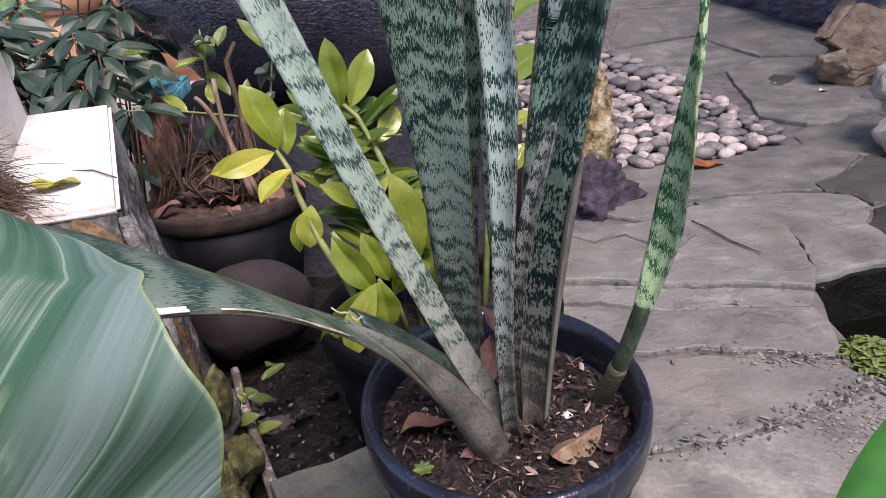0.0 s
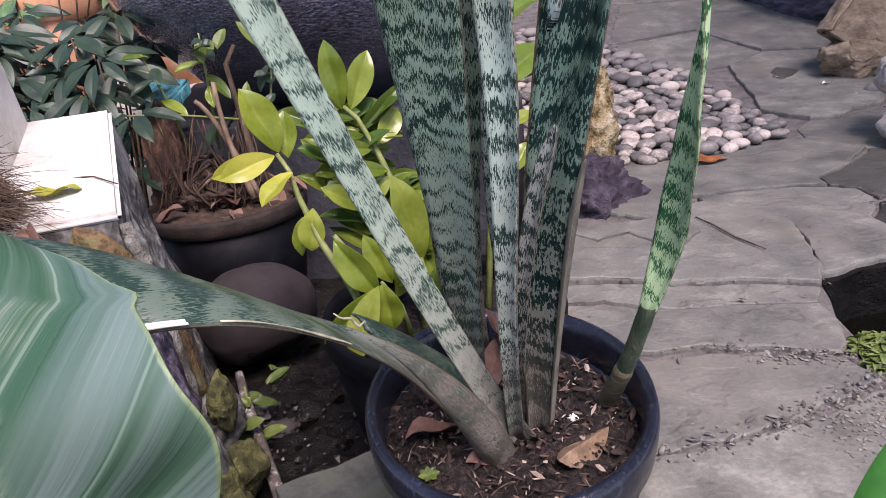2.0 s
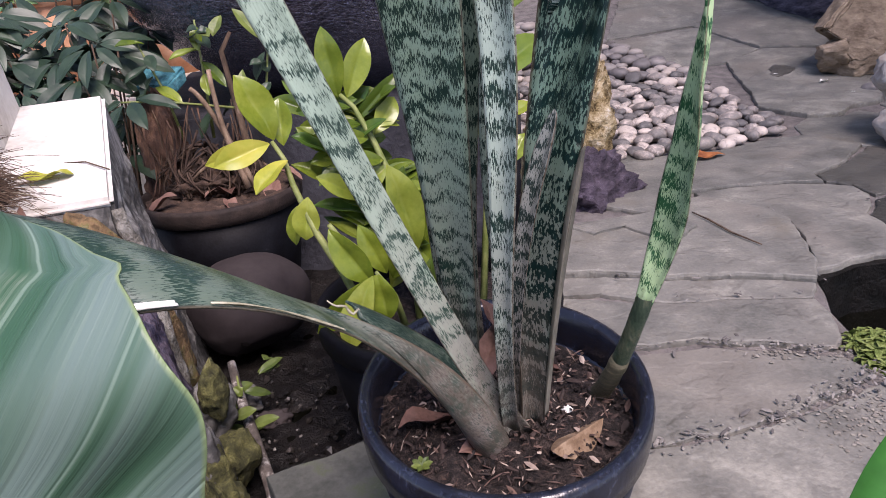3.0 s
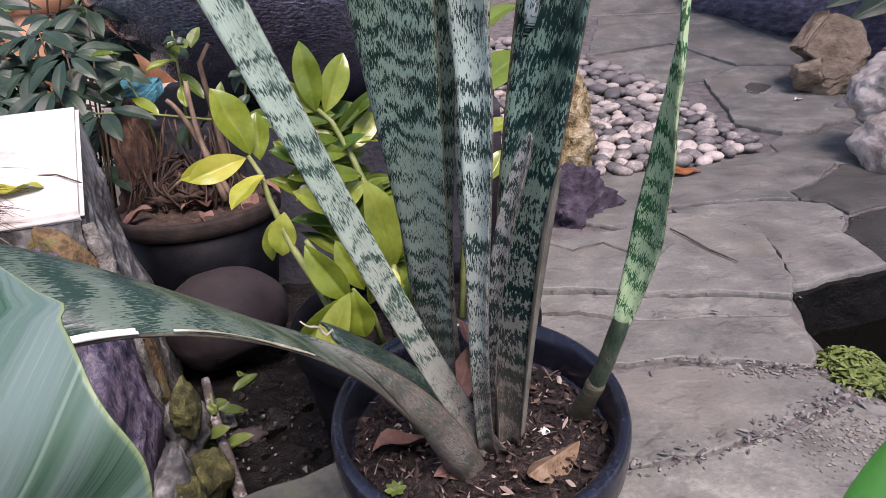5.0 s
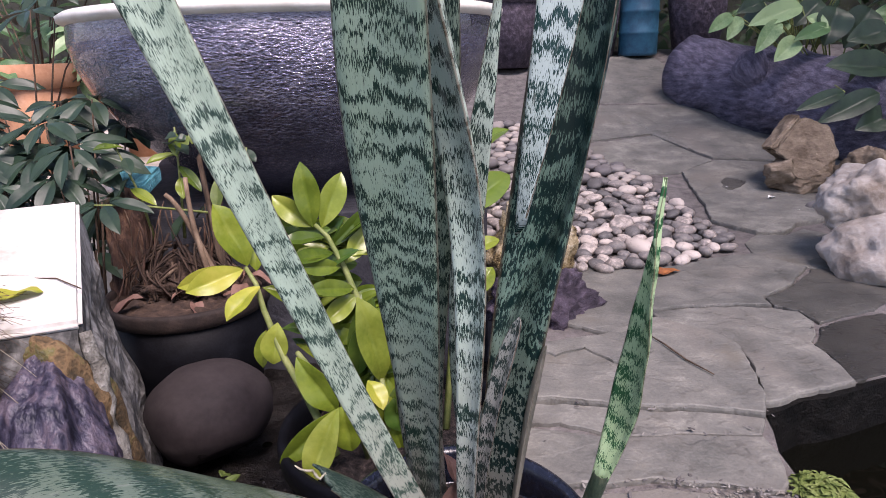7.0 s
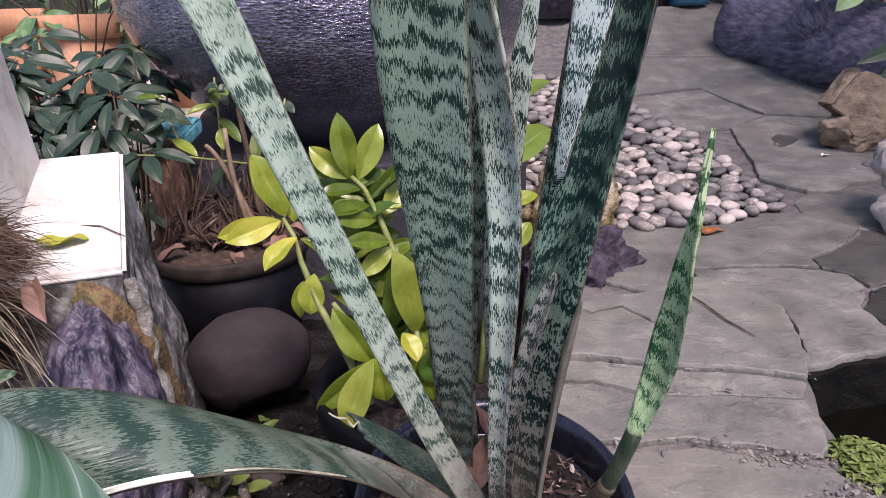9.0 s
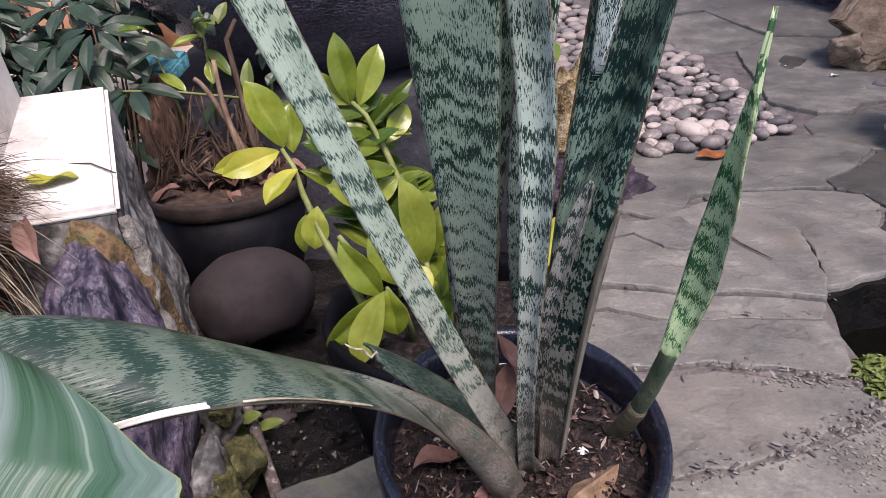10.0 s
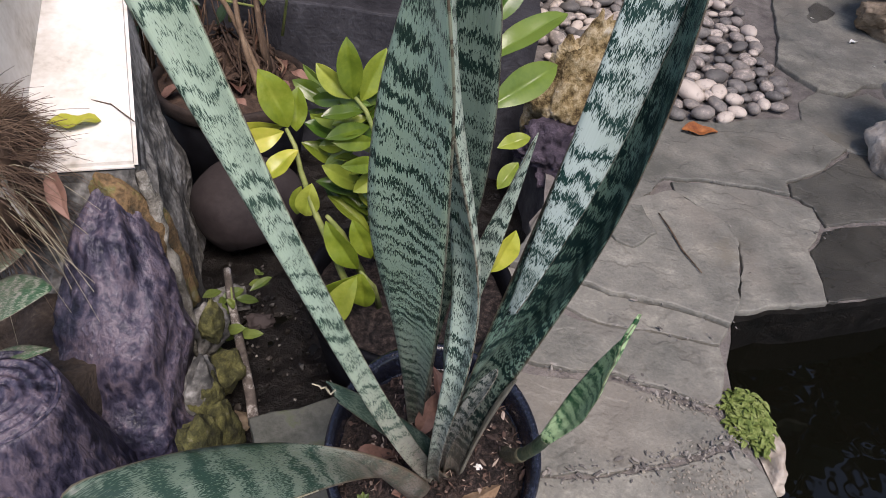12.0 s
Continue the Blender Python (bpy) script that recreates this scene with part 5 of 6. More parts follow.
zz = thing("lime_leaved_plant", "bushy plant with glossy lime-green and yellowing oval leaves", "plant")
FROND_A = [(-0.197, 0.47, 0.347, -0.203, 0.45, 0.443, 0.040), (-0.184, 0.47, 0.345, -0.148, 0.48, 0.425, 0.040), (-0.201, 0.47, 0.347, -0.252, 0.46, 0.397, 0.034), (-0.179, 0.46, 0.332, -0.23, 0.42, 0.346, 0.026),
           (-0.167, 0.46, 0.306, -0.216, 0.4, 0.321, 0.028), (-0.156, 0.45, 0.286, -0.204, 0.4, 0.304, 0.028), (-0.15, 0.46, 0.288, -0.111, 0.5, 0.337, 0.036), (-0.136, 0.44, 0.252, -0.185, 0.38, 0.279, 0.028),
           (-0.132, 0.44, 0.243, -0.178, 0.4, 0.216, 0.032), (-0.098, 0.38, 0.12, -0.106, 0.35, 0.255, 0.058), (-0.135, 0.40, 0.13, -0.116, 0.38, 0.245, 0.046), (-0.125, 0.44, 0.2, -0.161, 0.42, 0.17, 0.03)]
FROND_B = [(-0.297, 0.44, 0.297, -0.32, 0.42, 0.394, 0.055), (-0.287, 0.45, 0.285, -0.287, 0.46, 0.353, 0.038), (-0.302, 0.43, 0.294, -0.368, 0.38, 0.283, 0.040), (-0.277, 0.42, 0.269, -0.319, 0.37, 0.248, 0.040),
           (-0.309, 0.45, 0.291, -0.40, 0.42, 0.275, 0.032), (-0.254, 0.41, 0.213, -0.264, 0.39, 0.153, 0.042), (-0.275, 0.42, 0.197, -0.292, 0.41, 0.138, 0.028)]
FROND_C = [(-0.22, 0.36, 0.177, -0.172, 0.33, 0.106, 0.045), (-0.149, 0.3, 0.126, -0.229, 0.27, 0.058, 0.035), (-0.154, 0.29, 0.129, -0.197, 0.25, 0.048, 0.044), (-0.149, 0.3, 0.128, -0.142, 0.28, 0.07, 0.044),
           (-0.115, 0.34, 0.144, -0.092, 0.31, 0.123, 0.032), (-0.088, 0.36, 0.106, -0.076, 0.34, 0.028, 0.036)]
FROND_R = [(0.02, 0.5, 0.346, 0.128, 0.56, 0.412, 0.056), (0.005, 0.52, 0.414, 0.121, 0.6, 0.497, 0.048), (0.0, 0.52, 0.476, 0.052, 0.56, 0.542, 0.041), (0.045, 0.46, 0.298, 0.096, 0.48, 0.318, 0.028),
           (0.056, 0.44, 0.23, 0.082, 0.46, 0.273, 0.031), (0.065, 0.36, 0.112, 0.101, 0.38, 0.181, 0.044), (-0.021, 0.5, 0.431, -0.045, 0.52, 0.483, 0.026)]
YELLOWED = {(1, 2), (1, 3), (1, 4), (2, 4), (3, 5)}
for k, frond in enumerate((FROND_A, FROND_B, FROND_C, FROND_R)):
    for j, (bx, by, bz, tx, ty, tz, w) in enumerate(frond):
        leaflet("leaf", (bx, by, bz), Vector((bx, by, bz)).lerp(Vector((tx, ty, tz)), 1.15 if k == 2 else 1.06), w * (1.05 if k == 2 else 1.0), M_YELLOW if (k, j) in YELLOWED else (M_GREEN_MID if k == 3 and j < 3 else M_LIME_BRIGHT if k in (1, 2) or j < 3 else M_LIME), zz, up=(0.1, -0.8, 0.7), roll=0.5 * math.sin(j * 2.3 + k))
rnd = random.Random(12)
for path, r0 in (([(-0.10, 0.36, 0.02), (-0.105, 0.40, 0.12), (-0.133, 0.44, 0.238), (-0.15, 0.455, 0.28), (-0.175, 0.465, 0.332), (-0.194, 0.47, 0.351)], 0.007),
                 ([(-0.17, 0.34, 0.02), (-0.21, 0.37, 0.10), (-0.248, 0.40, 0.16), (-0.275, 0.42, 0.23), (-0.285, 0.43, 0.27), (-0.301, 0.44, 0.295)], 0.007),
                 ([(-0.12, 0.33, 0.02), (-0.13, 0.32, 0.08), (-0.15, 0.30, 0.13)], 0.006),
                 ([(-0.15, 0.38, 0.02), (-0.20, 0.39, 0.13), (-0.22, 0.37, 0.18)], 0.008),
                 ([(-0.09, 0.36, 0.02), (-0.09, 0.355, 0.08), (-0.095, 0.35, 0.14)], 0.008),
                 ([(0.0, 0.40, 0.02), (0.02, 0.46, 0.2), (0.01, 0.5, 0.36), (-0.005, 0.52, 0.48)], 0.006)):
    part("stem", tube(path, [r0 * (1 - 0.55 * i / (len(path) - 1)) for i in range(len(path))], 10), M_STEM, zz)
for i in range(84):
    f = rnd.random()
    side = rnd.choice((-1, 1))
    root = Vector((-0.11 - 0.09 * f + rnd.uniform(-0.06, 0.02), 0.42 + 0.06 * f + rnd.uniform(0, 0.04), 0.10 + 0.24 * f))
    tip = root + Vector((side * rnd.uniform(0.04, 0.08), rnd.uniform(-0.04, 0.03), rnd.uniform(-0.02, 0.07)))
    leaflet("leaf", root, tip, rnd.uniform(0.022, 0.036), rnd.choice((M_LIME, M_GREEN_MID, M_LIME)), zz, up=(0, -0.6, 0.8), roll=rnd.uniform(-0.9, 0.9))

for i in range(30):
    root = Vector((rnd.uniform(-0.15, -0.03), rnd.uniform(0.34, 0.44), rnd.uniform(0.03, 0.13)))
    tip = root + Vector((rnd.uniform(-0.03, 0.04), rnd.uniform(-0.03, 0.02), rnd.uniform(0.05, 0.09)))
    leaflet("leaf", root, tip, rnd.uniform(0.026, 0.038), rnd.choice((M_LIME, M_GREEN_MID, M_LIME_BRIGHT)), zz, up=(0.1, -0.9, 0.4), roll=rnd.uniform(-0.7, 0.7))

# ---- stump in the back pot ----
stump = thing("potted_stump", "old woody stump with tangled bare roots and a few thin shoots", "stump", (-0.59, 0.97, 0.065))
rnd = random.Random(5)
part("trunk", tube([(0.10, 0.02, 0.0), (0.085, 0.0, 0.10), (0.07, 0.02, 0.20), (0.05, 0.05, 0.32), (0.075, 0.06, 0.36)], [0.011, 0.009, 0.007, 0.006, 0.004], 10), M_BARK, stump)
for i in range(90):
    a, e = rnd.uniform(0, 6.28), rnd.uniform(0.5, 1.35)
    turn, drop = rnd.uniform(-0.9, 0.9), rnd.uniform(0.6, 1.5)
    path = []
    for k in range(10):
        f = k / 9
        el = e - drop * f
        g = 1.04 + 0.06 * math.sin(7 * f + i)
        path.append(Vector((-0.02 + 0.125 * g * math.cos(a + turn * f) * math.cos(el), 0.03 + 0.085 * g * math.sin(a + turn * f) * math.cos(el), max(0.004, 0.03 + 0.085 * g * math.sin(el)))))
    r0 = rnd.choice((0.0018, 0.0022, 0.003, 0.0045))
    part("root", tube(path, [r0 * (1 - 0.05 * k) for k in range(10)], 6), rnd.choice((M_ROOT, M_ROOT, M_BARK)), stump)
part("burl", rock((0.125, 0.085, 0.06), 77, 0.22, 2.8, 5, 0, 3, 0.25), M_ROOT, stump).location = (-0.02, 0.03, 0.02)
flank = crag([(-0.13, 0.05, -0.02, 0.055, 0.05), (-0.135, 0.05, 0.06, 0.052, 0.045), (-0.14, 0.06, 0.13, 0.048, 0.04), (-0.15, 0.07, 0.20, 0.040, 0.034), (-0.15, 0.08, 0.245, 0.018, 0.016)], 5, 0.3)
part("old_wood", flank, M_REDWOOD, stump, "reddish old wood splitting along the grain")
for i in range(38):
    x, y = rnd.uniform(-0.15, 0.09), rnd.uniform(-0.07, 0.05)
    h, sway = rnd.uniform(0.10, 0.22), rnd.uniform(-0.05, 0.05)
    hang = [(x + sway * f + 0.012 * math.sin(5 * f + i), y + 0.05 * f, 0.01 + h * f) for f in [k / 7 for k in range(8)]]
    part("root", tube(hang, [rnd.choice((0.0016, 0.0025, 0.004)) * (1 - 0.04 * k) for k in range(8)], 6), rnd.choice((M_ROOT, M_REDWOOD, M_BARK)), stump)
for line in (((0.089, -0.07, 0.03), (0.07, -0.07, 0.11), (0.052, -0.07, 0.167), (0.054, -0.07, 0.295)), ((0.10, -0.05, 0.02), (0.06, -0.06, 0.15), (0.03, -0.06, 0.24), (0.005, -0.07, 0.26))):
    part("pale_stem", tube([bezier(line, k / 9) for k in range(10)], [0.0075 - 0.0003 * k for k in range(10)], 10), M_TANSTEM, stump, "pale tan knotty stem")
for x, y, h, lx in ((-0.08, 0.05, 0.30, -0.05), (-0.02, 0.08, 0.34, 0.02), (0.12, 0.04, 0.28, 0.05)):
    shoot = part("shoot", tube([(x, y, 0.12), (x + lx * 0.4, y, 0.12 + h * 0.4), (x + lx, y - 0.02, 0.12 + h * 0.8)], [0.004, 0.003, 0.002], 6), M_STEM, stump)
    for k in range(5):
        p = Vector((x + lx * 0.7, y - 0.01, 0.12 + h * (0.45 + 0.08 * k)))
        leaflet("leaf", p, p + Vector((rnd.uniform(-0.07, 0.07), rnd.uniform(-0.05, 0.0), rnd.uniform(-0.06, 0.03))), 0.028, rnd.choice((M_SCHEF, M_LIME, M_SCHEF)), shoot)
for i in range(9):
    a = Vector((rnd.uniform(-0.02, 0.12), rnd.uniform(0.0, 0.1), rnd.uniform(0.18, 0.42)))
    leaflet("leaf", a, a + Vector((rnd.uniform(-0.06, 0.06), rnd.uniform(-0.05, 0.03), rnd.uniform(-0.07, 0.01))), 0.03, rnd.choice((M_SCHEF, M_SCHEF, M_OLIVE)), stump)
part("shoot", tube([(0.07, 0.0, 0.2), (-0.06, -0.06, 0.235), (-0.14, -0.09, 0.245)], [0.003, 0.0025, 0.002], 6), M_STEM, stump)
DRY_MESH = []
for i in range(4):
    DRY_MESH.append(finish(blade(0.075, 0.030, 0.25 + 0.1 * i, 0.35, 9, 0.85, curl=0.28), M_DRY, True, "dry_leaf"))


def dry_leaf(at, rot, scale, label, mesh=None):
    d = new("dry_leaf", mesh or DRY_MESH[rnd.randrange(4)])
    place(d, at, rot, (scale,) * 3)
    thicken(d, 0.0008)
    return tagged(d, label, "dead leaf", "fallen leaves")


for i in range(20):
    a, r = rnd.uniform(0, 6.28), rnd.uniform(0.02, 0.16)
    dry_leaf((-0.59 + r * math.cos(a), 0.96 + r * math.sin(a), 0.075 + 0.0015 * i), (rnd.uniform(-12, 12), rnd.uniform(-12, 12), rnd.uniform(0, 360)), rnd.uniform(0.9, 1.5), "brown dead leaf lying on the potted soil")

# ---- litter in the snake plant's pot ----
rnd = random.Random(9)
chips = bmesh.new()
for i in range(1250):
    a, r = rnd.uniform(0, 6.28), 0.123 * math.sqrt(rnd.random())
    ln, wd = rnd.uniform(0.0012, 0.008) * rnd.uniform(0.5, 1.3), rnd.uniform(0.0005, 0.0009) if i % 4 else rnd.uniform(0.0015, 0.0032)
    m = pose(r * math.cos(a), r * math.sin(a), SOIL_Z + 0.003 + rnd.uniform(-0.002, 0.005), rnd.uniform(-35, 35), rnd.uniform(-35, 35), rnd.uniform(0, 360))
    vs = [chips.verts.new(m @ Vector(p)) for p in ((-ln, 0, 0), (-ln * 0.3, wd, 0.0006), (ln * 0.5, wd * 0.7, 0), (ln, 0, 0.0005), (ln * 0.4, -wd, 0.0004), (-ln * 0.4, -wd * 0.8, 0))]
    up = chips.verts.new(m @ Vector((0, 0, 0.0014)))
    for k in range(6):
        chips.faces.new((vs[k], vs[(k + 1) % 6], up))
tagged(place(part("bark_chips", chips, M_CHIP, smooth=False), (0, -0.004, 0), (0, 0, 0), (0.98, 1.15, 1)), "small wood chips and slivers scattered over the potting soil", "wood chips", "", "stuff")
crumbs = bmesh.new()
for i in range(520):
    a, r = rnd.uniform(0, 6.28), 0.122 * math.sqrt(rnd.random())
    q = rnd.uniform(0.0012, 0.0042)
    bmesh.ops.create_icosphere(crumbs, subdivisions=1, radius=q, matrix=pose(r * math.cos(a), r * math.sin(a), SOIL_Z + rnd.uniform(0.0, 0.005), rnd.uniform(0, 90), rnd.uniform(0, 90), 0) @ Matrix.Diagonal((1, rnd.uniform(0.6, 1), rnd.uniform(0.5, 0.9), 1)))
tagged(place(part("soil_crumbs", crumbs, M_SOIL, smooth=False), (0, -0.004, 0), (0, 0, 0), (0.98, 1.15, 1)), "dark crumbs of potting soil", "soil", "", "stuff")
tan_mesh = finish(blade(0.066, 0.026, 0.12, -0.62, 16, 0.85, curl=0.07), M_TAN, True, "dry_leaf")
dry_leaf((0.036, -0.080, SOIL_Z + 0.016), (2, 10, -50), 1.10, "curled tan dead leaf on the potting soil", tan_mesh)
dry_leaf((-0.101, -0.030, SOIL_Z + 0.012), (4, -14, -64), 0.95, "pinkish dead leaf on the potting soil")
dry_leaf((-0.02, 0.02, SOIL_Z + 0.02), (70, 10, -20), 0.9, "pinkish dead leaf wedged among the leaf bases")
dry_leaf((0.005, 0.035, SOIL_Z + 0.05), (60, 20, 40), 0.8, "pinkish dead leaf caught between upright leaves")
dry_leaf((-0.045, -0.062, SOIL_Z + 0.006), (4, 10, -75), 0.55, "small pale dead leaf on the potting soil")
dry_leaf((0.065, 0.055, SOIL_Z + 0.008), (0, 12, 70), 0.5, "small pale dead leaf on the potting soil")
place(tagged(part("white_pebble", rock((0.0042, 0.0032, 0.0026), 5, 0.9, 2.6, 3, 0, 5, 0.5), M_WHITE, smooth=False), "tiny crumpled white chip on the potting soil", "stone chip"), (0.062, -0.01, SOIL_Z + 0.006))
sprout = thing("seedling", "tiny pale green seedling in the potting soil", "seedling", (-0.078, -0.075, SOIL_Z))
for i in range(7):
    leaflet("leaf", (0, 0, 0.004), (0.009 * math.cos(i * 0.9), 0.009 * math.sin(i * 0.9), 0.010), 0.005, M_OLIVE, sprout)
foot_line = YOUNG_MID
sheath = part("dry_sheath", tube([bezier(foot_line, k * 0.017) for k in range(9)], [0.0105, 0.0098, 0.0092, 0.0090, 0.0096, 0.0088, 0.0086, 0.0092, 0.0082], 16), M_SHEATH)
tagged(sheath, "papery tan sheath round a young leaf's foot", "leaf sheath")

# ---- channel: stick, weeds, stones ----
tagged(part("stick", tube([(-0.48, 0.53, -0.14), (-0.45, 0.46, -0.155), (-0.40, 0.36, -0.175), (-0.35, 0.26, -0.2), (-0.33, 0.21, -0.215)], [0.008, 0.009, 0.0095, 0.0105, 0.010], 10), M_STICK), "pale peeling stick leaning across the channel", "stick")
weed = thing("weed", "small yellow-green weed growing beside the stick", "weed", (-0.43, 0.42, -0.20))
rnd = random.Random(3)
part("stem", tube([(0, 0, -0.03), (-0.01, 0.02, 0.03), (-0.02, 0.05, 0.07)], [0.003, 0.003, 0.002], 6), M_STEM, weed)
for i in range(20):
    a = Vector((rnd.uniform(-0.05, 0.03), rnd.uniform(-0.08, 0.10), rnd.uniform(0.0, 0.08)))
    leaflet("leaf", a, a + Vector((rnd.uniform(-0.05, 0.05), rnd.uniform(-0.04, 0.04), rnd.uniform(-0.01, 0.03))), rnd.uniform(0.016, 0.026), M_OLIVE, weed)
for i, (x, y, z, sx, sy, sz, mt, lb) in enumerate([(-0.40, 0.27, -0.16, 0.035, 0.05, 0.05, M_MOSS, "yellow-green mossy stone"), (-0.37, 0.15, -0.17, 0.04, 0.06, 0.06, M_MOSS, "yellow-green mossy stone"),
                                                  (-0.405, 0.20, -0.125, 0.028, 0.042, 0.045, M_MOSS, "ochre mossy stone"), (-0.375, 0.09, -0.13, 0.035, 0.05, 0.08, M_MOSS, "yellow-green mossy stone"), (-0.42, 0.30, -0.05, 0.02, 0.03, 0.05, M_MOSS, "ochre mossy stone"),
                                                  (-0.44, 0.33, -0.10, 0.035, 0.05, 0.05, M_WEATHERED, "whitish crusted stone"), (-0.41, 0.21, -0.12, 0.03, 0.05, 0.07, M_WEATHERED, "whitish crusted stone"),
                                                  (-0.47, 0.52, -0.22, 0.05, 0.03, 0.03, M_WEATHERED, "pale stone by the boulder"), (-0.40, 0.48, -0.235, 0.03, 0.025, 0.02, M_BOULDER, "dark wet stone"),
                                                  (-0.36, 0.22, -0.235, 0.03, 0.025, 0.02, M_BROWNROCK, "brown wet stone")]):
    st = part("channel_stone", rock((sx, sy, sz), 90 + i, 0.25, 2.0, 4, 0, 3, 0.1), mt)
    tagged(place(st, (x, y, z)), lb + " in the channel", "stone")
gravel = bmesh.new()
rnd = random.Random(17)
for i in range(260):
    q = rnd.uniform(0.002, 0.007) * rnd.choice((1, 1, 1, 1.7))
    m = pose(rnd.uniform(-0.52, -0.20), rnd.uniform(0.12, 0.66), -0.226 + rnd.uniform(-0.006, 0.006), rnd.uniform(0, 60), rnd.uniform(0, 60), rnd.uniform(0, 360)) @ Matrix.Diagonal((1, rnd.uniform(0.6, 1), rnd.uniform(0.5, 0.8), 1))
    made = bmesh.ops.create_icosphere(gravel, subdivisions=1, radius=q, matrix=m)
    for v in made["verts"]:
        v.co += Vector((rnd.uniform(-1, 1), rnd.uniform(-1, 1), rnd.uniform(-1, 1))) * q * 0.22
tagged(part("gravel", gravel, M_GRAVEL, smooth=False), "small dark wet stones scattered over the channel's mud", "gravel", "", "stuff")
structure(part("water", sheet(-1.2, -0.6, 0.1, 1.2, -0.243, 8), M_WATER), "shallow dark water in the channel")

# ---- fibre clump with grass ----
clump = thing("fibre_clump", "shaggy clump of dry brown root fibre with straggling grass", "plant clump", (-0.70, 0.26, 0.25))
part("core", rock((0.055, 0.11, 0.11), 61, 0.35, 2.5, 4, 0, 0, 0.1), M_FIBRE, clump)
rnd = random.Random(21)


def strands(n, spread, length, radius, droop, seg=5):
    bm = bmesh.new()
    for i in range(n):
        a, e = rnd.uniform(0, 6.28), rnd.uniform(-0.6, 1.2)
        d = Vector((math.cos(a) * math.cos(e), math.sin(a) * math.cos(e), math.sin(e)))
        p0 = Vector((d.x * spread[0], d.y * spread[1], d.z * spread[2]))
        ln = length * rnd.uniform(0.5, 1.2)
        side = Vector((rnd.uniform(-1, 1), rnd.uniform(-1, 1), rnd.uniform(-1, 1))) * 0.5
        pts_ = [p0 + (d + side * t) * ln * t - Vector((0, 0, droop * ln * t * t)) for t in [k / seg for k in range(seg + 1)]]
        tube(pts_, [radius * (1 - 0.7 * k / seg) for k in range(seg + 1)], 4, bm, False)
    return bm


part("shag", strands(1900, (0.055, 0.11, 0.11), 0.06, 0.0009, 0.7), M_FIBRE, clump)
part("grass", strands(48, (0.05, 0.09, 0.05), 0.125, 0.0008, 1.6, 10), M_STRAW, clump, "pale straggling grass blades")
rnd = random.Random(22)
dry_leaf((-0.61, 0.29, 0.262), (-10, 30, 200), 1.1, "curled rusty dead leaf on the fibre clump")
dry_leaf((-0.60, 0.42, 0.275), (8, 0, 120), 0.8, "yellowed dead leaf on the white block", finish(blade(0.10, 0.05, 0.05, 0.15, 10, 0.8, curl=0.3), M_YELLOW, True, "dry_leaf"))
tagged(part("twig", tube([(-0.66, 0.47, 0.282), (-0.60, 0.46, 0.283), (-0.55, 0.43, 0.275)], 0.0012, 6), M_BARK), "thin dark twig on the white block", "twig")

# ---- umbrella plants ----
def umbrella_shrub(name, at, spots, label, seed, leaf=0.085, mat_=None):
    sh = thing(name, label, "shrub", at)
    r = random.Random(seed)
    for x, y, z in spots:
        c = Vector((x, y, z)) - Vector(at)
        stalk = part("stem", tube([(0, 0, 0), c * 0.5 + Vector((0, 0, 0.05)), c], [0.004, 0.003, 0.002], 6), M_BARK, sh)
        bm = bmesh.new()
        tilt = Vector((r.uniform(-0.4, 0.5), r.uniform(-1.1, -0.3), 1)).normalized()
        n = r.randint(7, 9)
        for k in range(n):
            a = 6.283 * k / n + r.uniform(-0.2, 0.2)
            d = Vector((math.cos(a), math.sin(a), r.uniform(-0.5, 0.05)))
            d = (d - tilt * d.dot(tilt) * 0.6).normalized()
            ln = leaf * r.uniform(0.75, 1.15)
            blade(ln, ln * 0.37, 0.30, 0.16, 7, 1.05, bm, aim(c + d * 0.02, d, tilt), r.uniform(0.0, 0.15))
        lf = part("leaf_whorl", bm, mat_ or M_SCHEF, stalk)
        thicken(lf)
    return sh


rnd = random.Random(31)
umbrella_shrub("umbrella_plant", (-0.85, 1.05, -0.2), [(-0.722, 0.90, 0.312), (-0.93, 1.05, 0.40), (-1.05, 1.05, 0.40), (-1.0, 0.98, 0.34), (-0.86, 1.0, 0.36), (-1.12, 1.1, 0.48), (-0.92, 1.1, 0.47), (-0.80, 1.05, 0.40)]
               + [(rnd.uniform(-1.25, -0.82), rnd.uniform(1.0, 1.35), rnd.uniform(0.16, 0.52)) for _ in range(30)], "umbrella plant with dark green finger-like leaves", 1, 0.104)
umbrella_shrub("umbrella_plant", (-1.2, 1.5, 0.0), [(rnd.uniform(-1.5, -0.95), rnd.uniform(1.3, 1.8), rnd.uniform(0.42, 0.85)) for _ in range(8)], "taller umbrella plant with lighter leaves behind", 2, 0.12)
part_blue = part("plastic_scrap", prism([(-0.789, 1.100, 0.293), (-0.706, 1.090, 0.277), (-0.684, 1.160, 0.309), (-0.789, 1.170, 0.325)], [(-0.795, 1.100, 0.317), (-0.716, 1.085, 0.309), (-0.684, 1.165, 0.349), (-0.789, 1.175, 0.357)]), M_TURQ, smooth=False)
tagged(part_blue, "crumpled turquoise plastic scrap behind the stump", "plastic scrap")

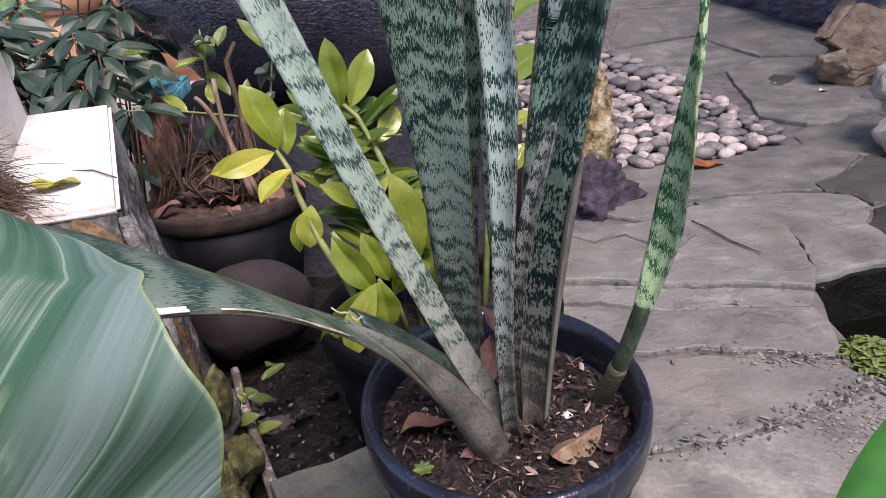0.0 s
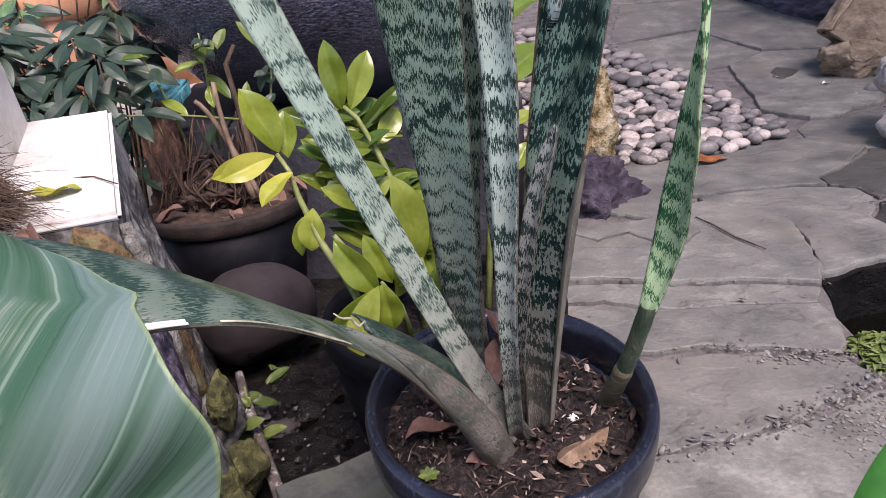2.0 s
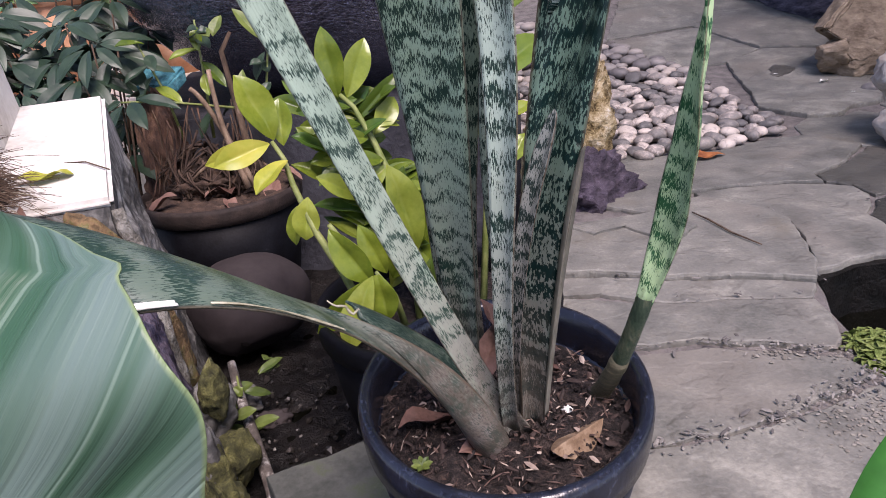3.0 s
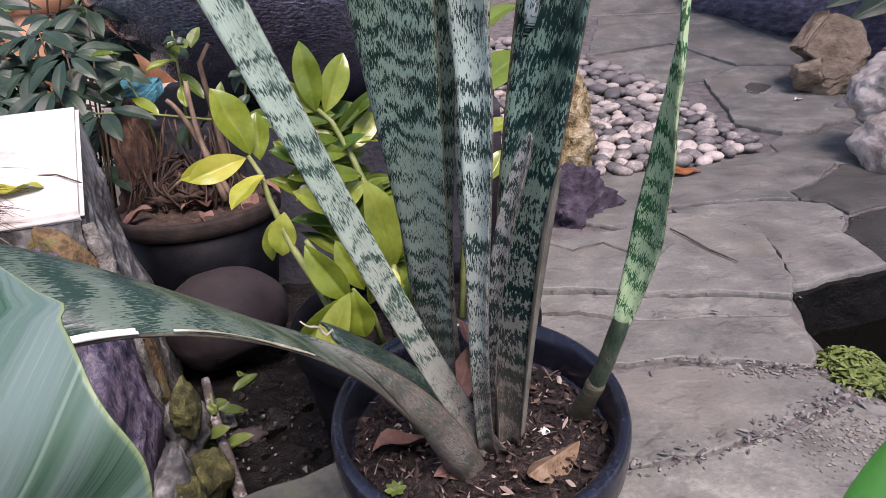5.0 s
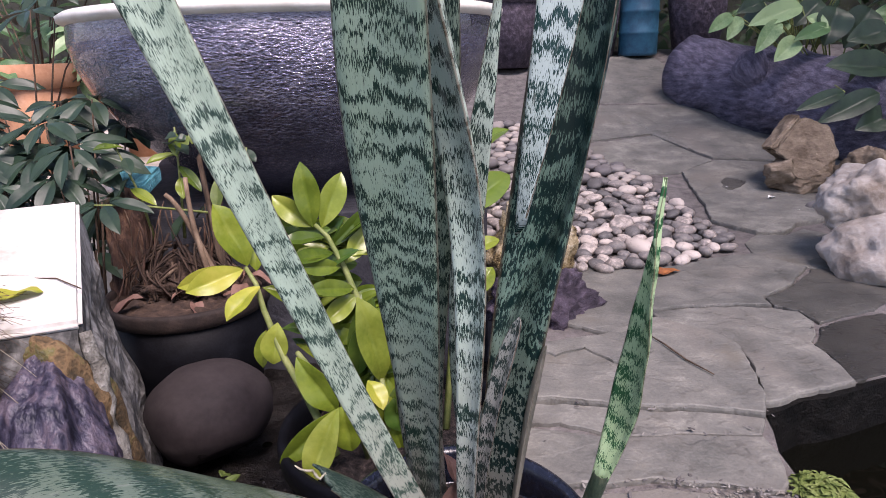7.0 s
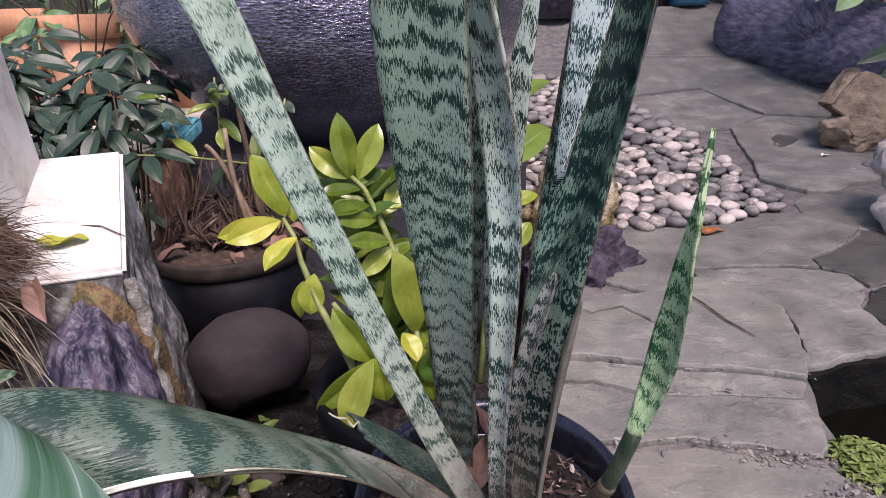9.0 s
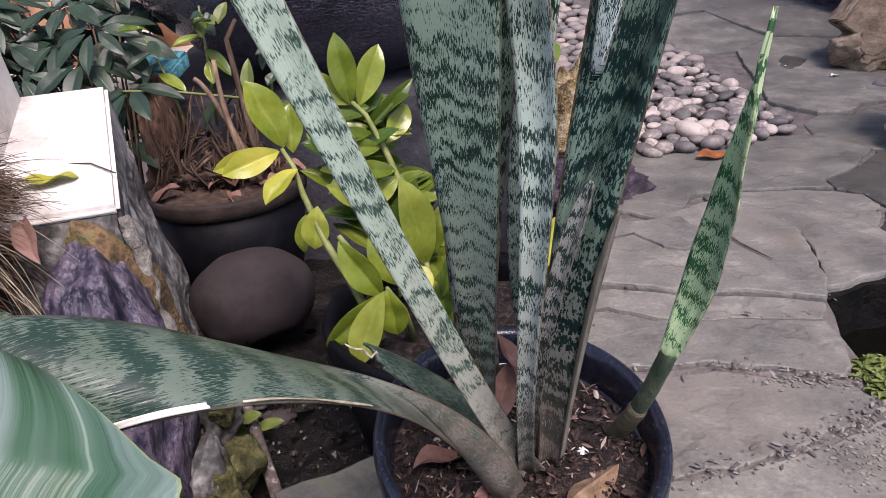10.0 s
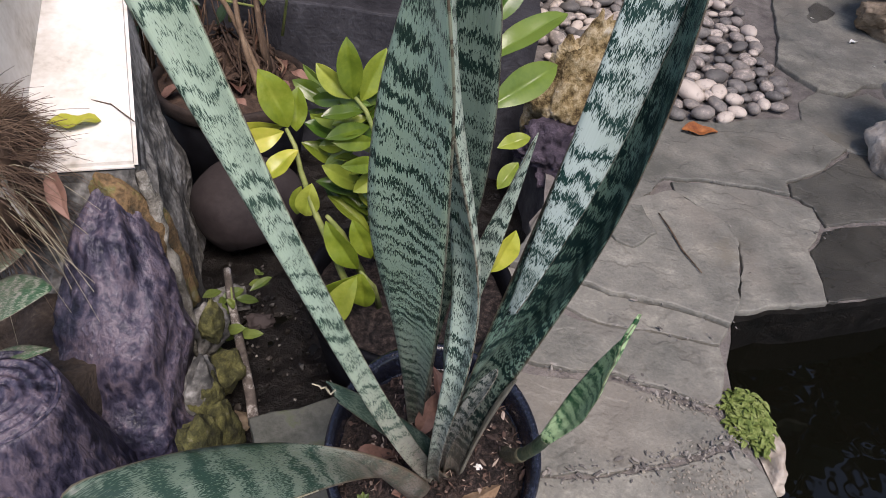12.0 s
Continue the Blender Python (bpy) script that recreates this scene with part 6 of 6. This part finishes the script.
# ---- far garden ----
structure(part("terrace", slab([(-6, 1.75), (-0.9, 1.75), (-0.9, 5.2), (-6, 5.2)], 0.18, 0.5, 0.03, 0.0, 4, 0.2), M_TAN_GROUND, smooth=False), "pale sandy terrace")
for x, y, r, h, z in ((-1.56, 2.25, 0.16, 0.43, 0.18), (-1.95, 2.35, 0.20, 0.46, 0.18), (-1.30, 2.7, 0.15, 0.26, 0.18)):
    tp = thing("terracotta_pot", "orange terracotta flower pot on the terrace", "flower pot", (x, y, z), "terracotta pots")
    part("body", lathe([(0, 0), (r * 0.7, 0), (r * 0.95, h * 0.8), (r * 0.9, h * 0.8), (r * 0.8, h * 0.6), (0, h * 0.6)], 32), M_TERRACOTTA, tp)
    part("rim", lathe([(r * 0.93, h * 0.78), (r * 1.03, h * 0.80), (r * 1.03, h), (r * 0.92, h), (r * 0.90, h * 0.8)], 32), M_TERRACOTTA, tp)
rnd = random.Random(41)
umbrella_shrub("potted_shrub", (-1.5, 2.2, 0.35), [(rnd.uniform(-1.9, -1.2), rnd.uniform(2.0, 2.6), rnd.uniform(0.5, 1.2)) for _ in range(22)], "leafy shrub growing from terracotta pots", 3, 0.13, M_PALELEAF)


def broad_plant(name, at, n, seed, size, label, height=0.35):
    pl = thing(name, label, "plant", at)
    r = random.Random(seed)
    for i in range(n):
        a = r.uniform(0, 6.28)
        root = Vector((0.05 * math.cos(a), 0.05 * math.sin(a), 0))
        top = Vector((r.uniform(0.5, 1) * size * math.cos(a), r.uniform(0.5, 1) * size * math.sin(a), height * r.uniform(0.4, 1.1)))
        stalk = part("stem", tube([root, (root + top) / 2 + Vector((0, 0, 0.06)), top], [0.005, 0.004, 0.003], 5), M_STEM, pl)
        d = Vector((math.cos(a), math.sin(a), r.uniform(-0.5, 0.3)))
        ln = size * r.uniform(0.7, 1.1)
        lf = part("leaf", blade(ln, ln * 0.46, 0.3, 0.12, 8, 0.8, None, aim(top, d, (0.0, -0.7, 1))), r.choice((M_PALELEAF, M_SCHEF, M_PALELEAF)), stalk)
        thicken(lf)
    return pl


broad_plant("peace_lily", (2.15, 3.2, 0.55), 22, 5, 0.24, "broad-leaved green plant growing behind the log")
broad_plant("peace_lily", (2.55, 2.75, 0.45), 24, 6, 0.26, "broad-leaved green plant growing behind the log")
broad_plant("peace_lily", (2.45, 2.25, 0.40), 14, 7, 0.25, "dark broad-leaved plant drooping over the log")
lily = thing("peace_lily", "broad-leaved plant with pale and dark green leaves over the log", "plant", (2.05, 2.75, 0.35))
for bx, by, bz, tx, ty, tz, w, k in [(1.51, 2.75, 0.74, 1.38, 2.67, 0.68, 0.068, 0), (1.55, 2.75, 0.73, 1.47, 2.67, 0.64, 0.068, 0), (1.85, 2.75, 0.77, 1.58, 2.67, 0.72, 0.113, 0),
                                       (1.72, 2.70, 0.71, 1.59, 2.62, 0.58, 0.084, 0), (1.79, 2.65, 0.62, 1.66, 2.57, 0.54, 0.099, 0), (1.85, 2.70, 0.72, 1.92, 2.62, 0.68, 0.072, 0),
                                       (1.94, 2.65, 0.67, 1.75, 2.57, 0.64, 0.077, 0), (1.99, 2.70, 0.76, 1.92, 2.62, 0.60, 0.167, 1), (2.16, 2.70, 0.75, 2.02, 2.62, 0.59, 0.167, 1),
                                       (2.02, 2.30, 0.48, 1.72, 2.22, 0.54, 0.137, 1), (1.76, 2.20, 0.40, 1.54, 2.12, 0.36, 0.066, 1), (1.91, 2.20, 0.39, 1.64, 2.12, 0.31, 0.104, 1),
                                       (1.98, 2.20, 0.30, 1.80, 2.12, 0.27, 0.118, 1), (1.97, 2.80, 0.80, 1.82, 2.72, 0.70, 0.115, 1), (1.71, 2.85, 0.80, 1.56, 2.77, 0.77, 0.087, 1),
                                       (2.12, 2.50, 0.64, 1.91, 2.42, 0.63, 0.131, 1), (2.04, 2.40, 0.55, 1.87, 2.32, 0.43, 0.116, 1)]:
    o = Vector((2.05, 2.75, 0.35))
    base = Vector((bx, by, bz)) - o
    stalk = part("stem", tube([(0, 0, 0), base * 0.6 + Vector((0, 0.05, 0.04)), base], [0.005, 0.004, 0.003], 5), M_STEM, lily)
    leaflet("leaf", base, Vector((tx, ty, tz)) - o, w, M_SCHEF if k else M_PALELEAF, stalk, up=(0, -0.9, 0.6), point=0.85)
drum = thing("blue_drum", "dark blue plastic drum at the end of the path", "drum", (1.52, 4.15, 0.55))
part("body", lathe([(0, 0), (0.125, 0), (0.13, 0.02), (0.13, 0.14), (0.137, 0.15), (0.13, 0.16), (0.13, 0.28), (0.137, 0.29), (0.13, 0.30), (0.13, 0.44)], 40), M_BLUE, drum)
part("lid", lathe([(0, 0.445), (0.12, 0.445), (0.135, 0.44), (0.135, 0.425)], 40), M_BLUE, drum)
for x, y, z, r, h in ((1.24, 4.2, 0.55, 0.16, 0.5), (0.60, 4.0, 0.5, 0.20, 0.45), (1.92, 4.15, 0.58, 0.2, 0.55)):
    gp = thing("glazed_planter", "dark purple glazed planter at the end of the path", "planter", (x, y, z), "far planters")
    part("body", lathe([(0, 0), (r * 0.75, 0), (r * 0.95, h * 0.5), (r, h * 0.9), (r * 0.9, h * 0.9), (r * 0.85, h * 0.8), (0, h * 0.8)], 40), M_PURPLE_STONE, gp)
    part("rim", lathe([(r * 0.95, h * 0.88), (r * 1.06, h * 0.9), (r * 1.06, h), (r * 0.92, h), (r * 0.9, h * 0.88)], 40), M_PURPLE_STONE, gp)
wall_back = part("wall_back", prism([(-7, 5.2, -0.3), (7, 5.2, -0.3), (7, 5.35, -0.3), (-7, 5.35, -0.3)], [(-7, 5.2, 1.9), (7, 5.2, 1.9), (7, 5.35, 1.9), (-7, 5.35, 1.9)]), M_CONCRETE, smooth=False)
structure(wall_back, "grey garden wall")
hedge = bmesh.new()
rnd = random.Random(51)
for i in range(2600):
    x = rnd.uniform(-5, 6)
    c = Vector((x, 4.75 + rnd.uniform(-0.35, 0.35), rnd.uniform(0.3, 2.0)))
    d = Vector((rnd.uniform(-1, 1), rnd.uniform(-1, 0.2), rnd.uniform(-0.8, 0.5)))
    ln = rnd.uniform(0.09, 0.2)
    blade(ln, ln * 0.45, 0.3, 0.1, 4, 0.8, hedge, aim(c, d, (0.1, -0.4, 1)))
tagged(part("hedge", hedge, M_DARKLEAF), "dense dark green hedge along the garden wall", "hedge", "", "stuff")

# ---- path details ----
rust_mesh = finish(blade(0.10, 0.042, 0.05, 0.2, 8, 0.8, curl=0.25), M_RUST, True, "dry_leaf")
rnd = random.Random(61)
dry_leaf((0.575, 1.13, 0.014), (0, 6, -78), 1.1, "rust-orange dead leaf on the flagstones", rust_mesh)
tagged(part("twig", tube([(0.447, 0.73, 0.0165), (0.462, 0.68, 0.0175), (0.478, 0.61, 0.0165), (0.505, 0.545, 0.0165)], [0.0015, 0.002, 0.002, 0.0012], 6), M_BARK), "thin dark twig lying on the flagstones", "twig")
moss = thing("moss_clump", "bright green leafy moss hanging over the pond's edge", "moss", (0.52, 0.21, -0.01))
part("cushion", rock((0.034, 0.056, 0.020), 71, 0.4, 2.5, 4), M_LIME_MOSS, moss)
mb = bmesh.new()
for i in range(460):
    a, r = rnd.uniform(0, 6.28), math.sqrt(rnd.random())
    c = Vector((0.040 * r * math.cos(a), 0.062 * r * math.sin(a), 0.018 - 0.012 * r * r + 0.012 * noise.noise(Vector((a * 2, r * 4, 1)))))
    ln = rnd.uniform(0.008, 0.021)
    blade(ln, ln * 0.5, 0.5, 0.25, 5, 1.1, mb, aim(c, (rnd.uniform(-1, 1), rnd.uniform(-1, 1), rnd.uniform(-0.1, 0.4)), (0.1, 0.2, 1)), 0.2)
part("fronds", mb, M_LIME_MOSS, moss)
st = part("edge_stone", rock((0.035, 0.06, 0.045), 73, 0.25, 2.0, 4, 0, 4), M_WHITEROCK)
tagged(place(st, (0.548, 0.165, -0.045)), "whitish crusted stone under the moss", "stone")
structure(part("pond_edge", slab([(0.556, 0.44), (0.585, 0.452), (0.64, 0.48), (0.71, 0.492), (0.855, 0.54), (0.985, 0.592), (1.12, 0.70), (2.3, 0.932), (2.3, 0.96), (1.10, 0.725), (0.974, 0.617), (0.85, 0.562), (0.705, 0.514), (0.631, 0.50), (0.565, 0.467), (0.546, 0.45)], -0.009, 0.2, 0.005, 0.0, 17), M_WETSTONE, smooth=False), "wet black stone lip of the pond")
spot = slab([(1.296 + 0.055 * (1 + 0.25 * math.sin(3 * a)) * math.cos(a), 2.134 + 0.075 * math.sin(a)) for a in [0.393 * k for k in range(16)]], lambda x, y: ground_height(x, y) + 0.0062, 0.008, 0.003, 0.0, 91, 0.02)
part("damp_patch", spot, M_SLATE_DAMP_SHADED, pavement, "dark damp patch", smooth=False)
shards = bmesh.new()
rnd = random.Random(77)
JOINTS = [((0.12, 0.045), (0.273, 0.074), (0.363, 0.102), (0.45, 0.143), (0.49, 0.163)), ((0.12, 0.258), (0.311, 0.257), (0.395, 0.235), (0.46, 0.214)), ((0.12, 0.42), (0.285, 0.379), (0.377, 0.376), (0.50, 0.362)),
          ((0.12, 0.505), (0.311, 0.461), (0.488, 0.435), (0.532, 0.418)), ((0.43, 0.81), (0.51, 0.89), (0.72, 0.905), (0.80, 0.888)), ((0.60, 0.75), (0.618, 0.68), (0.585, 0.52)), ((0.78, 0.69), (0.845, 0.78), (0.848, 0.86))]
for i in range(460):
    line = rnd.choice(JOINTS[:1] * 12 + JOINTS[1:2] * 5 + JOINTS)
    k = rnd.randrange(len(line) - 1)
    f = rnd.random()
    x = line[k][0] + (line[k + 1][0] - line[k][0]) * f + rnd.gauss(0, 0.016)
    y = line[k][1] + (line[k + 1][1] - line[k][1]) * f + rnd.gauss(0, 0.011)
    q = rnd.uniform(0.0008, 0.0018) * rnd.choice((1, 1, 1, 1, 1, 1.8))
    m = pose(x, y, (0.0045 if y < 0.3 else 0.008) + q * 0.2, rnd.uniform(-25, 25), rnd.uniform(-25, 25), rnd.uniform(0, 360)) @ Matrix.Diagonal((rnd.uniform(1.0, 3.4), 1, rnd.uniform(0.3, 0.6), 1))
    bmesh.ops.create_icosphere(shards, subdivisions=1, radius=q, matrix=m)
tagged(part("stone_crumbs", shards, M_CRUMB, smooth=False), "loose crumbs and slivers of stone along the paving joints", "stone crumbs", "", "stuff")

crust_bits = bmesh.new()
rnd = random.Random(83)
for i in range(520):
    if i % 4:
        x, y = rnd.gauss(0.435, 0.040), rnd.gauss(0.065, 0.030)
    else:
        f = rnd.random()
        x, y = 0.36 + 0.13 * f + rnd.gauss(0, 0.012), 0.225 - 0.02 * f + rnd.gauss(0, 0.010)
    if x > 0.505 - 0.25 * abs(y - 0.1):
        continue
    q = rnd.uniform(0.0006, 0.0026) * rnd.uniform(0.5, 1.2)
    m = pose(x, y, 0.0027, rnd.uniform(-8, 8), rnd.uniform(-8, 8), rnd.uniform(0, 360)) @ Matrix.Diagonal((rnd.uniform(1.0, 1.9), 1, rnd.uniform(0.25, 0.45), 1))
    made = bmesh.ops.create_icosphere(crust_bits, subdivisions=1, radius=q, matrix=m)
    for v in made["verts"]:
        v.co += Vector((rnd.uniform(-1, 1), rnd.uniform(-1, 1), rnd.uniform(-0.3, 0.3))) * q * 0.4
tagged(part("mortar_crust", crust_bits, M_OLDMORTAR, smooth=False), "pale tan crust of old mortar on the flagstones", "mortar crust", "", "stuff")

# ---- planting bed beside the purple rock ----
bedm = sheet(-1.4, -0.8, -0.5, 0.32, 0.035, 70)
for v in bedm.verts:
    v.co.z += 0.05 * noise.fractal(v.co * 6, 1.0, 2.0, 4) - (0.35 if v.co.x > -0.52 else 0)
structure(part("planting_bed", bedm, M_EARTH), "dark earth of a raised planting bed")


def ribbed_plant(name, at, leaves, label):
    pl = thing(name, label, "plant", at)
    for base, tip, w in leaves:
        base, tip = Vector(base) - Vector(at), Vector(tip) - Vector(at)
        d = tip - base
        side = d.cross(Vector((0, 0, 1))).normalized() * w / 2
        mid = (base + tip) / 2 + Vector((0, 0, 0.012))
        part("stem", tube([(0, 0, 0), base * 0.6 + Vector((0, 0, 0.02)), base], [0.003, 0.0025, 0.002], 6), M_STEM, pl)
        part("leaf", ribbon([base - side * 0.2, mid - side * 2.0, tip - side * 0.1], [base + side * 0.2, mid + side * 2.0, tip + side * 0.1], cup=-0.05, thick=0.0014, rows=18, across=10, wave=0.003), M_ZEBRA, pl)
    return pl


ribbed_plant("zebra_plant", (-0.70, 0.08, 0.05), [((-0.65, 0.06, 0.18), (-0.512, 0.085, 0.235), 0.085), ((-0.66, 0.05, 0.085), (-0.540, 0.075, 0.122), 0.030), ((-0.68, 0.14, 0.16), (-0.62, 0.19, 0.19), 0.04), ((-0.70, -0.05, 0.14), (-0.60, -0.12, 0.17), 0.05)],
             "small plant with dark leaves striped pale along the veins")


# ---- unseen tall trees added round the garden to shade the far side and darken the pond ----
def shade_tree(at, height, spread, seed, label, lean=(0.0, 0.0), count=1500):
    tr = thing("tree", label, "tree", at, "shade trees")
    r = random.Random(seed)
    part("trunk", tube([(0, 0, 0), (0.1, 0.05, height * 0.25), (0.0, 0.1, height * 0.5), (0.1, 0.0, height * 0.8)], [0.22, 0.17, 0.13, 0.05], 14), M_BARK, tr)
    hubs = []
    for i in range(9):
        a = r.uniform(0, 6.28)
        e = Vector((lean[0] + spread * 0.7 * math.cos(a), lean[1] + spread * 0.55 * math.sin(a), height * r.uniform(0.55, 0.95)))
        st = Vector((0.05, 0.05, height * r.uniform(0.3, 0.6)))
        part("limb", tube([st, (st + e) / 2 + Vector((0, 0, 0.15)), e], [0.07, 0.045, 0.015], 8), M_BARK, tr)
        hubs.append(e)
    bm = bmesh.new()
    for i in range(count):
        h = r.choice(hubs)
        c = h + Vector((r.gauss(0, 1), r.gauss(0, 1), r.gauss(0, 0.8))) * spread * 0.28
        ln = r.uniform(0.22, 0.42)
        blade(ln, ln * 0.5, 0.3, 0.1, 4, 0.9, bm, aim(c, (r.uniform(-1, 1), r.uniform(-1, 1), r.uniform(-0.9, 0.4)), (0.1, 0.2, 1)))
    part("crown", bm, M_DARKLEAF, tr)
    return tr


shade_tree((-2.2, 6.6, 0.4), 5.6, 2.4, 1, "unseen tall leafy tree added behind the garden wall for shade")
shade_tree((1.4, 6.8, 0.4), 6.0, 2.6, 2, "unseen tall leafy tree added behind the garden wall for shade")
shade_tree((4.6, 5.6, 0.0), 5.6, 2.6, 3, "unseen tall leafy tree added behind the pond for shade")
shade_tree((3.9, 3.4, 0.0), 4.6, 2.6, 6, "unseen leafy tree added to shade the far end of the path", (-1.5, 0.1), 200)
shade_tree((6.0, 2.0, -0.2), 5.2, 2.4, 4, "unseen tall leafy tree added beside the pond for shade")
shade_tree((4.3, -0.6, -0.3), 5.0, 1.4, 8, "unseen leafy tree added over the pond to shade the path", (-1.5, 0.0), 330)
